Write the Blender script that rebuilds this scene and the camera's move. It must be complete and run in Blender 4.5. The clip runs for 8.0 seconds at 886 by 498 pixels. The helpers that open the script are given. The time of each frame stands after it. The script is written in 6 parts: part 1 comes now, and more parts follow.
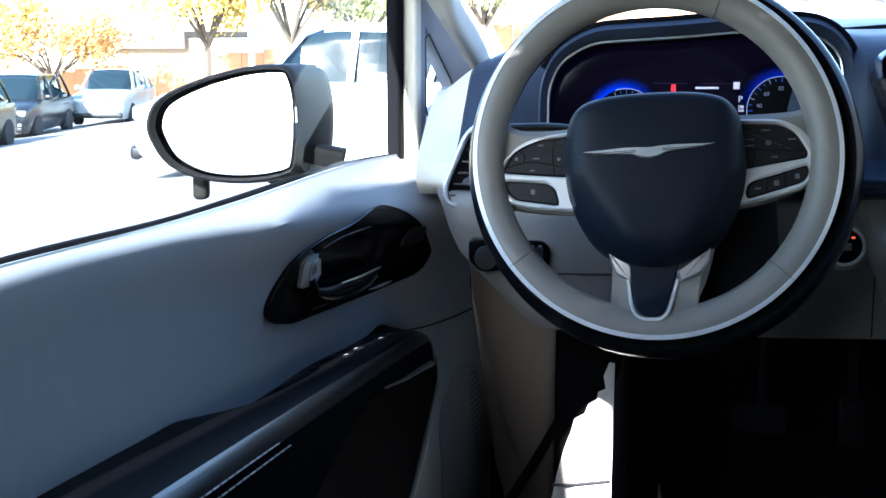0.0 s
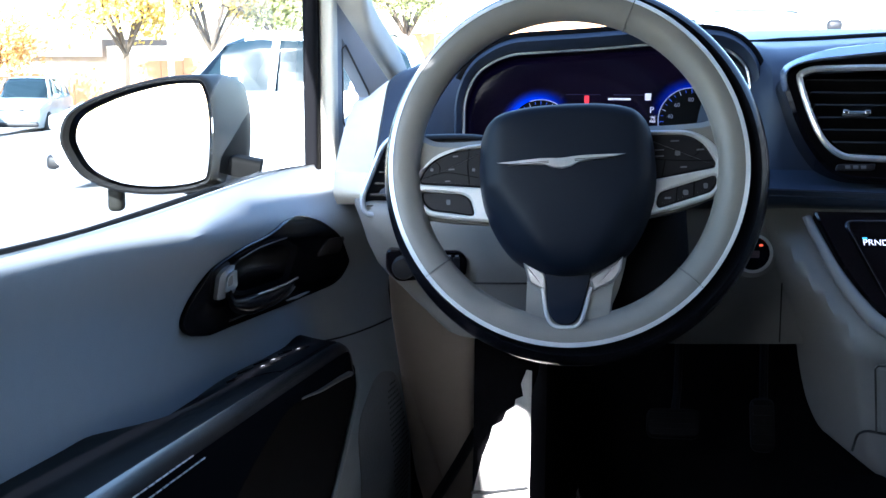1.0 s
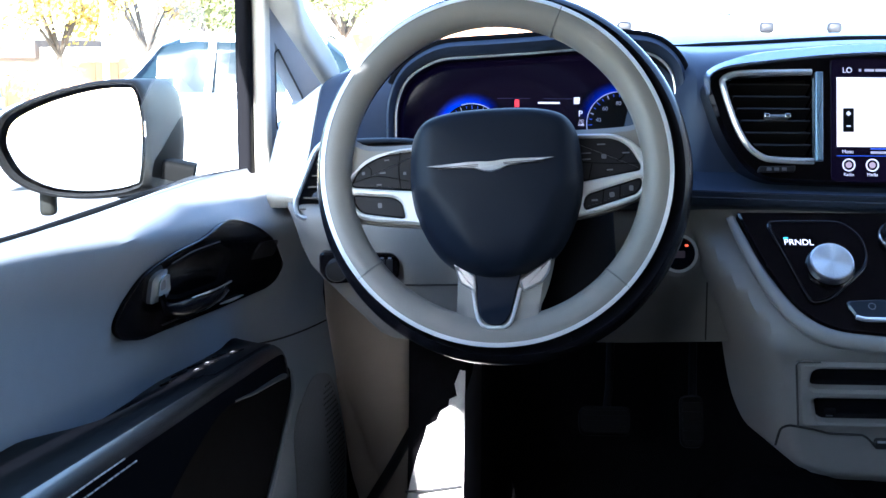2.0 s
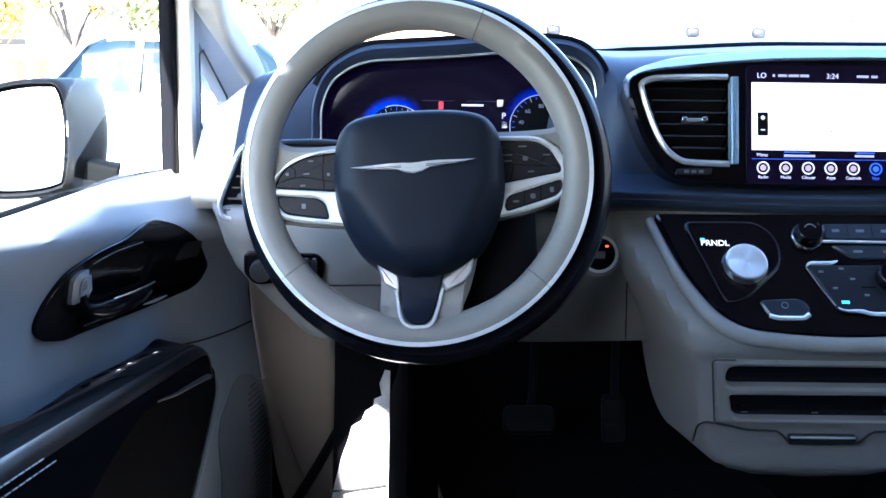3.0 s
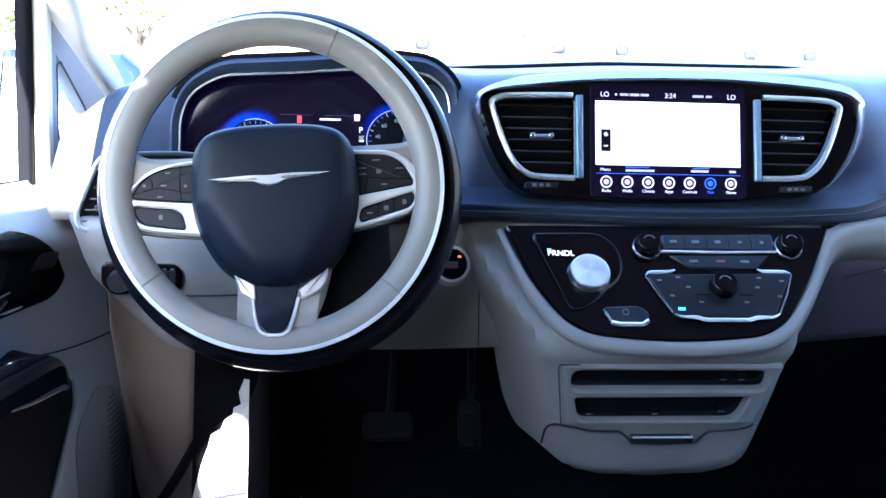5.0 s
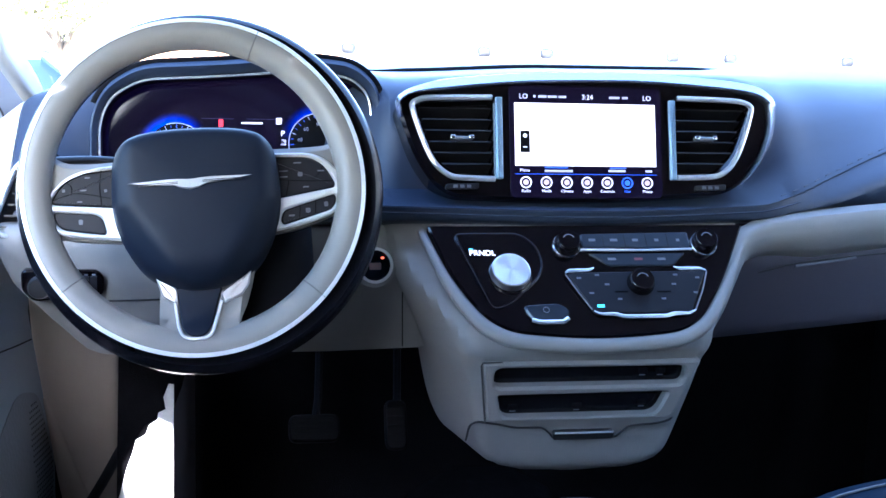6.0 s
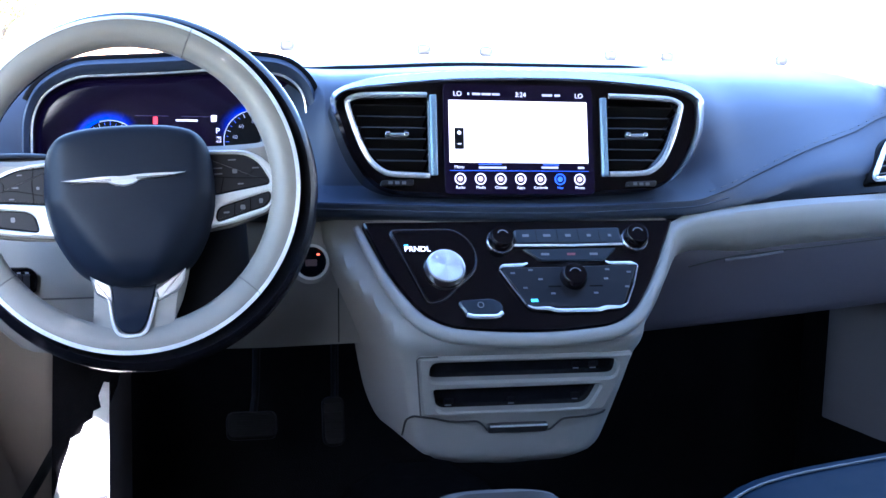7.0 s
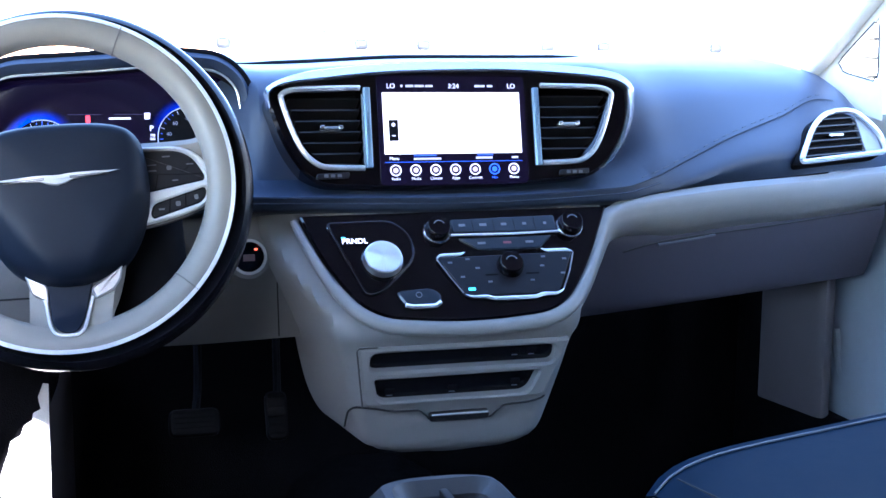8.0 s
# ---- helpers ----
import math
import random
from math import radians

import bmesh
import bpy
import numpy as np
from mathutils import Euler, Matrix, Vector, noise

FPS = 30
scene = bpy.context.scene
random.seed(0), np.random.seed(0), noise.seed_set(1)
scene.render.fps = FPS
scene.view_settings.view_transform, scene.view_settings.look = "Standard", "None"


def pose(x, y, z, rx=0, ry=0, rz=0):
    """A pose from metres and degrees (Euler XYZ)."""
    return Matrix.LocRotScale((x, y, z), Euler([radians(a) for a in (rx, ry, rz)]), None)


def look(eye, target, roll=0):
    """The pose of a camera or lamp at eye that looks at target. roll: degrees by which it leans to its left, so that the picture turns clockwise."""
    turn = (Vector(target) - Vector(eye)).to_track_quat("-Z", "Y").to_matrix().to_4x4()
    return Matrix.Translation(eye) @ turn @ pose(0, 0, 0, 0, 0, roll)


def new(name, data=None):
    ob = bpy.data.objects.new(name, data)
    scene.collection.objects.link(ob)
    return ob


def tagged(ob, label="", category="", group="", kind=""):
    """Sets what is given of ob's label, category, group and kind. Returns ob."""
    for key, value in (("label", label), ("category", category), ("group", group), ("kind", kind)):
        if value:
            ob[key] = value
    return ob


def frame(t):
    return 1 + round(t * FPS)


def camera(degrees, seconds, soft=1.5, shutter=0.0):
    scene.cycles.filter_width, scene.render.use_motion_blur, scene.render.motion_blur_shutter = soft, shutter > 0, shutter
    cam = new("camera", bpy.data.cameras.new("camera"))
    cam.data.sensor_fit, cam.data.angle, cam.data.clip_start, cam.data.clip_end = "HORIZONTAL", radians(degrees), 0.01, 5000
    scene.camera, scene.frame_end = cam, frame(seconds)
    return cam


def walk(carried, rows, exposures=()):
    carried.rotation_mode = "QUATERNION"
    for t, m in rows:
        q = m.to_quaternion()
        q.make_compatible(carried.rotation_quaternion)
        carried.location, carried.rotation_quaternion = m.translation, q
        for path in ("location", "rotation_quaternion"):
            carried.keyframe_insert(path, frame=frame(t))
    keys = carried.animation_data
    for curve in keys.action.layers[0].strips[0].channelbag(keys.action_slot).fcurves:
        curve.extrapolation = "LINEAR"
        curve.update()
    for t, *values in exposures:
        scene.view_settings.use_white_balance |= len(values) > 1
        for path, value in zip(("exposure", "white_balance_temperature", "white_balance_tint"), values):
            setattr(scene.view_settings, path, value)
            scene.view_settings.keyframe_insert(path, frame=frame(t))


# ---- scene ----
cam = camera(40.0, 8.0)
PATH = [
    (0, (-0.461, -0.225, 1.253), (-0.777, 1.719, 0.905), -0.0),
    (0.5, (-0.456, -0.224, 1.254), (-0.699, 1.732, 0.913), 0.3),
    (1, (-0.453, -0.232, 1.256), (-0.645, 1.731, 0.922), 0.2),
    (1.5, (-0.448, -0.242, 1.259), (-0.593, 1.725, 0.926), 0.2),
    (3, (-0.436, -0.26, 1.261), (-0.416, 1.713, 0.933), 0.8),
    (3.5, (-0.431, -0.271, 1.263), (-0.354, 1.7, 0.937), 1.3),
    (4, (-0.428, -0.279, 1.264), (-0.302, 1.69, 0.937), 1.4),
    (4.5, (-0.425, -0.291, 1.265), (-0.25, 1.677, 0.952), 1.8),
    (6, (-0.416, -0.318, 1.265), (-0.07, 1.63, 0.971), 1.4),
    (6.5, (-0.415, -0.325, 1.265), (-0.02, 1.614, 0.972), 2.0),
    (7, (-0.412, -0.332, 1.265), (0.029, 1.596, 0.97), 1.5),
    (7.5, (-0.41, -0.338, 1.264), (0.08, 1.578, 0.963), 1.0),
    (8, (-0.408, -0.346, 1.263), (0.123, 1.558, 0.96), 0.4),
]
walk(cam, [(t, look(eye, target, roll)) for t, eye, target, roll in PATH], exposures=((0.0, 2.80, 5400, 12), (2.0, 3.36, 5350, 14), (4.0, 3.90, 5300, 17), (8.0, 4.28, 5150, 20)))

# ---- world, sun and exposure ----
SUN_WAY = Vector((0.12, 0.86, -0.48)).normalized()
world = bpy.data.worlds.new("sky")
scene.world = world
world.use_nodes = True
wn = world.node_tree.nodes
sky = wn.new("ShaderNodeTexSky")
sky.sky_type = "NISHITA"
sky.sun_disc = False
sky.sun_elevation = math.asin(-SUN_WAY.z)
sky.sun_rotation = math.atan2(-SUN_WAY.x, -SUN_WAY.y)
sky.air_density, sky.dust_density = 1.2, 1.0
world.node_tree.links.new(sky.outputs[0], wn["Background"].inputs[0])
wn["Background"].inputs[1].default_value = 0.15
sun_data = bpy.data.lights.new("sun", "SUN")
sun_data.energy, sun_data.angle, sun_data.color = 5.0, radians(0.6), (1.0, 0.93, 0.82)
sun = new("sun", sun_data)
sun.matrix_world = look((0, 0, 30), Vector((0, 0, 30)) + SUN_WAY)


# ---- materials ----
def mat(name, base, rough=0.5, metal=0.0, bump=0.0, size=60.0, vary=0.12, coat=0.0, emit=None, power=0.0, stain=0.1, spec=0.5):
    m = bpy.data.materials.new(name)
    m.use_nodes = True
    nt = m.node_tree
    b = nt.nodes["Principled BSDF"]
    b.inputs["Base Color"].default_value = (*base, 1)
    b.inputs["Roughness"].default_value = rough
    b.inputs["Metallic"].default_value = metal
    b.inputs["Specular IOR Level"].default_value = spec
    b.inputs["Coat Weight"].default_value = coat
    b.inputs["Coat Roughness"].default_value = 0.05
    if emit:
        b.inputs["Emission Color"].default_value = (*emit, 1)
        b.inputs["Emission Strength"].default_value = power
    co = nt.nodes.new("ShaderNodeTexCoord")
    if vary or stain:
        fine = nt.nodes.new("ShaderNodeTexNoise")
        fine.inputs["Scale"].default_value = size
        fine.inputs["Detail"].default_value = 6
        wide = nt.nodes.new("ShaderNodeTexNoise")
        wide.inputs["Scale"].default_value = size / 12
        wide.inputs["Detail"].default_value = 4
        nt.links.new(co.outputs["Object"], fine.inputs["Vector"])
        nt.links.new(co.outputs["Object"], wide.inputs["Vector"])
        add = nt.nodes.new("ShaderNodeMath")
        add.operation = "MULTIPLY_ADD"
        add.inputs[1].default_value = vary
        nt.links.new(fine.outputs["Fac"], add.inputs[0])
        low = nt.nodes.new("ShaderNodeMath")
        low.operation = "MULTIPLY_ADD"
        low.inputs[1].default_value = stain
        low.inputs[2].default_value = 1 - (vary + stain) / 2
        nt.links.new(wide.outputs["Fac"], low.inputs[0])
        nt.links.new(low.outputs[0], add.inputs[2])
        mul = nt.nodes.new("ShaderNodeVectorMath")
        mul.operation = "SCALE"
        mul.inputs[0].default_value = base
        nt.links.new(add.outputs[0], mul.inputs["Scale"])
        nt.links.new(mul.outputs[0], b.inputs["Base Color"])
        rr = nt.nodes.new("ShaderNodeMath")
        rr.operation = "MULTIPLY"
        rr.inputs[1].default_value = rough
        nt.links.new(add.outputs[0], rr.inputs[0])
        nt.links.new(rr.outputs[0], b.inputs["Roughness"])
    if bump:
        grain = nt.nodes.new("ShaderNodeTexVoronoi")
        grain.inputs["Scale"].default_value = size * 14
        nt.links.new(co.outputs["Object"], grain.inputs["Vector"])
        bp = nt.nodes.new("ShaderNodeBump")
        bp.inputs["Strength"].default_value = bump
        bp.inputs["Distance"].default_value = 0.0006
        nt.links.new(grain.outputs["Distance"], bp.inputs["Height"])
        nt.links.new(bp.outputs[0], b.inputs["Normal"])
    return m


def glass(name, tint=(1, 1, 1)):
    m = bpy.data.materials.new(name)
    m.use_nodes = True
    nt = m.node_tree
    nt.nodes.remove(nt.nodes["Principled BSDF"])
    clear = nt.nodes.new("ShaderNodeBsdfTransparent")
    clear.inputs[0].default_value = (*tint, 1)
    shine = nt.nodes.new("ShaderNodeBsdfGlossy")
    shine.inputs["Roughness"].default_value = 0.02
    fr = nt.nodes.new("ShaderNodeFresnel")
    fr.inputs[0].default_value = 1.22
    mix = nt.nodes.new("ShaderNodeMixShader")
    nt.links.new(fr.outputs[0], mix.inputs[0])
    nt.links.new(clear.outputs[0], mix.inputs[1])
    nt.links.new(shine.outputs[0], mix.inputs[2])
    nt.links.new(mix.outputs[0], nt.nodes["Material Output"].inputs[0])
    return m


GREY = mat("light_grey_vinyl", (0.215, 0.205, 0.192), 0.55, bump=0.2, size=60)
GREY_DOOR = mat("grey_door_vinyl", (0.30, 0.325, 0.345), 0.5, bump=0.2, size=60)
LEATHER = mat("grey_leather", (0.205, 0.192, 0.172), 0.42, bump=0.2, size=60)
TAN = mat("beige_plastic", (0.29, 0.235, 0.19), 0.6, bump=0.2, size=50)
# the light grey vinyl again, its colour darkened for shade under the bow
SHADE_GREY = mat("shaded_grey_vinyl", (0.055, 0.048, 0.060), 0.6, bump=0.2, size=60)
PALE = mat("pale_pillar_cloth", (0.68, 0.64, 0.54), 0.8, bump=0.3, size=60)
NAVY = mat("dark_soft_vinyl", (0.028, 0.038, 0.062), 0.45, bump=0.2, size=60, spec=0.32)
HUB = mat("dark_hub_vinyl", (0.0055, 0.0085, 0.0165), 0.5, bump=0.06, size=90, spec=0.18)
PEDAL = mat("black_pedal_rubber", (0.004, 0.0035, 0.004), 0.8, spec=0.2)
# beige plastic with the passenger side's shade put into its colour
SHADE_BEIGE = mat("shaded_beige_plastic", (0.085, 0.073, 0.074), 0.6, bump=0.2, size=50)
DARK = mat("dark_plastic", (0.010, 0.010, 0.011), 0.45, bump=0.2, size=30)
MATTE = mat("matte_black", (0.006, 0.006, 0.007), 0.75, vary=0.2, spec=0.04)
PIANO = mat("piano_black", (0.004, 0.003, 0.004), 0.05, vary=0.03, stain=0.1, coat=0.0, size=20, spec=0.36)
GLOSS = mat("gloss_black_vinyl", (0.005, 0.005, 0.007), 0.22, size=30, vary=0.04, stain=0.05, spec=0.28)
ARMV = mat("armrest_vinyl", (0.004, 0.004, 0.005), 0.26, size=60, vary=0.06, stain=0.05, spec=0.22)
EMBLEM = mat("polished_emblem", (0.78, 0.80, 0.82), 0.2, 0.55, vary=0.04, stain=0.05)
CHROME = mat("chrome", (0.82, 0.83, 0.85), 0.12, 1.0, vary=0.04, stain=0.05)
SATIN = mat("satin_silver", (0.66, 0.66, 0.67), 0.3, 1.0, vary=0.06)
SILVER = mat("silver_paint", (0.66, 0.66, 0.66), 0.35, 0.4, vary=0.05)
WHITE_TRIM = mat("pale_trim_line", (0.85, 0.85, 0.86), 0.3, 0.2, vary=0.04)
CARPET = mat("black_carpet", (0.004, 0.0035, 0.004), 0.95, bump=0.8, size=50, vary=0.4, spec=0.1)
# kept this pale to bounce more sun onto the panels around it
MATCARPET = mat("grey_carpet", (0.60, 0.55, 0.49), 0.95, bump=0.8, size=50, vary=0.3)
STITCH = mat("pale_thread", (0.5, 0.5, 0.5), 0.7, vary=0.1)
SEAM = mat("seam_shadow_line", (0.02, 0.02, 0.02), 0.8, vary=0.1)
# blue-grey base stands in for the sky reflected in the keys
KEY = mat("glossy_key_sky_tint", (0.020, 0.026, 0.036), 0.22, size=30, vary=0.06, spec=0.6)
BUTTON = mat("button_rubber", (0.010, 0.010, 0.013), 0.4, vary=0.1, spec=0.25)
MARK = mat("pale_button_print", (0.13, 0.135, 0.155), 0.5, vary=0.05)
LCD_OFF = mat("dark_display", (0.006, 0.004, 0.012), 0.12, vary=0.0, stain=0.05, emit=(0.012, 0.006, 0.04), power=0.012)
LCD_MAP = mat("lit_map", (0.8, 0.78, 0.76), 0.2, vary=0.02, stain=0.02, emit=(1.0, 0.93, 0.9), power=0.12)
LCD_TEXT = mat("lit_text", (0.7, 0.7, 0.72), 0.3, vary=0.02, stain=0.0, emit=(0.85, 0.8, 1.0), power=0.08)
LCD_DIM = mat("dim_lit_text", (0.4, 0.4, 0.45), 0.3, vary=0.02, stain=0.0, emit=(0.8, 0.75, 1.0), power=0.04)
LCD_BLUE = mat("lit_blue", (0.05, 0.1, 0.5), 0.3, vary=0.02, stain=0.0, emit=(0.05, 0.15, 1.0), power=0.09)
LCD_RED = mat("lit_red", (0.5, 0.02, 0.02), 0.3, vary=0.02, stain=0.0, emit=(1.0, 0.05, 0.08), power=0.13)
LCD_CYAN = mat("lit_cyan", (0.1, 0.5, 0.8), 0.3, vary=0.02, stain=0.0, emit=(0.1, 0.6, 1.0), power=0.2)
MIRROR = mat("mirror_glass", (0.9, 0.92, 0.93), 0.02, 1.0, vary=0.0, stain=0.02)
CLEAR = glass("clear_glass", (0.95, 0.97, 0.96))
SIDEGLASS = glass("light_green_glass", (0.78, 0.83, 0.82))
SEAT = mat("dark_blue_leather", (0.002, 0.011, 0.026), 0.55, bump=0.2, size=60, vary=0.2, spec=0.05)
PIPING = mat("dull_piping", (0.16, 0.17, 0.19), 0.7, vary=0.1)
HEAD = mat("headliner_cloth", (0.13, 0.125, 0.12), 0.9, bump=0.4, size=40)


# ---- mesh helpers ----
def part(name, bm, material, parent=None, label="", smooth=True, facing=None):
    me = bpy.data.meshes.new(name)
    bmesh.ops.recalc_face_normals(bm, faces=bm.faces[:])
    if facing is not None:
        away = [f for f in bm.faces if f.normal.dot(Vector(facing) - f.calc_center_median()) < 0]
        bmesh.ops.reverse_faces(bm, faces=away)
    for f in bm.faces:
        f.smooth = smooth
    bm.to_mesh(me)
    bm.free()
    me.materials.append(material)
    if smooth:
        me.set_sharp_from_angle(angle=radians(38))
    ob = new(name, me)
    if parent is not None:
        ob.parent = parent
        ob.matrix_parent_inverse = parent.matrix_world.inverted()
    if label:
        tagged(ob, label)
    return ob


def thing(name, label, category, at=(0, 0, 0), group="", kind=""):
    ob = new(name)
    ob.empty_display_size = 0.05
    ob.matrix_world = Matrix.Translation(at)
    bpy.context.view_layer.update()
    return tagged(ob, label, category, group, kind)


def spline(xs, ys, x):
    """Cubic through the knots, at x."""
    i = max(0, min(len(xs) - 2, int(np.searchsorted(xs, x)) - 1))
    h = xs[i + 1] - xs[i]
    t = min(1.0, max(0.0, (x - xs[i]) / h))

    def slope(j):
        if j == 0 or j == len(xs) - 1:
            a, b = (0, 1) if j == 0 else (j - 1, j)
            return (ys[b] - ys[a]) / (xs[b] - xs[a])
        l, r = (ys[j] - ys[j - 1]) / (xs[j] - xs[j - 1]), (ys[j + 1] - ys[j]) / (xs[j + 1] - xs[j])
        return 0.0 if l * r < 0 else 2 * l * r / (l + r + 1e-9 * (1 if l + r >= 0 else -1))

    m0, m1 = slope(i) * h, slope(i + 1) * h
    return ((2 * t**3 - 3 * t * t + 1) * ys[i] + (t**3 - 2 * t * t + t) * m0 + (3 * t * t - 2 * t**3) * ys[i + 1] + (t**3 - t * t) * m1)


def curve(points, n=60):
    """A smooth open line through points, as Vectors."""
    pts = [Vector(p) for p in points]
    s = [0.0]
    for a, b in zip(pts, pts[1:]):
        s.append(s[-1] + max((b - a).length, 1e-6))
    dims = [[p[k] for p in pts] for k in range(len(pts[0]))]
    return [Vector([spline(s, d, s[-1] * i / (n - 1)) for d in dims]) for i in range(n)]


def closed(points, n=64):
    """A smooth closed outline (Catmull-Rom) through 2D points."""
    p, out = [Vector(q) for q in points], []
    k = max(2, n // len(p))
    for i in range(len(p)):
        a, b, c, d = p[i - 1], p[i], p[(i + 1) % len(p)], p[(i + 2) % len(p)]
        for j in range(k):
            t = j / k
            out.append(0.5 * (2 * b + (c - a) * t + (2 * a - 5 * b + 4 * c - d) * t * t + (3 * b - a - 3 * c + d) * t**3))
    return [(q.x, q.y) for q in out]


def rounded(points, r, n=5):
    """A polygon with its corners rounded; r is one radius or one for each corner."""
    out, p = [], [Vector(q) for q in points]
    for i, b in enumerate(p):
        rad = r[i] if isinstance(r, (list, tuple)) else r
        a, c = p[i - 1] - b, p[(i + 1) % len(p)] - b
        if rad <= 0:
            out.append((b.x, b.y))
            continue
        cut = min(rad, 0.48 * a.length, 0.48 * c.length)
        s, e = b + a.normalized() * cut, b + c.normalized() * cut
        for j in range(n + 1):
            t = j / n
            q = s * (1 - t) ** 2 + b * 2 * t * (1 - t) + e * t * t
            out.append((q.x, q.y))
    return out


def box2(u0, v0, u1, v1, r=0.0, n=4):
    pts = [(u0, v0), (u1, v0), (u1, v1), (u0, v1)]
    return rounded(pts, r, n) if r else pts


def inset(loop, d):
    """The outline moved inwards by d (outwards for minus d)."""
    p = [Vector(q) for q in loop]
    area = sum(a.x * b.y - b.x * a.y for a, b in zip(p, p[1:] + p[:1]))
    out = []
    for i, b in enumerate(p):
        e = (p[(i + 1) % len(p)] - p[i - 1])
        if e.length < 1e-9:
            e = Vector((1, 0))
        e.normalize()
        nrm = Vector((-e.y, e.x)) * (1 if area > 0 else -1)
        out.append((b.x + nrm.x * d, b.y + nrm.y * d))
    return out


def plane_of(origin, tilt, turn=0.0):
    """A frame on a face that looks back at the cabin: u right, v up the face, w out of it; tilt leans the top away."""
    a, b = radians(tilt), radians(turn)
    u = Vector((math.cos(b), math.sin(b), 0))
    back = Vector((math.sin(b), -math.cos(b), 0))
    v = Vector((0, 0, math.cos(a))) - back * math.sin(a)
    w = back * math.cos(a) + Vector((0, 0, math.sin(a)))
    m = Matrix((u, v, w)).transposed().to_4x4()
    m.translation = Vector(origin)
    return m


def slab(bm, outer, m, w0, w1, bev=0.001, holes=()):
    """A plate with the outline outer between heights w0 and w1 of the frame m, its front edge softened, with holes right through."""

    def ring(loop, w):
        vs = [bm.verts.new(m @ Vector((x, y, w))) for x, y in loop]
        return vs

    def wall(a, b):
        n = len(a)
        for i in range(n):
            bm.faces.new((a[i], a[(i + 1) % n], b[(i + 1) % n], b[i]))

    base, side, top = ring(outer, w0), ring(outer, w1 - bev), ring(inset(outer, bev), w1)
    wall(base, side)
    wall(side, top)
    rims, lows = [top], [base]
    for h in holes:
        hi, mid, lo = ring(inset(h, -bev), w1), ring(h, w1 - bev), ring(h, w0)
        wall(hi, mid)
        wall(mid, lo)
        rims.append(hi)
        lows.append(lo)
    for group in (rims, lows):
        if len(group) == 1:
            bm.faces.new(group[0])
        else:
            edges = []
            for r in group:
                for i in range(len(r)):
                    e = bm.edges.get((r[i], r[(i + 1) % len(r)]))
                    edges.append(e)
            bmesh.ops.triangle_fill(bm, use_beauty=True, edges=edges)
    return bm


def plate(name, outer, m, w0, w1, material, parent, bev=0.001, holes=(), label=""):
    return part(name, slab(bmesh.new(), outer, m, w0, w1, bev, holes), material, parent, label)


def sweep(path, section, close=False, up=Vector((0, 0, 1)), scale=None):
    """A section (list of (side, up)) carried along a path of Vectors."""
    bm, rows, n = bmesh.new(), [], len(path)
    for i, p in enumerate(path):
        a = path[i - 1] if (close or i) else path[i]
        b = path[(i + 1) % n] if (close or i < n - 1) else path[i]
        t = (b - a).normalized()
        side = t.cross(up)
        side = side.normalized() if side.length > 1e-6 else Vector((1, 0, 0))
        top = side.cross(t).normalized()
        k = scale[i] if scale else 1.0
        rows.append([bm.verts.new(p + side * (s * k) + top * (h * k)) for s, h in section])
    m = len(section)
    for i in range(n if close else n - 1):
        r, q = rows[i], rows[(i + 1) % n]
        for j in range(m):
            bm.faces.new((r[j], r[(j + 1) % m], q[(j + 1) % m], q[j]))
    if not close:
        bm.faces.new(rows[0])
        bm.faces.new(rows[-1][::-1])
    return bm


def oval(a, b, n=10):
    return [(a * math.cos(2 * math.pi * i / n), b * math.sin(2 * math.pi * i / n)) for i in range(n)]


def loft(rows, close_rows=False, cap=False):
    """A skin over rows of points."""
    bm = bmesh.new()
    vs = [[bm.verts.new(p) for p in r] for r in rows]
    for a, b in zip(vs, vs[1:]):
        m = len(a)
        for j in range(m if close_rows else m - 1):
            bm.faces.new((a[j], a[(j + 1) % m], b[(j + 1) % m], b[j]))
    if cap:
        bm.faces.new(vs[0])
        bm.faces.new(vs[-1][::-1])
    return bm


def lathe(profile, m, n=36):
    """Profile of (radius, height) turned about the w axis of the frame m."""
    bm = bmesh.new()
    rows = [[bm.verts.new(m @ Vector((r * math.cos(2 * math.pi * i / n), r * math.sin(2 * math.pi * i / n), h))) for i in range(n)] for r, h in profile]
    for a, b in zip(rows, rows[1:]):
        for j in range(n):
            bm.faces.new((a[j], a[(j + 1) % n], b[(j + 1) % n], b[j]))
    bm.faces.new(rows[0])
    bm.faces.new(rows[-1][::-1])
    return bm


def block(bm, lo, hi, m=None, bev=0.0):
    """A box, with its edges rounded where bev is given."""
    m = m or Matrix()
    lo, hi = Vector(lo), Vector(hi)
    got = bmesh.ops.create_cube(bm, size=1.0)["verts"]
    for v in got:
        v.co = m @ Vector([lo[k] + (v.co[k] + 0.5) * (hi[k] - lo[k]) for k in range(3)])
    if bev:
        es = {e for v in got for e in v.link_edges}
        bmesh.ops.bevel(bm, geom=list(es), offset=bev, segments=3, profile=0.5, affect="EDGES")
    return bm


def text(name, body, m, u, v, w, height, material, parent, align="LEFT"):
    cu = bpy.data.curves.new(name, "FONT")
    cu.body, cu.size, cu.align_x, cu.extrude = body, height * 1.4, align, 0.0002
    tmp = bpy.data.objects.new(name, cu)
    scene.collection.objects.link(tmp)
    me = bpy.data.meshes.new_from_object(tmp.evaluated_get(bpy.context.evaluated_depsgraph_get()))
    bpy.data.objects.remove(tmp)
    me.transform(m @ Matrix.Translation((u, v, w)))
    me.materials.clear()
    me.materials.append(material)
    ob = new(name, me)
    ob.parent = parent
    ob.matrix_parent_inverse = parent.matrix_world.inverted()
    return ob

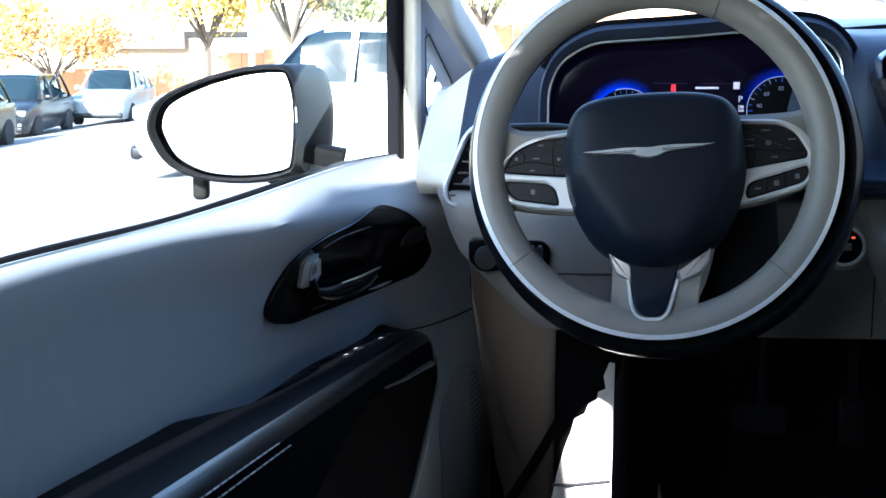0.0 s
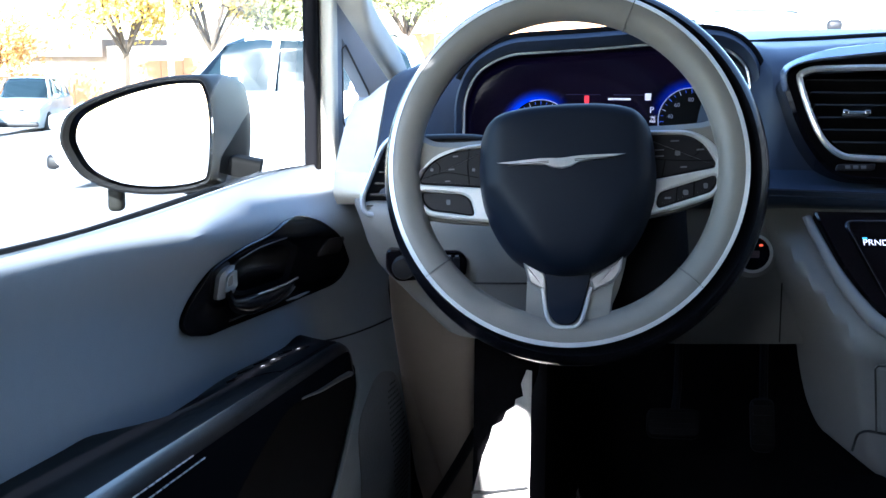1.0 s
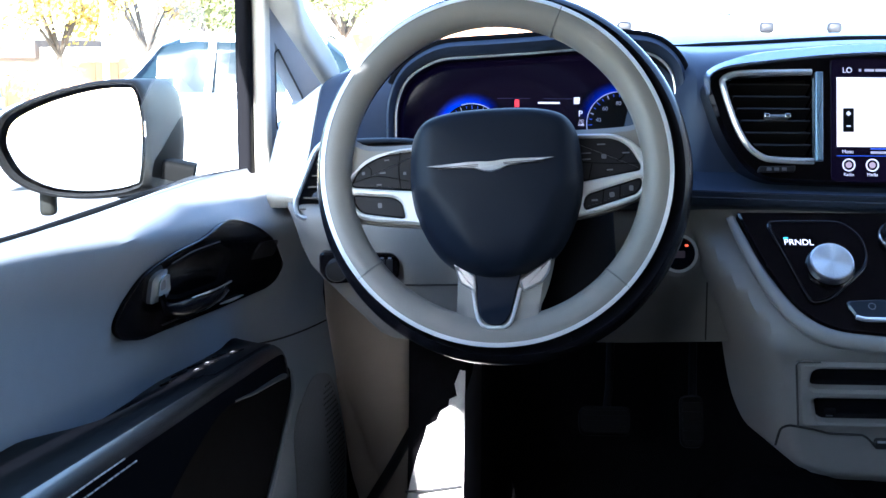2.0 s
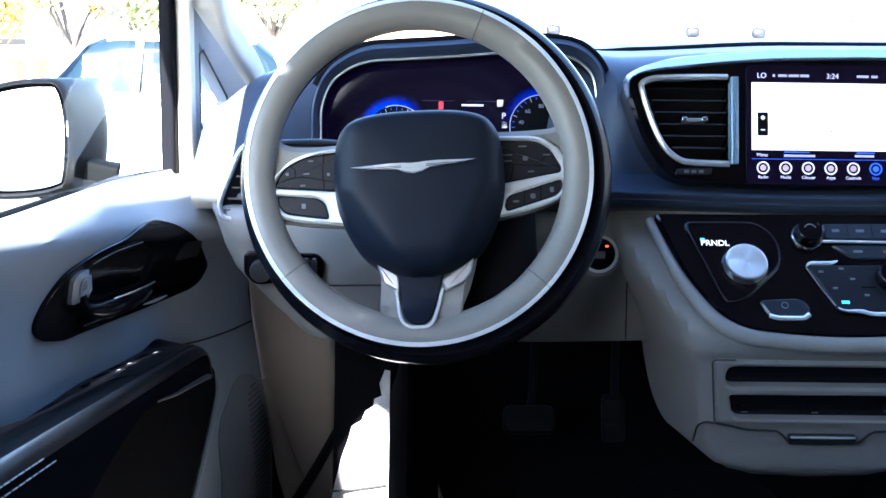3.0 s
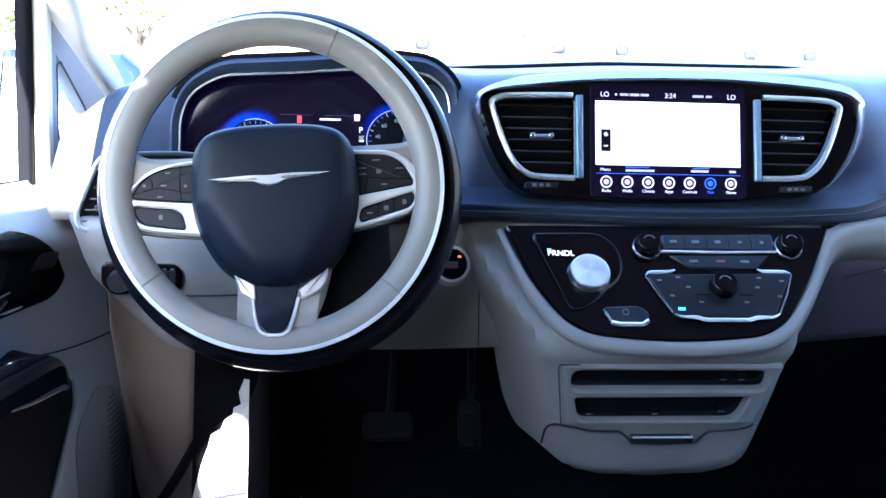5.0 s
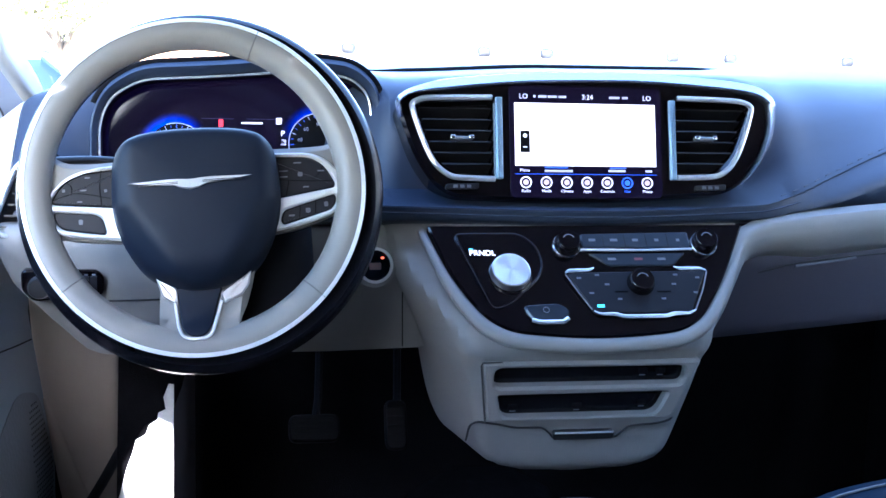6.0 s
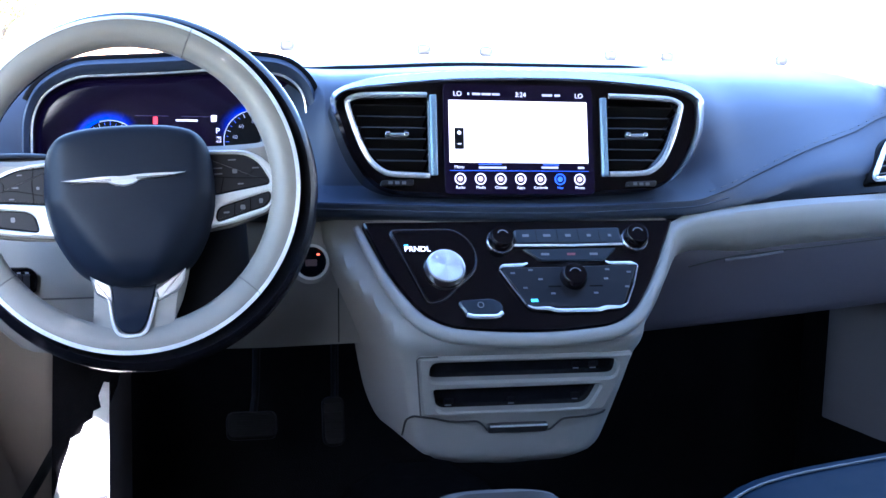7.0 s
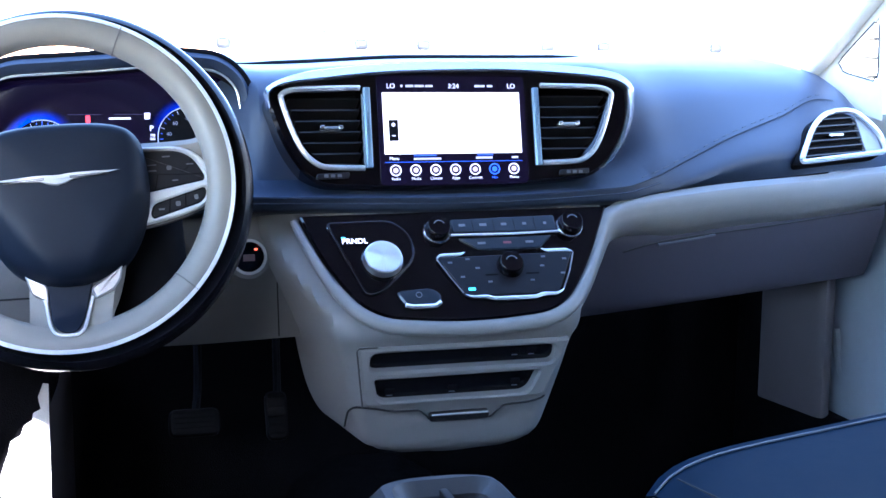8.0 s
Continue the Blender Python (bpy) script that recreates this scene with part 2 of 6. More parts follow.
# ---- dashboard: upper pad ----
dash = thing("dashboard", "two-tone car dashboard, dark padded top over pale grey lower panels", "dashboard", (0, 1.3, 0.42))
XS = (-0.70, -0.66, -0.60, -0.50, -0.35, -0.26, -0.22, 0.0, 0.22, 0.27, 0.33, 0.42, 0.52, 0.61, 0.67, 0.70)
# the pad's section at each x: windscreen edge, top, crest, upper face, lower face, stitched edge, under edge, bottom edge
screen_edge_y = (1.52, 1.58, 1.64, 1.7, 1.75, 1.76, 1.77, 1.78, 1.77, 1.76, 1.75, 1.72, 1.67, 1.6, 1.55, 1.5)
screen_edge_z = (1.19, 1.215, 1.24, 1.262, 1.272, 1.275, 1.276, 1.28, 1.283, 1.284, 1.285, 1.286, 1.286, 1.284, 1.27, 1.245)
top_y = (1.4, 1.42, 1.45, 1.46, 1.46, 1.46, 1.46, 1.46, 1.46, 1.47, 1.48, 1.5, 1.5, 1.48, 1.46, 1.44)
top_z = (1.2, 1.222, 1.245, 1.262, 1.268, 1.265, 1.264, 1.272, 1.276, 1.279, 1.281, 1.282, 1.281, 1.277, 1.264, 1.244)
crest_y = (1.27, 1.27, 1.26, 1.27, 1.27, 1.25, 1.2, 1.17, 1.18, 1.22, 1.26, 1.3, 1.34, 1.37, 1.37, 1.37)
crest_z = (1.185, 1.215, 1.24, 1.262, 1.266, 1.258, 1.252, 1.263, 1.263, 1.264, 1.262, 1.262, 1.262, 1.262, 1.252, 1.236)
face_high_y = (1.2, 1.2, 1.215, 1.235, 1.235, 1.2, 1.135, 1.135, 1.135, 1.15, 1.18, 1.22, 1.27, 1.31, 1.32, 1.33)
face_high_z = (1.16, 1.17, 1.18, 1.2, 1.2, 1.225, 1.225, 1.24, 1.235, 1.225, 1.222, 1.228, 1.238, 1.244, 1.236, 1.222)
face_low_y = (1.15, 1.15, 1.2, 1.225, 1.225, 1.14, 1.115, 1.11, 1.115, 1.115, 1.14, 1.18, 1.23, 1.27, 1.29, 1.3)
face_low_z = (1.13, 1.13, 1.13, 1.12, 1.12, 1.13, 1.12, 1.12, 1.13, 1.15, 1.168, 1.19, 1.21, 1.225, 1.22, 1.205)
stitch_edge_y = (1.12, 1.11, 1.09, 1.075, 1.065, 1.058, 1.055, 1.05, 1.065, 1.082, 1.11, 1.15, 1.2, 1.25, 1.265, 1.275)
stitch_edge_z = (1.112, 1.112, 1.112, 1.11, 1.108, 1.107, 1.106, 1.102, 1.108, 1.118, 1.137, 1.166, 1.19, 1.212, 1.205, 1.19)
under_edge_y = (1.118, 1.1, 1.09, 1.08, 1.07, 1.062, 1.06, 1.056, 1.066, 1.078, 1.09, 1.115, 1.14, 1.175, 1.195, 1.21)
under_edge_z = (1.09, 1.09, 1.09, 1.09, 1.09, 1.092, 1.092, 1.088, 1.094, 1.1, 1.11, 1.13, 1.14, 1.15, 1.15, 1.15)
bottom_edge_y = (1.142, 1.124, 1.119, 1.109, 1.104, 1.099, 1.096, 1.094, 1.094, 1.099, 1.109, 1.124, 1.142, 1.164, 1.179, 1.189)
bottom_edge_z = (1.072, 1.075, 1.078, 1.078, 1.078, 1.079, 1.08, 1.079, 1.084, 1.091, 1.099, 1.108, 1.112, 1.116, 1.118, 1.12)
KNOT_Y = (screen_edge_y, top_y, crest_y, face_high_y, face_low_y, stitch_edge_y, under_edge_y, bottom_edge_y)
KNOT_Z = (screen_edge_z, top_z, crest_z, face_high_z, face_low_z, stitch_edge_z, under_edge_z, bottom_edge_z)


def dash_point(x, k):
    return Vector((x, spline(XS, KNOT_Y[k], x), spline(XS, KNOT_Z[k], x)))


def dash_rows(x0, x1, n):
    rows = []
    for i in range(n):
        x = x0 + (x1 - x0) * i / (n - 1)
        knots = [dash_point(x, k) for k in range(8)]
        skin = curve(knots[:6], 26) + curve(knots[5:], 10)[1:]
        rows.append(skin + [Vector((x, knots[7].y + 0.10, knots[7].z))])
    return rows


part("upper_pad", loft(dash_rows(-0.665, 0.70, 113)), NAVY, dash, "dark blue-black soft vinyl pad")
# the pale colour stands in for sun on the dashboard's end
part("end_cap", loft([r[15:] for r in dash_rows(-0.71, -0.667, 6)]), PALE, dash, "dashboard end cap coloured pale for the sun on it")
seam_line = [dash_point(-0.66 + 1.30 * i / 140, 5) + Vector((0, -0.0008, 0.001)) for i in range(141)]
part("seam", sweep(seam_line, oval(0.0007, 0.0007, 6)), mat("pad_seam", (0.012, 0.016, 0.026), 0.7), dash)
lip = [dash_point(x, 2).lerp(dash_point(x, 1), 0.45) + Vector((0, 0, 0.002)) for x in [-0.235 + 0.50 * i / 80 for i in range(81)]]
part("edge_strip", sweep(lip, oval(0.006, 0.0040, 8), False, Vector((0, 0, 1)), [min(1.0, 0.2 + 0.1 * min(i, 80 - i)) for i in range(81)]), MATTE, dash, "dark strip along the crest of the pad")
# pale metal thread laid in as the highlight under the strip
part("edge_highlight", sweep([q + Vector((0, -0.014, -0.003)) for q in lip], oval(0.0022, 0.0013, 6)), mat("edge_highlight_metal", (0.5, 0.55, 0.6), 0.3, 0.6), dash, "thin bright line put in as a highlight below the strip")
ledge = [dash_point(-0.64 + 0.92 * i / 90, 5).lerp(dash_point(-0.64 + 0.92 * i / 90, 6), 0.45) + Vector((0, -0.0012, 0)) for i in range(91)]
part("ledge_line", sweep(ledge, oval(0.0013, 0.0013, 6)), mat("glossy_navy_bead", (0.05, 0.065, 0.10), 0.2, vary=0.05), dash, "thin glossy bead along the ledge")
fine_line = [p + Vector((0, -0.0005, 0.0065)) for p in seam_line[98:]]
for i in range(0, 40, 2):
    part("stitch", sweep([fine_line[i], fine_line[i].lerp(fine_line[i + 1], 0.9)], oval(0.0007, 0.0005, 5)), DARK, dash)

# ---- instrument cluster ----
CL = plane_of((-0.405, 1.19, 1.18), 8)
cluster_out = rounded([(-0.163, -0.045), (-0.163, 0.010), (-0.150, 0.040), (-0.115, 0.062), (-0.02, 0.068), (0.07, 0.076), (0.135, 0.070), (0.158, 0.050), (0.164, 0.01), (0.150, -0.06), (0.0, -0.075), (-0.140, -0.07)], 0.03, 5)
cluster = thing("instrument_cluster", "dark instrument cluster with blue lit gauges under a hood", "instrument cluster", (-0.405, 1.22, 1.11))
hood_rows = []
for grow, w, narrow in ((0.001, 0.024, 1.0), (-0.004, 0.034, 0.99), (-0.010, 0.038, 0.98), (-0.016, 0.033, 0.965), (-0.021, 0.018, 0.95), (-0.025, -0.010, 0.94), (-0.028, -0.055, 0.94)):
    hood_rows.append([CL @ Vector((u * narrow + 0.002 * (1 - narrow) * 20, v, w)) for u, v in inset(cluster_out, grow)])
part("hood", loft(hood_rows, True), NAVY, cluster, "dark padded hood")
crest = [(u * 0.97 + 0.0012, v) for u, v in inset(cluster_out, -0.0175) if v > 0.025]
crest = crest[min(range(len(crest)), key=lambda i: crest[i][0]):] + crest[:min(range(len(crest)), key=lambda i: crest[i][0])]
part("hood_strip", sweep([CL @ Vector((u, v, 0.030)) for u, v in crest], oval(0.0045, 0.0035, 8), False, CL.to_3x3() @ Vector((0, 0, 1))), MATTE, cluster, "dark strip round the top of the hood")
part("hood_lining", loft([[CL @ Vector((u, v, w)) for u, v in inset(cluster_out, 0.0015)] for w in (0.024, 0.0, -0.05)], True), MATTE, cluster, "black lining under the hood")
part("bezel", sweep([CL @ Vector((u, v, 0.026)) for u, v in inset(cluster_out, 0.002)], oval(0.0017, 0.0022, 8), True, CL.to_3x3() @ Vector((0, 0, 1))), EMBLEM, cluster, "thin chrome bezel")
part("face", slab(bmesh.new(), inset(cluster_out, 0.001), CL, -0.05, -0.018, 0.0005), LCD_OFF, cluster, "dark glossy gauge face")


def ring(u, v, r0, r1, m, w0, w1, a0=0, a1=360, n=40):
    bm, rows = bmesh.new(), []
    for i in range(n + 1):
        a = radians(a0 + (a1 - a0) * i / n)
        rows.append([bm.verts.new(m @ Vector((u + r * math.cos(a), v + r * math.sin(a), w))) for r, w in ((r0, w0), (r0, w1), (r1, w1), (r1, w0))])
    for a, b in zip(rows, rows[1:]):
        for j in range(4):
            bm.faces.new((a[j], a[(j + 1) % 4], b[(j + 1) % 4], b[j]))
    return bm


def lit_arc(name, u, v, r, lean, power):
    """Blue backlight that is strongest at radius r and fades outwards; lean turns it about the dial."""
    m = mat(name, (0.006, 0.004, 0.012), 0.12, vary=0.0, stain=0.0)
    nt = m.node_tree
    b = nt.nodes["Principled BSDF"]
    co = nt.nodes.new("ShaderNodeTexCoord")
    off = nt.nodes.new("ShaderNodeVectorMath")
    off.operation = "SUBTRACT"
    off.inputs[1].default_value = CL @ Vector((u, v, -0.017))
    far = nt.nodes.new("ShaderNodeVectorMath")
    far.operation = "LENGTH"
    fade = nt.nodes.new("ShaderNodeMapRange")
    fade.inputs["From Min"].default_value, fade.inputs["From Max"].default_value = r, r * 1.42
    fade.inputs["To Min"].default_value, fade.inputs["To Max"].default_value = 1.0, 0.0
    sharp = nt.nodes.new("ShaderNodeMath")
    sharp.operation = "POWER"
    sharp.inputs[1].default_value = 2.6
    side = nt.nodes.new("ShaderNodeVectorMath")
    side.operation = "DOT_PRODUCT"
    side.inputs[1].default_value = CL.to_3x3() @ Vector((math.cos(radians(lean)), math.sin(radians(lean)), 0))
    part_of = nt.nodes.new("ShaderNodeMapRange")
    part_of.inputs["From Min"].default_value, part_of.inputs["From Max"].default_value = -0.1 * r, 0.95 * r
    part_of.inputs["To Min"].default_value, part_of.inputs["To Max"].default_value = 0.0, power
    both = nt.nodes.new("ShaderNodeMath")
    both.operation = "MULTIPLY"
    ln = nt.links.new
    ln(co.outputs["Object"], off.inputs[0])
    ln(off.outputs[0], far.inputs[0])
    ln(off.outputs[0], side.inputs[0])
    ln(far.outputs["Value"], fade.inputs["Value"])
    ln(fade.outputs[0], sharp.inputs[0])
    ln(side.outputs["Value"], part_of.inputs["Value"])
    ln(sharp.outputs[0], both.inputs[0])
    ln(part_of.outputs[0], both.inputs[1])
    ln(both.outputs[0], b.inputs["Emission Strength"])
    b.inputs["Emission Color"].default_value = (0.004, 0.05, 1.0, 1)
    return m


DIM = mat("dim_print", (0.25, 0.25, 0.3), 0.5, vary=0.0, stain=0, emit=(0.45, 0.5, 0.8), power=0.02)
LINE = mat("gauge_line", (0.4, 0.4, 0.5), 0.3, vary=0.0, stain=0.0, emit=(0.6, 0.65, 1.0), power=0.05)
for gu, gv, gr, lean, power, rim in ((-0.074, -0.024, 0.037, 140, 0.20, (5, 110)), (0.100, -0.010, 0.038, 80, 0.07, (60, 190))):
    gauge = part("gauge", lathe([(gr, -0.018), (gr, -0.016), (gr * 0.97, -0.0155)], CL @ Matrix.Translation((gu, gv, 0))), MATTE, cluster, "round gauge with a blue lit rim")
    part("gauge_rim", ring(gu, gv, gr * 0.99, gr * 1.012, CL, -0.017, -0.0145, *rim), LINE, gauge)
    part("gauge_glow", ring(gu, gv, gr * 1.012, gr * 1.42, CL, -0.0176, -0.0165, 0, 360, 64), lit_arc("blue_dial_light", gu, gv, gr, lean, power), gauge, "blue light arc")
    for i in range(21):
        a = radians(205 - i * 11.5)
        mm = CL @ Matrix.Translation((gu + gr * 0.90 * math.cos(a), gv + gr * 0.90 * math.sin(a), -0.0155)) @ Matrix.Rotation(a, 4, "Z")
        long = 0.0024 if i % 2 == 0 else 0.0014
        part("tick", block(bmesh.new(), (-long, -0.0003, 0), (long, 0.0003, 0.0006), mm), LINE if i % 4 == 0 else LCD_BLUE, gauge)
for number, a in (("40", 168), ("60", 132), ("80", 92), ("100", 48), ("120", 10)):
    text("dial_number", number, CL, 0.100 + 0.025 * math.cos(radians(a)), -0.0125 + 0.025 * math.sin(radians(a)), -0.0152, 0.0046, DIM, cluster, "CENTER")
plate("warning_light", box2(-0.0235, 0.0095, -0.0180, 0.0185, 0.001), CL, -0.018, -0.0165, LCD_RED, cluster, 0.0003, label="small red warning light")
plate("message_bar", box2(0.004, 0.0135, 0.030, 0.0158), CL, -0.018, -0.0165, LCD_TEXT, cluster, 0.0003)
plate("status_light", box2(0.0465, 0.0135, 0.0535, 0.0215), CL, -0.018, -0.0165, LCD_TEXT, cluster, 0.0003)
text("gear_letter", "P", CL, 0.0520, -0.0010, -0.0165, 0.007, LCD_TEXT, cluster)
plate("gear_mark", box2(0.052, -0.0125, 0.059, -0.0045, 0.001), CL, -0.018, -0.0165, LCD_TEXT, cluster, 0.0003)
for u in (-0.035, 0.04):
    plate("divider", box2(u - 0.03, 0.0195, u + 0.03, 0.0198), CL, -0.018, -0.0168, mat("dim_line", (0.05, 0.05, 0.1), 0.5, vary=0, stain=0, emit=(0.2, 0.2, 0.5), power=0.02), cluster, 0.0001)

# ---- infotainment panel ----
IP = plane_of((0.0, 1.068, 1.108), 13.0)
info = thing("infotainment_panel", "gloss black centre panel with touchscreen between two air vents", "infotainment panel", (0, 1.1, 1.1))


def ip(x, z):
    return (x, (z - 1.108) / math.cos(radians(13)))


panel_out = rounded([ip(-0.226, 1.222), ip(-0.190, 1.247), ip(0, 1.261), ip(0.200, 1.254), ip(0.243, 1.228), ip(0.222, 1.165), ip(0.186, 1.122), ip(0.0, 1.109), ip(-0.172, 1.116), ip(-0.205, 1.16)], [0.012, 0.05, 0.2, 0.05, 0.02, 0.08, 0.04, 0.3, 0.04, 0.08], 6)
vent_l = rounded([ip(-0.110, 1.229), ip(-0.110, 1.140), ip(-0.160, 1.143), ip(-0.183, 1.165), ip(-0.204, 1.217), ip(-0.196, 1.224)], [0.002, 0.002, 0.02, 0.03, 0.008, 0.006], 5)
vent_r = [(-u + 0.004, v + 0.003) for u, v in vent_l]
screen = box2(*ip(-0.0875, 1.120), *ip(0.0905, 1.241), 0.002)
part("panel", slab(bmesh.new(), panel_out, IP, -0.05, 0.006, 0.004, (vent_l, vent_r, screen)), PIANO, info, "gloss black surround")
brow = curve([IP @ Vector((*ip(x, z), 0.007)) for x, z in ((-0.222, 1.206), (-0.224, 1.224), (-0.205, 1.238), (-0.15, 1.248), (-0.05, 1.256), (0.05, 1.258), (0.16, 1.253), (0.215, 1.246), (0.238, 1.228), (0.237, 1.205), (0.226, 1.172), (0.209, 1.146), (0.192, 1.131))], 90)
band = []
for i, p in enumerate(brow):
    q0, q1 = brow[max(0, i - 1)], brow[min(len(brow) - 1, i + 1)]
    out = (IP.to_3x3() @ Vector((0, 0, 1))).cross(q1 - q0).normalized()
    face = IP.to_3x3() @ Vector((0, 0, 1))
    k = min(1.0, 0.15 + 0.07 * min(i, (89 - i) * 0.6))
    band.append([p - out * 0.0075 * k - face * 0.004, p - out * 0.0075 * k + face * 0.006, p - out * 0.0055 * k + face * 0.008, p + out * 0.005 * k + face * 0.0005, p + out * 0.0065 * k - face * 0.006])
part("brow_trim", loft(band), mat("blue_silver_trim", (0.42, 0.47, 0.56), 0.26, 0.8, vary=0.05), info, "bright silver trim along the top")
for side, outline in ((-1, vent_l), (1, vent_r)):
    vent = part("air_vent", slab(bmesh.new(), inset(outline, -0.0005), IP, -0.05, -0.03, 0.001), MATTE, info, "black air vent with chrome surround")
    s = side
    ox = 0.004 if s > 0 else 0.0
    oz = 0.003 if s > 0 else 0.0
    loop = curve([IP @ Vector((*ip(s * x + ox, z + oz), 0.007)) for x, z in ((0.112, 1.231), (0.15, 1.2305), (0.19, 1.229), (0.207, 1.221), (0.203, 1.205), (0.188, 1.166), (0.176, 1.149), (0.158, 1.139), (0.135, 1.1375), (0.110, 1.137))], 60)
    part("vent_chrome", sweep(loop, oval(0.0034, 0.0032, 8), False, IP.to_3x3() @ Vector((0, 0, 1))), EMBLEM, vent, "chrome edge")
    bar0, bar1 = (0.1005, 0.1085)
    us = sorted((s * bar0 + ox, s * bar1 + ox))
    plate("vent_bar", box2(us[0], ip(0, 1.137)[1], us[1], ip(0, 1.231)[1], 0.001), IP, 0.004, 0.011, mat("blue_grey_gloss", (0.25, 0.36, 0.46), 0.3, 0.3, vary=0.05), vent, 0.0015, label="upright glossy bar")
    for i in range(6):
        z = 1.152 + i * 0.0128 + oz
        span = 0.176 + (z - 1.15) * 0.33
        lo, hi = sorted((s * 0.112 + ox, s * span + ox))
        mm = IP @ Matrix.Translation((0, ip(0, z)[1], -0.010)) @ Matrix.Rotation(radians(-18), 4, "X")
        part("slat", block(bmesh.new(), (lo, -0.0009, -0.014), (hi, 0.0009, 0.010), mm), DARK, vent)
    mu = s * 0.148 + ox
    tab = part("vent_tab", block(bmesh.new(), (mu - 0.013, ip(0, 1.1835 + oz)[1] - 0.002, -0.004), (mu + 0.013, ip(0, 1.1835 + oz)[1] + 0.003, 0.006), IP, 0.002), mat("vent_tab_grey", (0.24, 0.26, 0.30), 0.3, 0.4), vent)
    for e in (-0.011, 0.011):
        part("tab_end", block(bmesh.new(), (mu + e - 0.003, ip(0, 1.184 + oz)[1] - 0.001, 0.003), (mu + e + 0.003, ip(0, 1.184 + oz)[1] + 0.0035, 0.0072), IP, 0.001), CHROME, tab)
    bu = s * 0.150 + ox
    plate("seat_button", rounded([(bu - 0.020, ip(0, 1.1245)[1]), (bu + 0.020, ip(0, 1.1255)[1]), (bu + 0.021, ip(0, 1.1325)[1]), (bu - 0.018, ip(0, 1.131)[1])], 0.002), IP, 0.005, 0.0085, BUTTON, info, 0.001)
    for k in range(3):
        plate("button_mark", box2(bu - 0.010 + k * 0.008, ip(0, 1.1265)[1], bu - 0.005 + k * 0.008, ip(0, 1.130)[1]), IP, 0.0083, 0.0089, MARK, info, 0.0001)

display = part("touchscreen", slab(bmesh.new(), inset(screen, -0.0042), IP, -0.05, 0.0066, 0.0004), LCD_OFF, info, "lit touchscreen showing a pale blank map")
SW = 0.0067


def on_screen(name, x0, z0, x1, z1, material, r=0.0, h=0.0004, parent=None):
    return plate(name, box2(*ip(x0, z0), *ip(x1, z1), r), IP, SW - 0.0002, SW + h, material, parent or display, 0.0001)


on_screen("map_view", -0.0855, 1.1525, 0.0875, 1.2255, LCD_MAP)
zoom = on_screen("zoom_control", -0.079, 1.168, -0.0675, 1.193, MATTE, 0.001, 0.0008)
on_screen("zoom_plus", -0.0755, 1.186, -0.071, 1.1885, LCD_TEXT, 0, 0.001, zoom)
on_screen("zoom_plus", -0.0741, 1.1848, -0.0724, 1.1897, LCD_TEXT, 0, 0.0011, zoom)
on_screen("zoom_minus", -0.0755, 1.1735, -0.071, 1.1748, LCD_TEXT, 0, 0.001, zoom)
on_screen("map_mark", 0.0012, 1.173, 0.0028, 1.1745, MATTE, 0, 0.0008)
for body, x in (("LO", -0.0795), ("3:24", -0.003), ("LO", 0.0725)):
    u, v = ip(x, 1.2305)
    text("screen_text", body, IP, u, v, SW + 0.0002, 0.0058, LCD_TEXT, display)
for x0, x1 in ((-0.062, -0.0595), (-0.056, -0.046), (-0.0445, -0.033), (-0.0315, -0.022), (0.031, 0.044), (0.047, 0.054)):
    on_screen("text_bar", x0, 1.2318, x1, 1.2344, LCD_DIM)
text("screen_text", "Menu", IP, *ip(-0.080, 1.1457), SW + 0.0002, 0.0038, LCD_TEXT, display)
for x0, x1, z in ((-0.050, -0.016, 1.1450), (0.028, 0.049, 1.1455), (0.074, 0.082, 1.1455)):
    on_screen("text_bar", x0, z + 0.0004, x1, z + 0.0030, LCD_DIM)
for x0, x1 in ((-0.050, -0.022), (0.030, 0.050)):
    on_screen("text_bar", x0, 1.1500, x1, 1.1512, LCD_BLUE)
on_screen("menu_line", -0.0855, 1.1428, 0.0875, 1.1433, LCD_BLUE)
for i in range(7):
    u, v = ip(-0.073 + i * 0.0248, 1.1335)
    tint = LCD_BLUE if i == 5 else LCD_TEXT
    icon = part("menu_icon", ring(u, v, 0.0054, 0.0070, IP, SW - 0.0002, SW + 0.0004), tint, display, "round lit menu symbol")
    part("icon_core", lathe([(0.0034, SW - 0.0002), (0.0034, SW + 0.0004)], IP @ Matrix.Translation((u, v, 0)), 12), LCD_BLUE if i == 5 else mat("dim_icon", (0.3, 0.25, 0.3), 0.4, vary=0, stain=0, emit=(0.8, 0.6, 0.7), power=0.06), icon)
    word = ("Radio", "Media", "Climate", "Apps", "Controls", "Nav", "Phone")[i]
    text("icon_label", word, IP, u, v - 0.0118, SW + 0.0002, 0.0034, tint, icon, "CENTER")

# ---- centre stack and console ----
con = thing("centre_console", "pale grey centre console with two storage slots and a drawer", "centre console", (-0.01, 1.1, 0.79))
# height, front half width, front y, rear half width, flank depth
CON = ((1.095, 0.240, 1.080, 0.25, 0.10), (1.07, 0.236, 1.060, 0.25, 0.10), (1.03, 0.215, 1.022, 0.24, 0.12), (1.00, 0.190, 0.992, 0.22, 0.14), (0.975, 0.168, 0.970, 0.20, 0.15), (0.955, 0.160, 0.968, 0.188, 0.16), (0.935, 0.152, 0.980, 0.180, 0.16), (0.90, 0.142, 0.990, 0.172, 0.16), (0.86, 0.133, 1.004, 0.162, 0.15), (0.835, 0.127, 1.012, 0.152, 0.14), (0.812, 0.115, 1.018, 0.135, 0.14), (0.798, 0.085, 1.028, 0.10, 0.14), (0.790, 0.03, 1.045, 0.05, 0.14))
rows = []
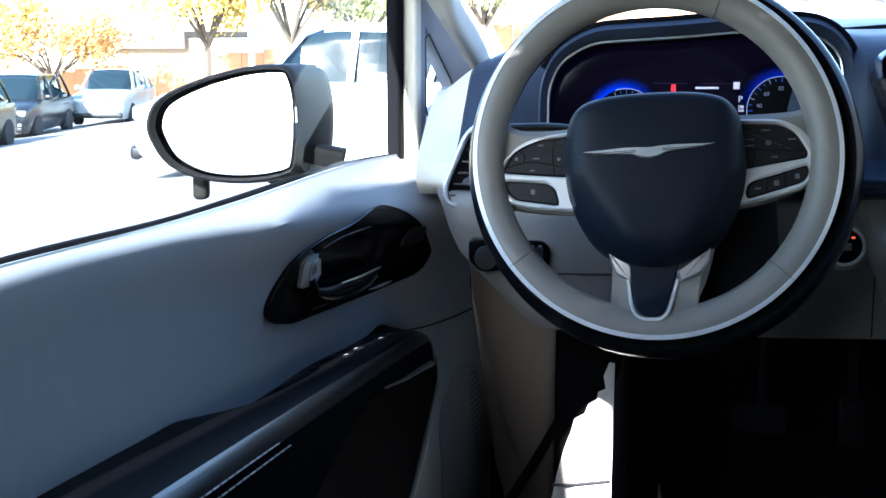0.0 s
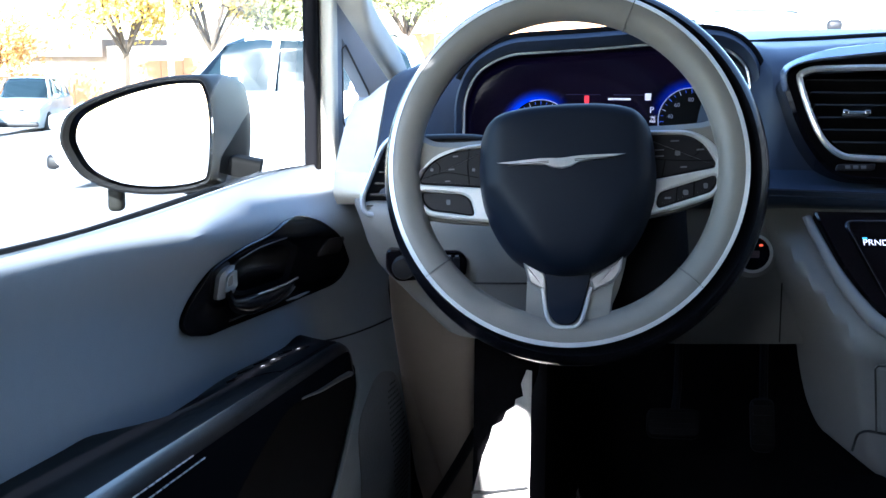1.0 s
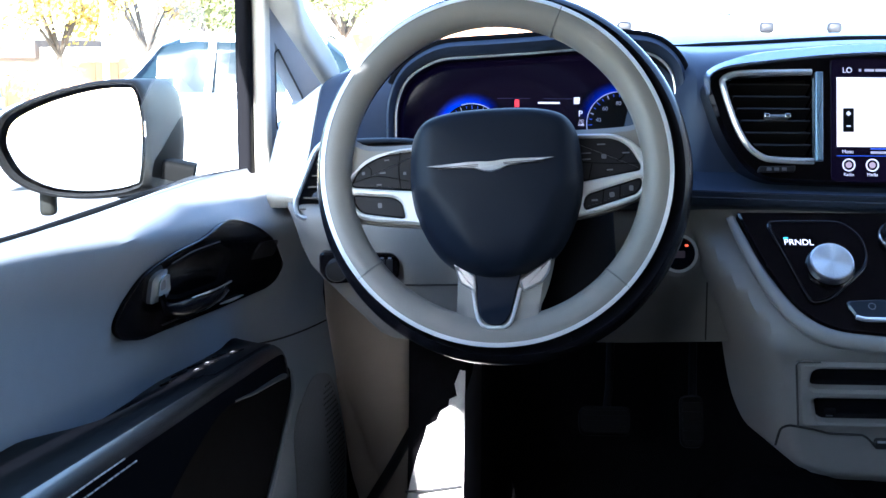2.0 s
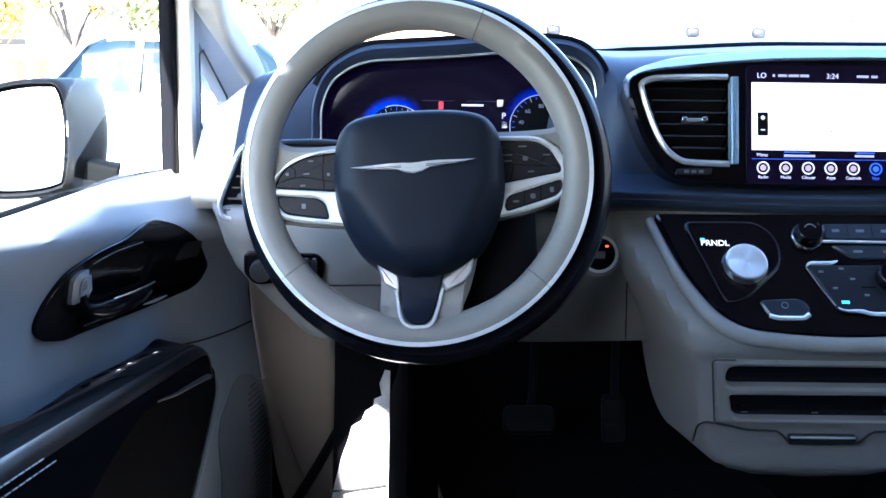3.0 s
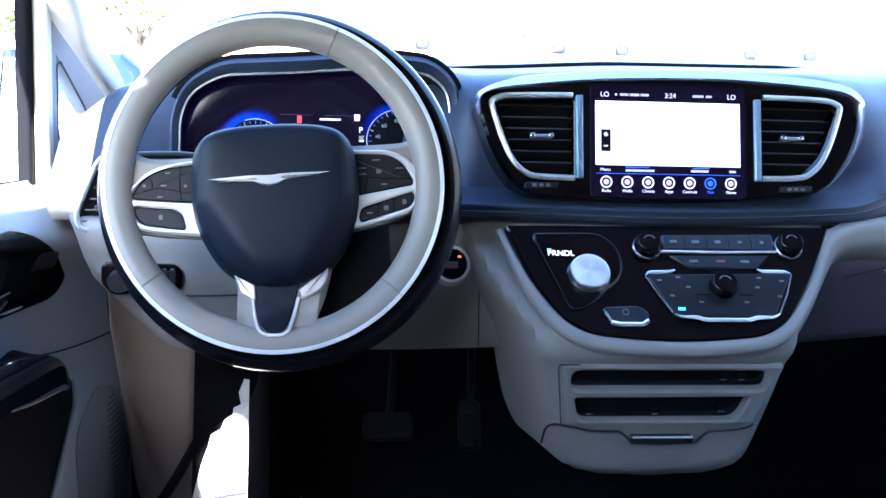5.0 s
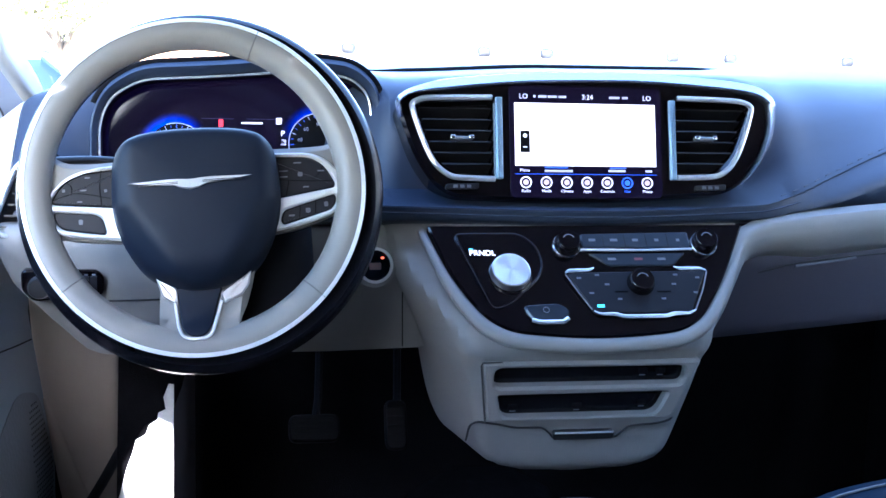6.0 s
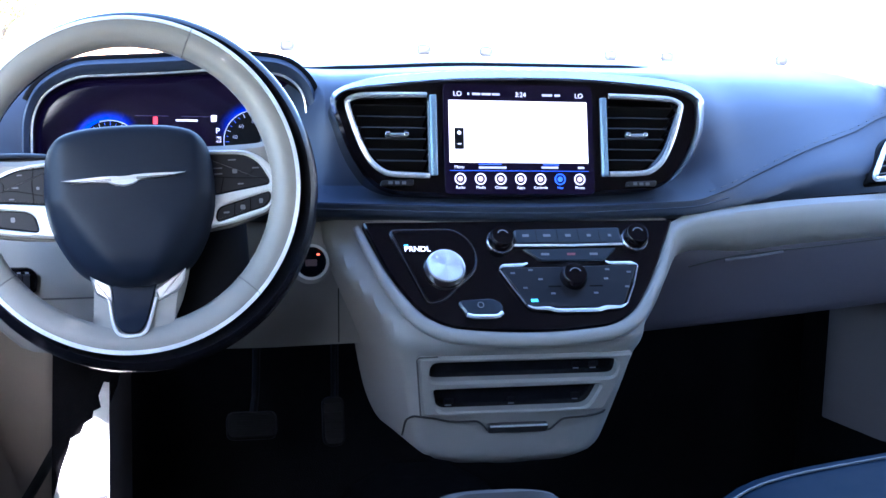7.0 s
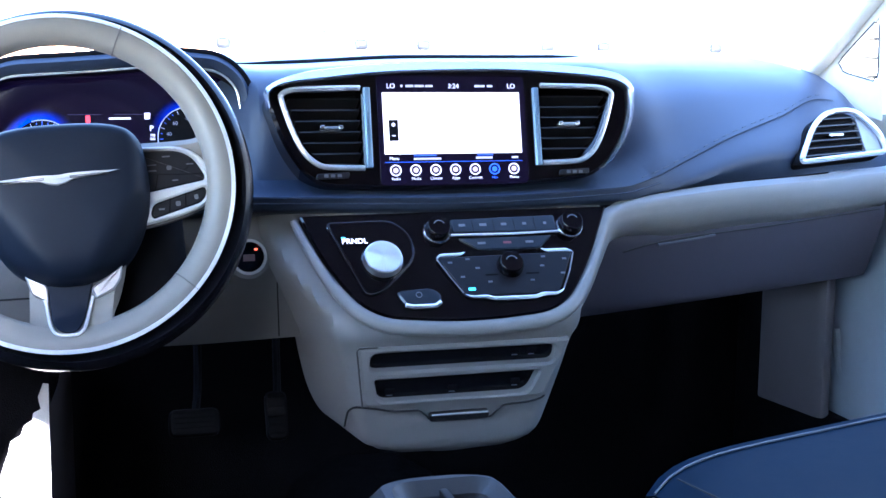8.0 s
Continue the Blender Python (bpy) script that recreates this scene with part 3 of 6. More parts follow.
zs = [c[0] for c in CON][::-1]
for i in range(48):
    z = 0.790 + (1.095 - 0.790) * i / 47
    wf, yf, wr, fd = [spline(zs, [c[k] for c in CON][::-1], z) for k in (1, 2, 3, 4)]
    sunk = min(1.0, max(0.0, (z - 0.965) / 0.01))
    yf += 0.003 * sunk
    cx = -0.008 if z < 0.95 else -0.008 * (1.03 - z) / 0.08 if z < 1.03 else 0.0
    half = [Vector((0, yf, z)), Vector((wf * 0.5, yf + 0.001, z)), Vector((wf * 0.85, yf + 0.004, z)), Vector((wf * 0.96, yf + 0.012, z)), Vector((wf, yf + 0.03, z)), Vector((wf + (wr - wf) * 0.5, yf + fd * 0.6, z)), Vector((wr, yf + fd, z))]
    line = curve(half, 22)
    slim = 0.915 - 0.055 * min(1.0, max(0.0, (z - 0.925) / 0.07))
    row = [Vector((cx - p.x, p.y, p.z)) for p in line[::-1]] + [Vector((cx + p.x * slim, p.y, p.z)) for p in line[1:]]
    if 0.873 < z < 0.938:
        # the shell stands back behind the two storage slots
        for p in row:
            if -0.117 - 0.12 * (z - 0.868) < p.x < 0.088 + 0.2 * (z - 0.868):
                p.y += 0.035
    rows.append(row)
part("shell", loft(rows), GREY, con, "pale grey moulded shell")
part("underside", loft([rows[0], [Vector((p.x * 0.8, 1.2, 0.79)) for p in rows[0]]]), DARK, con)

SP = plane_of((0.0, 0.9555, 0.969), 41.2)


def sp(x, z):
    return (x, (z - 0.969) / math.cos(radians(41.2)))


stack = thing("control_stack", "gloss black control panel with rotary shifter and climate buttons", "control panel", (0, 1.0, 0.97))
stack_out = rounded([sp(-0.192, 1.083), sp(-0.166, 1.024), sp(-0.125, 0.978), sp(-0.01, 0.969), sp(0.105, 0.977), sp(0.15, 1.024), sp(0.193, 1.085)], [0.003, 0.08, 0.06, 0.1, 0.06, 0.08, 0.003], 7)
part("face", slab(bmesh.new(), stack_out, SP, -0.02, 0.004, 0.002), PIANO, stack, "gloss black face")
edge_loop = [p for p in inset(stack_out, -0.0065)]
top = max(range(len(edge_loop)), key=lambda i: edge_loop[i][1] - edge_loop[i][0])
edge_loop = edge_loop[top:] + edge_loop[:top]
if edge_loop[1][1] > edge_loop[-1][1]:
    edge_loop = edge_loop[::-1]
edge_loop = [p for p in edge_loop if p[1] < 0.149]
part("surround", sweep(curve([SP @ Vector((u, v, -0.004)) for u, v in edge_loop], 90), oval(0.0095, 0.0075, 12), False, SP.to_3x3() @ Vector((0, 0, 1)), [min(1.0, 0.5 + 0.02 * min(i, 89 - i)) for i in range(90)]), GREY, con, "rounded pale border round the control panel")
pod = rounded([sp(-0.163, 1.073), sp(-0.128, 0.998), sp(-0.108, 1.002), sp(-0.062, 1.035), sp(-0.066, 1.060), sp(-0.085, 1.074)], [0.008, 0.02, 0.02, 0.03, 0.03, 0.02], 6)
shifter = part("shifter_plate", slab(bmesh.new(), pod, SP, 0.003, 0.007, 0.002), PIANO, stack, "raised black plate round the shifter")
part("plate_edge", sweep([SP @ Vector((u, v, 0.0055)) for u, v in pod], oval(0.0011, 0.0014, 6), True, SP.to_3x3() @ Vector((0, 0, 1))), mat("dark_chrome", (0.35, 0.36, 0.4), 0.15, 1.0, vary=0.05), shifter)
KN = SP @ Matrix.Translation((-0.1035, 0.0835, 0.0))
knob = part("shift_knob", lathe([(0.0235, 0.006), (0.0232, 0.009), (0.0226, 0.0145), (0.0220, 0.0160), (0.0208, 0.0166), (0.001, 0.0168)], KN, 48), SATIN, stack, "brushed silver rotary shifter knob")
bm = bmesh.new()
for i in range(72):
    a0, a1 = 2 * math.pi * i / 72, 2 * math.pi * (i + 1) / 72
    tilt = 0.00022 * math.sin(2 * a0 + 0.8) + 0.00006 * math.sin(i * 2.4)
    bm.faces.new([bm.verts.new(KN @ Vector((r * math.cos(a), r * math.sin(a), 0.0172 + k * tilt * 0.5))) for r, a, k in ((0.0008, a0, 0), (0.0205, a0, -1), (0.0205, a1, 1), (0.0008, a1, 0))])
part("knob_face", bm, mat("brushed_silver", (0.80, 0.81, 0.83), 0.34, 0.55, vary=0.06), knob, "radially brushed silver face", smooth=False)
part("knob_base", lathe([(0.0255, 0.004), (0.0255, 0.0065), (0.0225, 0.0085)], KN, 40), PIANO, knob)
u, v = -0.1475, 0.1085
text("shift_letters", "PRNDL", SP, u, v, 0.0072, 0.0070, mat("lit_letters", (0.9, 0.9, 0.92), 0.3, vary=0.0, stain=0.0, emit=(0.9, 0.88, 1.0), power=0.16), shifter)
plate("shift_mark", box2(u, v + 0.0075, u + 0.005, v + 0.009), SP, 0.006, 0.0076, LCD_CYAN, shifter, 0.0002)
eb = rounded([sp(-0.095, 1.001), sp(-0.083, 0.984), sp(-0.044, 0.983), sp(-0.041, 0.997), sp(-0.052, 1.003)], 0.008, 5)
brake = part("parking_brake_switch", slab(bmesh.new(), eb, SP, 0.003, 0.008, 0.002), KEY, stack, "parking brake switch with a chrome lip")
part("lip", sweep(curve([SP @ Vector((*sp(x, z), 0.008)) for x, z in ((-0.086, 0.9865), (-0.075, 0.9845), (-0.052, 0.9845), (-0.044, 0.988))], 16), oval(0.0026, 0.0022, 8), False, SP.to_3x3() @ Vector((0, 0, 1))), EMBLEM, brake)
part("symbol", ring(*sp(-0.068, 0.996), 0.003, 0.0038, SP, 0.0078, 0.0084), MARK, brake)
for kx, kz, kr in ((-0.031, 1.0615, 0.0155), (0.137, 1.0635, 0.0155), (0.048, 1.0215, 0.0165)):
    KM = SP @ Matrix.Translation((*sp(kx, kz), 0.0))
    dial = part("dial", lathe([(kr, 0.003), (kr * 0.98, 0.010), (kr * 0.86, 0.018), (kr * 0.80, 0.0188), (0.001, 0.019)], KM, 36), PIANO, stack, "black rotary dial with a chrome edge")
    part("dial_edge", lathe([(kr * 1.08, 0.003), (kr * 1.08, 0.0055), (kr * 1.0, 0.007)], KM, 36), mat("smoked_chrome", (0.5, 0.5, 0.53), 0.2, 0.9, vary=0.05), dial)
    part("dial_mark", ring(0, 0, kr * 0.38, kr * 0.45, KM, 0.0188, 0.0194, 20, 160, 20), MARK, dial)
keys_top = rounded([sp(-0.013, 1.073), sp(-0.013, 1.058), sp(0.119, 1.058), sp(0.119, 1.075)], 0.003)
top_keys = part("button_bar", slab(bmesh.new(), keys_top, SP, 0.003, 0.008, 0.0015), KEY, stack, "row of audio and camera buttons")
low_keys = part("button_bar", slab(bmesh.new(), rounded([sp(-0.008, 1.053), sp(0.014, 1.040), sp(0.092, 1.040), sp(0.112, 1.054)], 0.004), SP, 0.003, 0.007, 0.0015), KEY, stack, "lower row of buttons")
part("chrome_strip", sweep(curve([SP @ Vector((*sp(x, z), 0.008)) for x, z in ((-0.016, 1.0555), (0.05, 1.0552), (0.12, 1.0565))], 20), oval(0.0016, 0.0014, 8), False, SP.to_3x3() @ Vector((0, 0, 1))), EMBLEM, stack)
for i in range(5):
    x = 0.0 + i * 0.0262
    plate("button_mark", box2(*sp(x - (0.004, 0.0045, 0.0035, 0.0025, 0.002)[i], 1.0645), *sp(x + (0.004, 0.0045, 0.0035, 0.0025, 0.002)[i], 1.0672)), SP, 0.0078, 0.0084, MARK, top_keys, 0.0001)
    if i < 4:
        plate("button_gap", box2(*sp(x + 0.0128, 1.059), *sp(x + 0.0134, 1.073)), SP, 0.0078, 0.0083, MATTE, top_keys, 0.0001)
for x in (0.020, 0.052, 0.080):
    # the middle mark's red paint stands for a faint button light
    plate("button_mark", box2(*sp(x - 0.005, 1.0455), *sp(x + 0.005, 1.0478)), SP, 0.0068, 0.0074, mat("red_light_paint", (0.20, 0.04, 0.05), 0.5, vary=0.05) if x == 0.052 else MARK, low_keys, 0.0001)
clim_out = rounded([sp(-0.038, 1.033), sp(-0.012, 0.992), sp(0.102, 0.992), sp(0.131, 1.035)], 0.006, 5)
climate = part("climate_panel", slab(bmesh.new(), clim_out, SP, 0.003, 0.008, 0.0015), BUTTON, stack, "climate control buttons with chrome corners")
for pts, wide in ((((-0.039, 1.0315), (-0.034, 1.0345), (-0.012, 1.0350), (-0.004, 1.0372)), 0.0024), (((0.092, 1.0385), (0.100, 1.0362), (0.122, 1.0362), (0.131, 1.0342)), 0.0024), (((-0.013, 0.9945), (-0.004, 0.9915), (0.010, 0.9915), (0.022, 0.9890), (0.070, 0.9890), (0.082, 0.9915), (0.098, 0.9915), (0.108, 0.9955)), 0.0026)):
    part("chrome_corner", sweep(curve([SP @ Vector((*sp(x, z), 0.0082)) for x, z in pts], 24), oval(wide, 0.0012, 8), False, SP.to_3x3() @ Vector((0, 0, 1)), [min(1.0, 0.35 + 0.13 * min(k, 23 - k)) for k in range(24)]), EMBLEM, climate, "slim chrome corner")
for pts in (((-0.039, 1.0305), (-0.027, 1.012), (-0.015, 0.996)), ((0.131, 1.033), (0.121, 1.014), (0.108, 0.996))):
    part("panel_edge", sweep([SP @ Vector((*sp(x, z), 0.0082)) for x, z in pts], oval(0.0008, 0.0008, 6), False, SP.to_3x3() @ Vector((0, 0, 1))), SATIN, climate)
for x, z in ((-0.024, 1.027), (-0.002, 1.030), (0.008, 1.0205), (-0.012, 1.012), (0.088, 1.0205), (0.118, 1.027), (0.112, 1.012), (0.02, 1.006), (0.072, 1.006), (0.092, 1.030)):
    plate("button_mark", box2(*sp(x - 0.0026, z - 0.0009), *sp(x + 0.0026, z + 0.0009)), SP, 0.0078, 0.0085, MARK, climate, 0.0001)
plate("button_light", box2(*sp(-0.008, 0.998), *sp(0.0, 1.0005)), SP, 0.0078, 0.0086, LCD_CYAN, climate, 0.0001)
for x0, x1 in ((0.016, 0.031), (0.066, 0.082)):
    plate("key_gap", box2(*sp(x0, 1.0125), *sp(x1, 1.0138)), SP, 0.0078, 0.0084, MATTE, climate, 0.0001)

SL = plane_of((-0.008, 0.983, 0.905), -15.0)
slot1 = box2(-0.116, 0.0055, 0.109, 0.0300, 0.010)
slot2 = rounded([(-0.110, -0.0050), (-0.103, -0.0350), (0.080, -0.0350), (0.092, -0.0040)], [0.004, 0.012, 0.012, 0.004], 5)
slots = part("slot_panel", slab(bmesh.new(), rounded([(-0.131, 0.0375), (-0.120, -0.039), (0.101, -0.039), (0.127, 0.0375)], 0.006), SL, -0.04, 0.001, 0.003, (slot1, slot2)), GREY, con, "pale grey panel with two open slots")
part("panel_gap", sweep([SL @ Vector((u, v, 0.0006)) for u, v in ((-0.108, 0.0388), (-0.130, 0.0385), (-0.1322, 0.0350), (-0.1222, -0.0390))], oval(0.0010, 0.0008, 6), False, SL.to_3x3() @ Vector((0, 0, 1))), mat("soft_seam", (0.05, 0.048, 0.045), 0.8, vary=0.1), slots)
for s in (slot1, slot2):
    part("slot_lining", slab(bmesh.new(), inset(s, -0.001), SL, -0.06, -0.012, 0.0005), GLOSS, slots, "glossy dark slot interior")
for x, z in ((0.062, 0.0185), (0.083, 0.0185), (-0.088, -0.026), (-0.012, -0.026), (0.066, -0.023)):
    port = plate("port", box2(x - 0.006, z - 0.0035, x + 0.006, z + 0.0035, 0.0015), SL, -0.0125, -0.0112, MATTE, slots, 0.0003)
    plate("port_mark", box2(x - 0.0035, z - 0.0065, x + 0.0035, z - 0.0055), SL, -0.0125, -0.0112, MARK, port, 0.0002)
drawer_seam = curve([(-0.146, 1.022, 0.838), (-0.143, 1.0145, 0.858), (-0.134, 1.010, 0.8635), (-0.115, 1.0045, 0.862), (-0.09, 1.003, 0.8575), (-0.062, 1.0025, 0.857), (-0.052, 1.0025, 0.8505), (-0.045, 1.0035, 0.8435), (-0.01, 1.0035, 0.842), (0.028, 1.0035, 0.8435), (0.036, 1.0025, 0.850), (0.046, 1.0025, 0.8565), (0.075, 1.0035, 0.858), (0.094, 1.006, 0.861), (0.104, 1.015, 0.865)], 70)
part("drawer_seam", sweep([p + Vector((0, -0.001, 0)) for p in drawer_seam], oval(0.0013, 0.0013, 6)), SEAM, con)
HD = plane_of((-0.0105, 1.0015, 0.8475), -12)
pull = plate("drawer_pull", box2(-0.037, -0.006, 0.037, 0.005, 0.004), HD, -0.004, 0.002, DARK, con, 0.001, label="dark recessed drawer pull with a bright edge")
part("pull_edge", sweep([HD @ Vector((-0.035, 0.0036, 0.0025)), HD @ Vector((0.035, 0.0036, 0.0025))], oval(0.0016, 0.0014, 6)), EMBLEM, pull)

# ---- lower dashboard: knee panel, start button, light switch ----
knee_rows = []
for i in range(40):
    x = -0.685 + 0.525 * i / 39
    end = max(0.0, (-0.645 - x) / 0.03)
    y0 = 1.078 + 0.02 * end * end + 0.012 * max(0.0, (x + 0.30) / 0.1)
    low = spline((-0.685, -0.676, -0.668, -0.655, -0.639, -0.604, -0.568, -0.55, -0.2), (1.062, 1.045, 1.024, 1.007, 0.992, 0.958, 0.929, 0.926, 0.926), x)
    fall = (1.085 - low) / (1.085 - 0.926)
    knots = [Vector((x, y0 + d, 1.085 - h * fall)) for d, h in ((0.05, 0.0), (0.008, 0.007), (0.0, 0.03), (0.002, 0.065), (0.012, 0.10), (0.02, 0.135), (0.03, 0.159), (0.09, 0.163))]
    knee_rows.append(curve(knots, 30))
knee = part("knee_panel", loft(knee_rows), GREY, dash, "pale grey knee panel")
part("knee_seam", sweep(curve([(-0.60, 1.0885, 0.993), (-0.54, 1.087, 0.994), (-0.45, 1.087, 0.996), (-0.33, 1.0875, 0.998)], 30), oval(0.0012, 0.0012, 6)), SEAM, knee)
part("panel_gap", sweep(curve([(-0.213, 1.094, 1.0), (-0.2105, 1.106, 0.96), (-0.209, 1.113, 0.93)], 12), oval(0.0008, 0.0008, 6)), SEAM, knee)
part("latch_mark", sweep(curve([(-0.452, 1.091, 0.978), (-0.449, 1.093, 0.968), (-0.440, 1.095, 0.964), (-0.432, 1.095, 0.966)], 12), oval(0.0008, 0.0008, 6)), SEAM, knee)
LS = plane_of((-0.598, 1.078, 1.015), -4)
light_sw = plate("light_switch_panel", rounded([(-0.046, 0.017), (-0.046, -0.006), (-0.034, -0.019), (0.042, -0.012), (0.044, 0.008), (0.036, 0.017)], 0.006), LS, -0.01, 0.004, PIANO, dash, 0.002, label="black light switch panel with thumb wheels")
for i in range(4):
    part("thumb_wheel", block(bmesh.new(), (0.004 + i * 0.0085, -0.006, 0.002), (0.0095 + i * 0.0085, 0.010, 0.0065), LS, 0.001), BUTTON, light_sw)
    plate("switch_mark", box2(0.005 + i * 0.0085, 0.011, 0.009 + i * 0.0085, 0.0128), LS, 0.0038, 0.0044, MARK, light_sw, 0.0001)
part("light_dial", lathe([(0.013, 0.003), (0.013, 0.009), (0.011, 0.012), (0.001, 0.0125)], LS @ Matrix.Translation((-0.026, -0.002, 0)), 30), DARK, light_sw)
SB = plane_of((-0.2485, 1.0805, 1.035), 4, 6)
start = part("start_button", lathe([(0.0195, -0.01), (0.0195, 0.003), (0.0175, 0.0052), (0.0165, 0.004), (0.001, 0.004)], SB, 40), PIANO, dash, "round engine start button with chrome ring")
part("button_ring", ring(0, 0, 0.0180, 0.0212, SB, 0.0, 0.0062), SILVER, start)
part("button_seat", ring(0, 0, 0.0205, 0.0262, SB, -0.012, 0.002), GREY, start)
plate("button_light", box2(0.0065, 0.0075, 0.0105, 0.0100, 0.001), SB, 0.0035, 0.0048, mat("lit_orange", (0.5, 0.1, 0.03), 0.4, vary=0, stain=0, emit=(1.0, 0.12, 0.05), power=0.12), start, 0.0002)
plate("button_print", box2(-0.007, -0.005, 0.007, 0.003, 0.001), SB, 0.0035, 0.0043, mat("dim_grey_print", (0.08, 0.05, 0.055), 0.5, vary=0.1), start, 0.0001)

# ---- driver-side end vent ----
EV = plane_of((-0.640, 1.090, 1.10), 6)
ev_out = rounded([(0.030, 0.060), (0.004, 0.056), (-0.010, 0.044), (-0.033, -0.014), (-0.029, -0.031), (0.030, -0.034)], [0.004, 0.012, 0.02, 0.012, 0.008, 0.004], 5)
end_vent = part("end_vent", slab(bmesh.new(), inset(ev_out, -0.003), EV, -0.03, -0.01, 0.002), MATTE, dash, "side air vent with chrome surround")
part("vent_chrome", sweep([EV @ Vector((u, v, 0.0)) for u, v in ev_out], oval(0.0034, 0.005, 8), True, EV.to_3x3() @ Vector((0, 0, 1))), EMBLEM, end_vent)
for i in range(5):
    z = -0.022 + i * 0.0125
    part("slat", block(bmesh.new(), (-0.027 + 0.38 * max(0, z + 0.02), z - 0.0009, -0.012), (0.027, z + 0.0009, 0.0), EV), DARK, end_vent)

# ---- passenger side: trim bow, glovebox, end vent ----
bow = curve([(0.125, 0.985, 0.985), (0.152, 1.005, 1.015), (0.176, 1.03, 1.045), (0.200, 1.052, 1.072), (0.235, 1.064, 1.083), (0.30, 1.076, 1.089), (0.40, 1.092, 1.096), (0.52, 1.112, 1.101), (0.66, 1.145, 1.108)], 70)
bow_rows = []
for i, p in enumerate(bow):
    k = i / 69
    drop = 0.030 + 0.014 * min(1, max(0, (p.x - 0.2) / 0.1))
    top = p + Vector((0, 0.012, 0.012)) if p.x > 0.2 else p + Vector((-0.012, 0.004, 0.010))
    a, b, c = p + Vector((0, -0.004, 0.004)), p + Vector((0.002, -0.005, -0.012)), p + Vector((0.006, 0.006, -drop * 0.8))
    d = p + Vector((0.012, 0.03, -drop * 1.15))
    bow_rows.append(curve([top, a, b, c, d], 14))
part("trim_bow", loft(bow_rows), GREY, dash, "pale grey padded bow")
glove_rows = []
for i in range(30):
    x = 0.165 + 0.51 * i / 29
    y0 = spline((0.165, 0.4, 0.675), (1.085, 1.112, 1.16), x)
    top = spline((0.165, 0.2, 0.4, 0.675), (1.01, 1.055, 1.066, 1.078), x)
    low = spline((0.165, 0.48, 0.675), (0.926, 0.943, 0.953), x)
    knots = [Vector((x, y0 + 0.012, top)), Vector((x, y0 + 0.004, top - 0.02)), Vector((x, y0 + 0.018, (top + low) / 2)), Vector((x, y0 + 0.040, low + 0.012)), Vector((x, y0 + 0.050, low)), Vector((x, y0 + 0.14, low - 0.004))]
    glove_rows.append(curve(knots, 20))
glove = part("glovebox", loft(glove_rows), SHADE_GREY, dash, "grey glovebox door coloured dark for shade")
part("glovebox_seam", sweep(curve([(0.235, 1.0905, 1.022), (0.30, 1.0985, 1.034), (0.45, 1.1165, 1.045), (0.66, 1.156, 1.060)], 30), oval(0.0011, 0.0011, 6)), SEAM, glove)
part("glovebox_latch", sweep(curve([(0.285, 1.0935, 1.0295), (0.325, 1.098, 1.033), (0.372, 1.104, 1.0385)], 16), oval(0.0026, 0.0016, 8)), mat("dull_latch", (0.13, 0.13, 0.15), 0.4, 0.3), glove, "slim grey latch")
PV = plane_of((0.585, 1.152, 1.158), 28, 14)
pv_out = rounded([(-0.088, -0.030), (0.086, -0.020), (0.084, 0.010), (0.050, 0.046), (0.0, 0.046), (-0.040, 0.026)], [0.012, 0.014, 0.03, 0.02, 0.05, 0.05], 6)
pass_vent = part("passenger_vent", slab(bmesh.new(), inset(pv_out, -0.002), PV, -0.03, -0.008, 0.002), MATTE, dash, "side air vent with chrome surround")
part("vent_chrome", sweep([PV @ Vector((u, v, 0.002)) for u, v in pv_out], oval(0.0038, 0.0045, 8), True, PV.to_3x3() @ Vector((0, 0, 1))), EMBLEM, pass_vent)
plate("vent_side", rounded([(0.050, 0.040), (0.048, -0.018), (0.082, -0.017), (0.080, 0.008)], 0.004), PV, -0.01, -0.002, mat("grey_vent_cheek", (0.25, 0.26, 0.27), 0.4, 0.3), pass_vent, 0.001)
for i in range(6):
    v = -0.018 + i * 0.0105
    part("slat", block(bmesh.new(), (-0.072 + 0.95 * max(0, v + 0.012), v - 0.0009, -0.012), (0.046, v + 0.0009, 0.0), PV @ Matrix.Rotation(radians(2), 4, "Z")), DARK, pass_vent)
part("vent_tab", block(bmesh.new(), (-0.018, 0.006, -0.004), (0.010, 0.0105, 0.004), PV, 0.0015), CHROME, pass_vent)

# ---- steering wheel ----
WHEEL = plane_of((-0.443, 0.936, 1.135), 16) @ Matrix.Rotation(radians(3.6), 4, "Z")
wheel = thing("steering_wheel", "grey leather steering wheel with dark hub and silver spokes", "steering wheel", (-0.443, 0.936, 1.135))
WUP = (WHEEL.to_3x3() @ Vector((0, 0, 1))).normalized()
circle = [WHEEL @ Vector((-0.005 + 0.1600 * math.cos(2 * math.pi * i / 120), 0.0045 + 0.1625 * math.sin(2 * math.pi * i / 120), 0)) for i in range(120)]
back_circle = [WHEEL @ Vector((0.002 + 0.1640 * math.cos(2 * math.pi * i / 120), 0.1665 * math.sin(2 * math.pi * i / 120), -0.002)) for i in range(120)]


def arc(a0, a1, a, b, n=14):
    return [(a * math.cos(radians(a0 + (a1 - a0) * i / n)), b * math.sin(radians(a0 + (a1 - a0) * i / n))) for i in range(n + 1)]


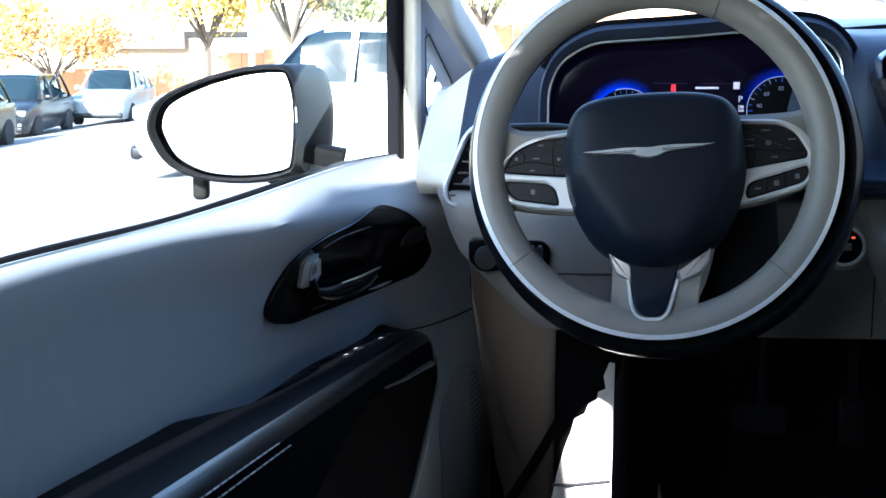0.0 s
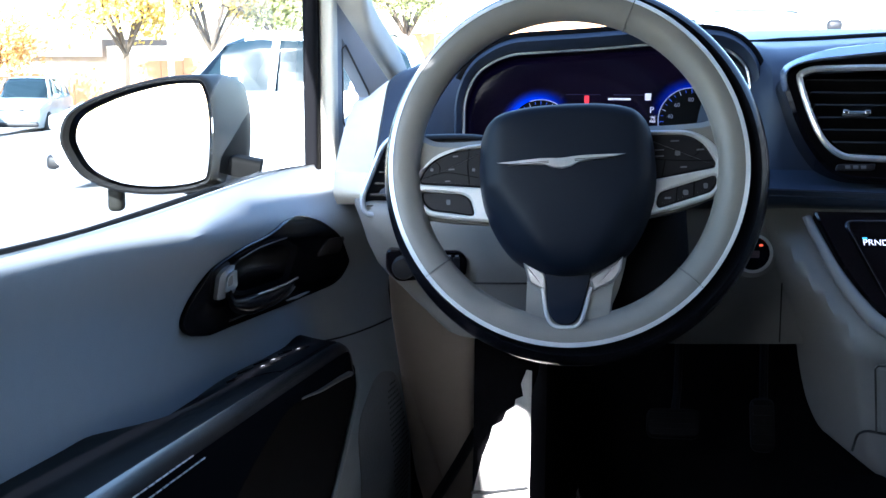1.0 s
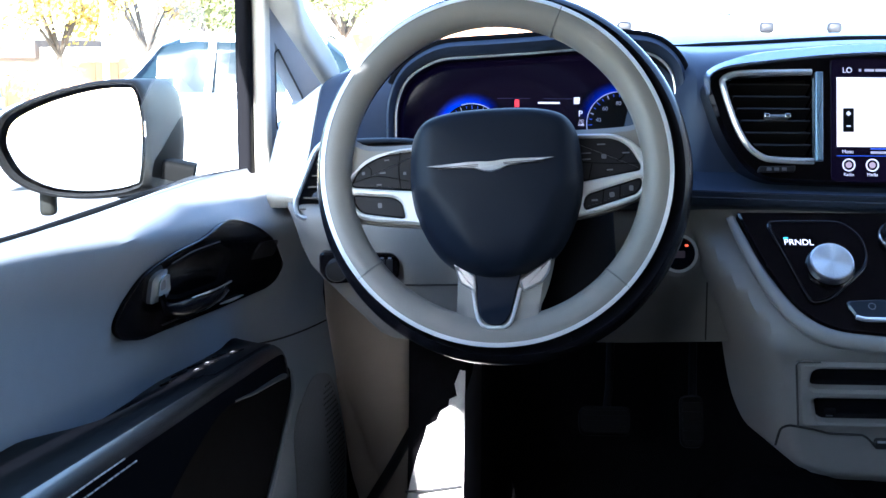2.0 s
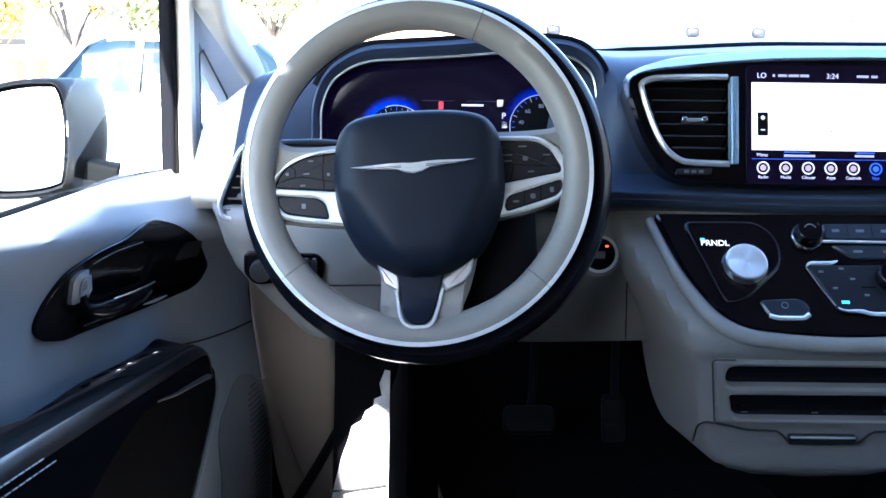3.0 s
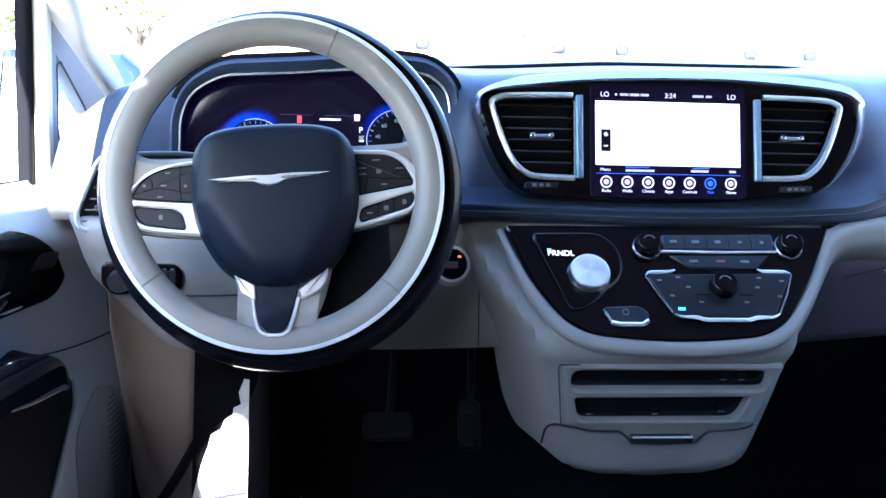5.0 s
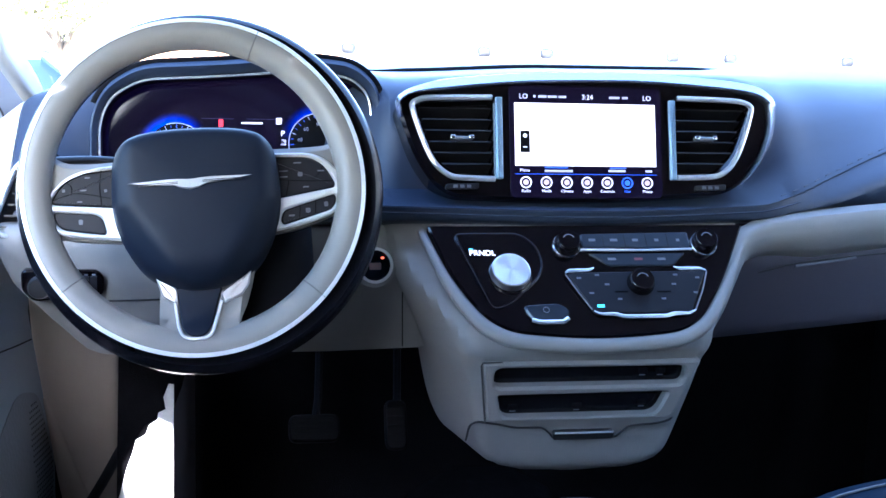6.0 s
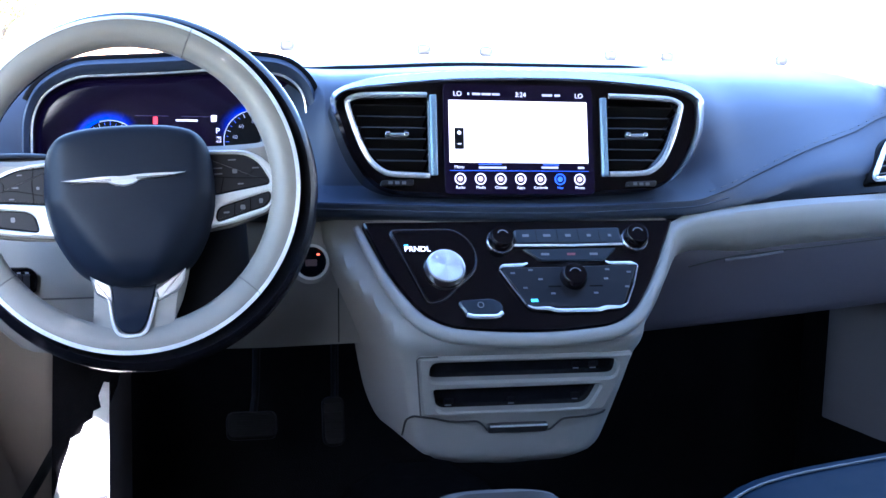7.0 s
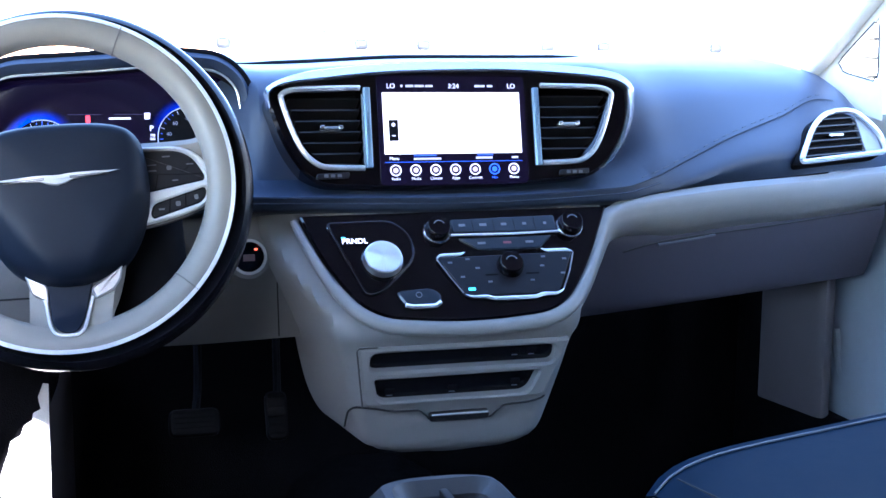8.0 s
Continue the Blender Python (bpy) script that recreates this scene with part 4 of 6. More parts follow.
part("grip", sweep(circle, arc(69, 232, 0.0185, 0.0165) + [(-0.004, -0.004)], True, WUP), LEATHER, wheel, "grey leather grip")
part("trim_ring", sweep(circle, arc(57, 71, 0.0192, 0.0173, 6) + [(0.004, 0.004)], True, WUP), WHITE_TRIM, wheel, "thin pale trim ring")
part("rim_back", sweep(back_circle, arc(-128, 59, 0.0193, 0.0185) + [(0.002, 0.0)], True, WUP), GLOSS, wheel, "dark glossy rim back")
for deg in (65, -45, -144):
    a = radians(deg)
    mid = Vector((-0.005 + 0.1600 * math.cos(a), 0.0045 + 0.1625 * math.sin(a), 0))
    rad = Vector((math.cos(a), math.sin(a), 0))
    path = [WHEEL @ (mid + rad * (0.0188 * math.cos(radians(g))) + Vector((0, 0, 0.0168 * math.sin(radians(g))))) for g in range(60, 226, 12)]
    part("grip_seam", sweep(path, oval(0.0007, 0.0007, 5), False, WHEEL.to_3x3() @ Vector((-math.sin(a), math.cos(a), 0))), mat("grip_seam_thread", (0.14, 0.13, 0.12), 0.8, vary=0.1), wheel)

hub_half = [(0, 0.0605), (0.040, 0.0585), (0.066, 0.051), (0.079, 0.035), (0.083, 0.006), (0.0825, -0.020), (0.077, -0.045), (0.062, -0.073), (0.043, -0.090), (0.018, -0.099)]
hub_out = closed(hub_half + [(0, -0.1005)] + [(-u, v) for u, v in hub_half[:0:-1]], 120)
HUBM = WHEEL @ Matrix.Translation((-0.0050, 0, 0))


def hub_height(u, v):
    """A puffed pad whose flat middle narrows downwards, with softened folds beside it."""
    r = max(abs(u) / 0.0815, (v / 0.064 if v > 0 else -v / 0.104))
    edge = 0.066 - 0.64 * max(0.0, -0.015 - v)
    over = abs(u) - edge
    fold = 0.5 * (over + math.sqrt(over * over + 0.000014))
    sag = 0.5 * ((-v - 0.078) + math.sqrt((-v - 0.078) ** 2 + 0.00006))
    return 0.040 - 0.004 * r * r - 0.75 * fold - 0.5 * sag


hub_rows = [[HUBM @ Vector((u, v, -0.03)) for u, v in hub_out], [HUBM @ Vector((u, v, hub_height(u, v) - 0.012)) for u, v in hub_out]]
for s in (0.992, 0.975, 0.95, 0.91, 0.86, 0.80, 0.74, 0.68, 0.6, 0.5, 0.4, 0.3, 0.2, 0.06):
    drop = 0.012 * max(0.0, (s - 0.88) / 0.12) ** 2.6
    hub_rows.append([HUBM @ Vector((u * s, (v + 0.015) * s - 0.015, hub_height(u * s, (v + 0.015) * s - 0.015) - drop)) for u, v in hub_out])
part("hub_pad", loft(hub_rows, True, True), HUB, wheel, "dark padded hub")
WING = HUBM @ Matrix.Translation((-0.005, -0.0075, 0.0)) @ Matrix.Rotation(radians(1.6), 4, "Z")
wing = [(-0.061, 0.0142), (-0.022, 0.0154), (-0.01, 0.015), (-0.004, 0.0142), (0.004, 0.0142), (0.01, 0.015), (0.022, 0.0154), (0.061, 0.0142), (0.04, 0.0105), (0.016, 0.0085), (0.008, 0.0048), (0, 0.0032), (-0.008, 0.0048), (-0.016, 0.0085), (-0.04, 0.0105)]
bm = bmesh.new()
lowv = [bm.verts.new(WING @ Vector((u, v, hub_height(u, v) - 0.001))) for u, v in wing]
topv = [bm.verts.new(WING @ Vector((u * 0.985, 0.0105 + (v - 0.0105) * 0.8, hub_height(u, v) + 0.0026))) for u, v in wing]
for i in range(len(wing)):
    bm.faces.new((lowv[i], lowv[(i + 1) % len(wing)], topv[(i + 1) % len(wing)], topv[i]))
bm.faces.new(topv)
emblem = part("emblem", bm, EMBLEM, wheel, "chrome wing-shaped emblem", smooth=False)
for v0 in (0.0098, 0.0112):
    for s in (-1, 1):
        part("emblem_line", sweep([WING @ Vector((s * u, v0, hub_height(u, v0) + 0.0028)) for u in (0.012, 0.03, 0.05)], oval(0.0004, 0.0004, 5)), DARK, emblem)
SPOKES = {
    1: dict(
        base=[(0.05, 0.042), (0.10, 0.0415), (0.134, 0.043), (0.150, 0.060), (0.162, 0.03), (0.162, -0.02), (0.152, -0.036), (0.138, -0.028), (0.10, -0.042), (0.05, -0.049)],
        outer=[(0.06, 0.0362), (0.1114, 0.0345), (0.1298, 0.0258), (0.1436, 0.0072), (0.1463, -0.0039), (0.1396, -0.0209), (0.1298, -0.0314), (0.0997, -0.0397), (0.06, -0.0468)],
        upper=[(0.062, 0.0330), (0.1111, 0.0303), (0.1255, 0.0213), (0.1358, 0.0018), (0.1343, -0.0034), (0.062, -0.0142)],
        lower=[(0.0801, -0.0239), (0.1351, -0.0092), (0.1358, -0.0179), (0.1301, -0.0262), (0.0792, -0.0399), (0.0767, -0.0346)],
        gaps=(((0.076, 0.008), (0.108, 0.005), (0.133, 0.004)), ((0.112, 0.007), (0.119, 0.012), (0.124, 0.0205)), ((0.088, 0.006), (0.084, -0.010))),
        marks=((0.098, 0.0245, 0.008, 0.0014), (0.083, 0.0165, 0.009, 0.0012), (0.083, 0.0105, 0.008, 0.0014), (0.100, 0.0125, 0.005, 0.0045), (0.1215, 0.0150, 0.007, 0.0014), (0.105, -0.0010, 0.006, 0.0014)),
        low_gaps=(((0.098, -0.0195), (0.096, -0.0345)), ((0.114, -0.0152), (0.113, -0.0300))),
        low_marks=((0.0885, -0.0300, 0.006, 0.0018), (0.1055, -0.0255, 0.005, 0.0050), (0.1245, -0.0200, 0.004, 0.0050)),
    ),
    -1: dict(
        base=[(-0.06, 0.037), (-0.1126, 0.035), (-0.136, 0.037), (-0.156, 0.056), (-0.166, 0.02), (-0.166, -0.03), (-0.156, -0.046), (-0.143, -0.038), (-0.12, -0.0425), (-0.06, -0.0485)],
        outer=[(-0.07, 0.0315), (-0.1032, 0.030), (-0.1326, 0.0194), (-0.1532, 0.0021), (-0.1573, -0.0073), (-0.1523, -0.0223), (-0.1423, -0.0357), (-0.1203, -0.0405), (-0.07, -0.0462)],
        upper=[(-0.072, 0.0290), (-0.1179, 0.0250), (-0.1366, 0.0161), (-0.1489, -0.0032), (-0.1446, -0.0062), (-0.072, -0.0138)],
        lower=[(-0.1464, -0.0124), (-0.1066, -0.0165), (-0.098, -0.022), (-0.0942, -0.0397), (-0.1383, -0.032), (-0.1457, -0.0226)],
        gaps=(((-0.146, -0.001), (-0.122, 0.0045), (-0.090, -0.002)), ((-0.132, 0.0165), (-0.127, 0.010), (-0.128, 0.003)), ((-0.098, 0.027), (-0.100, 0.012), (-0.099, -0.010))),
        marks=((-0.1115, 0.0200, 0.005, 0.0014), (-0.1350, 0.0080, 0.003, 0.0030), (-0.1160, 0.0075, 0.006, 0.0014), (-0.0945, 0.0060, 0.003, 0.0030), (-0.1200, -0.0040, 0.005, 0.0014)),
        low_gaps=(),
        low_marks=((-0.1200, -0.0245, 0.004, 0.0050),),
    ),
}
for shape in SPOKES.values():
    part("spoke", slab(bmesh.new(), rounded(shape["base"], 0.012, 5), WHEEL, -0.022, -0.001, 0.006), LEATHER, wheel, "grey leather spoke")
    upper, lower = rounded(shape["upper"], [0.002, 0.02, 0.012, 0.008, 0.005, 0.002], 5), rounded(shape["lower"], 0.006, 5)
    bezel = part("spoke_bezel", slab(bmesh.new(), rounded(shape["outer"], 0.010, 5), WHEEL, -0.006, 0.004, 0.0018, (upper, lower)), SILVER, wheel, "silver bezel round the buttons")
    pods = [part("button_pod", slab(bmesh.new(), inset(hole, 0.0006), WHEEL, -0.006, 0.0015, 0.0015), BUTTON, bezel) for hole in (upper, lower)]
    for group, pod_of in ((shape["marks"], pods[0]), (shape["low_marks"], pods[1])):
        for u, v, w, h in group:
            plate("button_mark", box2(u - w / 2, v - h / 2, u + w / 2, v + h / 2, min(w, h) * 0.3), WHEEL, 0.0014, 0.0020, MARK, pod_of, 0.0001)
    for group, pod_of in ((shape["gaps"], pods[0]), (shape["low_gaps"], pods[1])):
        for line in group:
            part("button_gap", sweep(curve([WHEEL @ Vector((u, v, 0.0015)) for u, v in line], 10), oval(0.0006, 0.0004, 5)), MATTE, pod_of)
def lifted(bm, rise):
    """Bends the lower end of a spoke piece up onto the grip."""
    bmesh.ops.triangulate(bm, faces=bm.faces[:])
    bmesh.ops.bisect_plane(bm, geom=bm.verts[:] + bm.edges[:] + bm.faces[:], plane_co=WHEEL @ Vector((0, -0.126, 0)), plane_no=WHEEL.to_3x3() @ Vector((0, 1, 0)))
    bmesh.ops.bisect_plane(bm, geom=bm.verts[:] + bm.edges[:] + bm.faces[:], plane_co=WHEEL @ Vector((0, -0.133, 0)), plane_no=WHEEL.to_3x3() @ Vector((0, 1, 0)))
    bmesh.ops.bisect_plane(bm, geom=bm.verts[:] + bm.edges[:] + bm.faces[:], plane_co=WHEEL @ Vector((0, -0.140, 0)), plane_no=WHEEL.to_3x3() @ Vector((0, 1, 0)))
    back = WHEEL.inverted()
    for p in bm.verts:
        k = min(1.0, max(0.0, (-0.122 - (back @ p.co).y) / 0.024))
        p.co += WUP * (rise * k * k * (3 - 2 * k))
    return bm


base = rounded([(-0.054, -0.070), (-0.0454, -0.105), (-0.0449, -0.122), (-0.048, -0.134), (-0.060, -0.1435), (-0.076, -0.152), (-0.04, -0.160), (0.02, -0.160), (0.058, -0.152), (0.042, -0.1435), (0.031, -0.138), (0.031, -0.130), (0.0385, -0.1156), (0.0465, -0.090), (0.050, -0.070)], [0.01, 0.02, 0.01, 0.008, 0.012, 0.004, 0.01, 0.01, 0.004, 0.010, 0.006, 0.008, 0.02, 0.02, 0.01], 5)
part("lower_spoke", lifted(slab(bmesh.new(), base, WHEEL, -0.022, 0.002, 0.006), 0.0085), LEATHER, wheel, "grey leather lower spoke")
insert = rounded([(-0.034, -0.085), (-0.0305, -0.1003), (-0.0287, -0.136), (-0.0205, -0.1470), (-0.0055, -0.1475), (0.0020, -0.137), (0.0114, -0.1069), (0.018, -0.085)], [0.004, 0.02, 0.01, 0.008, 0.008, 0.01, 0.02, 0.004], 4)
part("spoke_insert", lifted(slab(bmesh.new(), insert, WHEEL, -0.01, 0.0052, 0.0015), 0.0105), HUB, wheel, "dark insert")
part("insert_edge", lifted(sweep([WHEEL @ Vector((q.x, q.y, 0.0045)) for q in curve([(-0.0335, -0.108, 0), (-0.0305, -0.136, 0), (-0.0265, -0.1455, 0), (-0.019, -0.1492, 0), (-0.007, -0.1496, 0), (0.0008, -0.1450, 0), (0.0045, -0.1365, 0), (0.0125, -0.112, 0)], 44)], oval(0.0017, 0.0016, 6), False, WUP), 0.0112), SILVER, wheel, "slim silver edge")
for leg in ([(-0.051, -0.0840), (-0.0300, -0.0975), (-0.0305, -0.1145), (-0.0351, -0.1118), (-0.0454, -0.1051)], [(0.0114, -0.1040), (0.0440, -0.0825), (0.0412, -0.0973), (0.0335, -0.1076), (0.0150, -0.1155)]):
    part("lower_leg", slab(bmesh.new(), rounded(leg, 0.0025, 3), WHEEL, -0.008, 0.0065, 0.0018), SATIN, wheel, "silver leg of the lower spoke")
part("column", block(bmesh.new(), (-0.022, -0.140, -0.17), (0.112, 0.03, -0.035), WHEEL, 0.025), MATTE, wheel, "dark steering column shroud")
part("stalk", sweep(curve([WHEEL @ Vector(p) for p in ((-0.06, 0.045, -0.07), (-0.11, 0.052, -0.066), (-0.175, 0.052, -0.06))], 16), oval(0.006, 0.0045, 10)), DARK, wheel, "dark column stalk")
part("stalk", sweep(curve([WHEEL @ Vector(p) for p in ((0.06, 0.02, -0.07), (0.11, 0.02, -0.066), (0.14, 0.022, -0.06))], 12), oval(0.006, 0.0045, 10)), DARK, wheel, "dark column stalk")

# ---- driver's door ----
door = thing("car_door", "closed front car door with grey trim, black handle recess and armrest", "car door", (-0.80, 0.6, 0.45))
DY = (-0.30, 0.10, 0.376, 0.644, 0.80, 0.90, 1.00, 1.10, 1.17, 1.265, 1.34)
BELT_X = (-0.815, -0.81, -0.80, -0.79, -0.782, -0.777, -0.77, -0.764, -0.758, -0.75, -0.745)
BELT_Z = (1.140, 1.136, 1.129, 1.118, 1.116, 1.116, 1.116, 1.114, 1.111, 1.106, 1.100)
FACE_X = (-0.805, -0.80, -0.80, -0.797, -0.793, -0.786, -0.765, -0.738, -0.714, -0.692, -0.680)


SHELF_Y = (-0.30, 0.40, 0.58, 0.78, 0.94, 1.05, 1.15, 1.34)
SHELF_D = (0.006, 0.006, 0.009, 0.024, 0.039, 0.047, 0.055, 0.060)


def door_x(y, z):
    b, f, bz = spline(DY, BELT_X, y), spline(DY, FACE_X, y), spline(DY, BELT_Z, y)
    d = max(0.0, bz - z)
    deep = spline(SHELF_Y, SHELF_D, y)
    wide = min(0.031, 1.12 * deep + 0.001)
    bend = 0.5 * (d + deep - math.sqrt((d - deep) ** 2 + 0.00001))
    swell = wide * max(0.0, bend) / deep * math.exp(-((max(0.0, d - deep) / 0.05) ** 2))
    k = min(1.0, d / 0.07)
    low = 0.030 * min(1.0, max(0.0, (0.93 - z) / 0.2))
    return b + (f - b) * k * k * (3 - 2 * k) + swell + low


rows = []
for i in range(70):
    y = -0.30 + 1.64 * i / 69
    bz = spline(DY, BELT_Z, y)
    b = spline(DY, BELT_X, y)
    line = [Vector((b - 0.03, y, bz - 0.03)), Vector((b - 0.012, y, bz - 0.002)), Vector((b, y, bz + 0.001))]
    for j in range(1, 40):
        z = bz - (bz - 0.50) * (j / 39) ** 1.9
        line.append(Vector((door_x(y, z), y, z)))
    rows.append(line)
part("trim_panel", loft(rows), GREY_DOOR, door, "grey padded trim panel")
wind = curve([(-0.812, -0.28, 1.141), (-0.808, 0.376, 1.131), (-0.797, 0.66, 1.120), (-0.778, 1.0, 1.1185), (-0.757, 1.25, 1.1085)], 50)
part("window_seal", sweep([p + Vector((-0.004, 0, -0.003)) for p in wind], oval(0.0028, 0.0028, 8)), MATTE, door, "black window seal")


def on_door(y, z, off=0.0):
    return Vector((door_x(y, z) + off, y, z))


def door_patch(outline, off, thick, dome=0.0, n=10):
    """A patch that follows the door's face, raised by off, with rounded borders; outline of (y, z)."""
    bm = bmesh.new()
    cy, cz = sum(p[0] for p in outline) / len(outline), sum(p[1] for p in outline) / len(outline)
    prev = [bm.verts.new(on_door(y, z, off - thick)) for y, z in outline]
    for k in range(n + 1):
        s = 1 - k / (n + 0.3)
        row = [bm.verts.new(on_door(cy + (y - cy) * s, cz + (z - cz) * s, off + dome * (1 - s * s))) for y, z in outline]
        for i in range(len(row)):
            bm.faces.new((prev[i], prev[(i + 1) % len(row)], row[(i + 1) % len(row)], row[i]))
        prev = row
    bm.faces.new(prev)
    return bm


cup_out = rounded([(0.797, 1.008), (0.810, 1.025), (0.838, 1.052), (0.893, 1.061), (0.945, 1.064), (0.990, 1.074), (1.028, 1.0745), (1.068, 1.063), (1.116, 1.039), (1.168, 1.000), (1.160, 0.985), (1.140, 0.978), (1.05, 0.975), (0.94, 0.977), (0.870, 0.981), (0.815, 0.994)], 0.016, 5)
RECESS = mat("recess_black", (0.003, 0.003, 0.004), 0.16, size=30, vary=0.05, spec=0.14)
recess = part("handle_recess", door_patch(cup_out, 0.004, 0.01), RECESS, door, "glossy black handle recess")
part("recess_edge", sweep([on_door(y, z, 0.004) for y, z in cup_out], oval(0.0014, 0.0014, 6), True, Vector((1, 0, 0))), GLOSS, recess)
# shallow patch whose black colour stands for shade inside the pull
part("recess_hollow", door_patch(rounded([(0.880, 1.047), (0.935, 1.054), (0.985, 1.0565), (1.030, 1.040), (1.040, 1.003), (0.945, 1.004), (0.900, 1.014)], 0.012, 5), 0.0052, 0.002, -0.004), MATTE, recess, "black patch for the dark inside of the pull")
part("hollow_lip", sweep(curve([on_door(0.893, 1.0505, 0.006), on_door(0.94, 1.056, 0.006), on_door(0.988, 1.057, 0.006)], 14), oval(0.0006, 0.0006, 6)), mat("dim_silver_line", (0.16, 0.145, 0.14), 0.35, 0.6), recess)
lever = sweep(curve([on_door(0.893, 1.020, 0.008), on_door(0.902, 1.004, 0.014), on_door(0.945, 0.996, 0.018), on_door(0.99, 0.9965, 0.018), on_door(1.025, 0.999, 0.014), on_door(1.042, 1.001, 0.008)], 40), oval(0.010, 0.006, 12), False, Vector((1, 0, 0)), [min(1.0, 0.55 + 0.03 * min(i, 39 - i)) for i in range(40)])
handle = part("door_handle", lever, GLOSS, door, "dark pull lever with a silver end")
cap_out = rounded([(y - 0.013, z) for y, z in ((0.868, 1.042), (0.876, 1.0475), (0.894, 1.0485), (0.908, 1.036), (0.929, 1.0165), (0.922, 1.012), (0.886, 1.0135))], 0.006, 4)
cap = part("handle_cap", door_patch(cap_out, 0.008, 0.004, 0.002), EMBLEM, handle, "bright silver cap")
part("cap_inlay", door_patch([(0.889 + (y - 0.885) * 0.62, 1.031 + (z - 1.031) * 0.62) for y, z in cap_out], 0.0112, 0.002, -0.002), mat("pale_blue_satin", (0.45, 0.52, 0.58), 0.35, 0.5, vary=0.06), cap)
part("handle_line", sweep(curve([on_door(0.938, 1.0070, 0.022), on_door(0.985, 1.0068, 0.023), on_door(1.030, 1.0072, 0.018)], 14), oval(0.0013, 0.0013, 6)), CHROME, handle)
part("recess_line", sweep(curve([on_door(0.915, 0.9842, 0.006), on_door(0.98, 0.9838, 0.007), on_door(1.035, 0.9845, 0.007), on_door(1.055, 0.992, 0.006)], 20), oval(0.0008, 0.0008, 6)), bpy.data.materials["dim_silver_line"], recess)
# silver bead put in for a glint on the recess
part("recess_glint", sweep(curve([on_door(1.037, 0.9800, 0.007), on_door(1.06, 0.9798, 0.008), on_door(1.088, 0.9800, 0.007)], 14), oval(0.0018, 0.0014, 6), False, Vector((1, 0, 0)), [0.3 + 0.7 * math.sin(math.pi * i / 13) for i in range(14)]), SATIN, recess)
part("lock_switch", door_patch(rounded([(1.085, 1.020), (1.09, 1.040), (1.125, 1.038), (1.132, 1.018)], 0.006), 0.0055, 0.002), BUTTON, recess)

ay = (-0.28, 0.10, 0.357, 0.64, 0.898, 1.02, 1.07, 1.10)
RIDGE_Z = (1.10, 1.056, 1.025, 0.988, 0.953, 0.936, 0.927, 0.917)
RIDGE_X = (-0.680, -0.680, -0.681, -0.683, -0.685, -0.686, -0.687, -0.690)
LIP_Y, LIP_Z = (-0.28, 0.30, 0.45, 0.567, 0.66, 0.73, 0.90, 1.069, 1.10), (0.84, 0.87, 0.905, 0.935, 0.946, 0.949, 0.922, 0.892, 0.884)
WALL_Y, WALL_Z = (-0.28, 0.416, 0.55, 0.60, 0.645, 0.705, 0.784, 1.10), (1.045, 0.981, 0.968, 0.9635, 0.945, 0.928, 0.905, 0.868)


def ridge(y):
    return Vector((spline(ay, RIDGE_X, y), y, spline(ay, RIDGE_Z, y)))


rows = []
for i in range(110):
    y = -0.28 + 1.38 * i / 109
    r = ridge(y)
    lip = min(spline(LIP_Y, LIP_Z, y), r.z - 0.012)
    zw = min(spline(WALL_Y, WALL_Z, y), r.z - 0.02)
    xw = door_x(y, zw) - 0.02
    flat = [(xw, y, zw), (r.x - 0.055, y, r.z - 0.010), (r.x - 0.022, y, r.z - 0.001), (r.x - 0.010, y, r.z), (r.x - 0.003, y, r.z - 0.004), (r.x, y, r.z - 0.011)]
    face = [(r.x + 0.001, y, (r.z + lip) / 2), (r.x + 0.003, y, lip + 0.004), (r.x + 0.004, y, lip), (r.x - 0.001, y, lip - 0.005), (r.x - 0.012, y, lip - 0.006), (xw, y, min(zw, lip) - 0.012)]
    rows.append([Vector(p) for p in flat + face])
arm = part("armrest", loft([r[:4] for r in rows]), mat("armrest_top", (0.002, 0.0022, 0.003), 0.5, size=60, vary=0.08, spec=0.02), door, "dark padded armrest")
part("armrest_roll", loft([r[3:6] for r in rows]), ARMV, arm, "glossy rounded edge")
part("armrest_face", loft([r[5:] for r in rows]), mat("armrest_side", (0.005, 0.005, 0.006), 0.6, spec=0.0, vary=0.1), arm, "black stitched side")
nose = []
for i in range(9):
    a = math.pi / 2 * i / 8
    k = max(0.03, math.cos(a)) ** 0.7
    mid = 0.902 - 0.020 * math.sin(a)
    nose.append([Vector((-0.712 + (v.x + 0.712) * k, 1.10 + 0.052 * math.sin(a), mid + (v.z - 0.902) * k)) for v in rows[-1]])
part("armrest_nose", loft(nose), ARMV, arm)
for off, last in ((0.0100, 23), (0.0168, 25)):
    for i in range(last):
        y = 0.20 + i * 0.0125
        a, b = ridge(y) + Vector((0.0008, 0, -off)), ridge(y + 0.0095) + Vector((0.0008, 0, -off))
        part("stitch", sweep([a, b], oval(0.00055, 0.00055, 5)), STITCH, arm)
lip_line = [Vector((spline(ay, RIDGE_X, y) + 0.0035, y, min(spline(LIP_Y, LIP_Z, y), ridge(y).z - 0.012))) for y in [0.80 + 0.29 * i / 40 for i in range(41)]]
# bead in a lighter colour that paints the lip's highlight
part("armrest_lip", sweep(lip_line, oval(0.0042, 0.0038, 8), False, Vector((0, 0, 1)), [(0.25 + 0.75 * i / 40) * min(1.0, 0.15 + (40 - i) / 6) for i in range(41)]), mat("lip_highlight_vinyl", (0.025, 0.024, 0.023), 0.4, vary=0.06, spec=0.3), arm, "lighter bead for the highlight under the armrest")


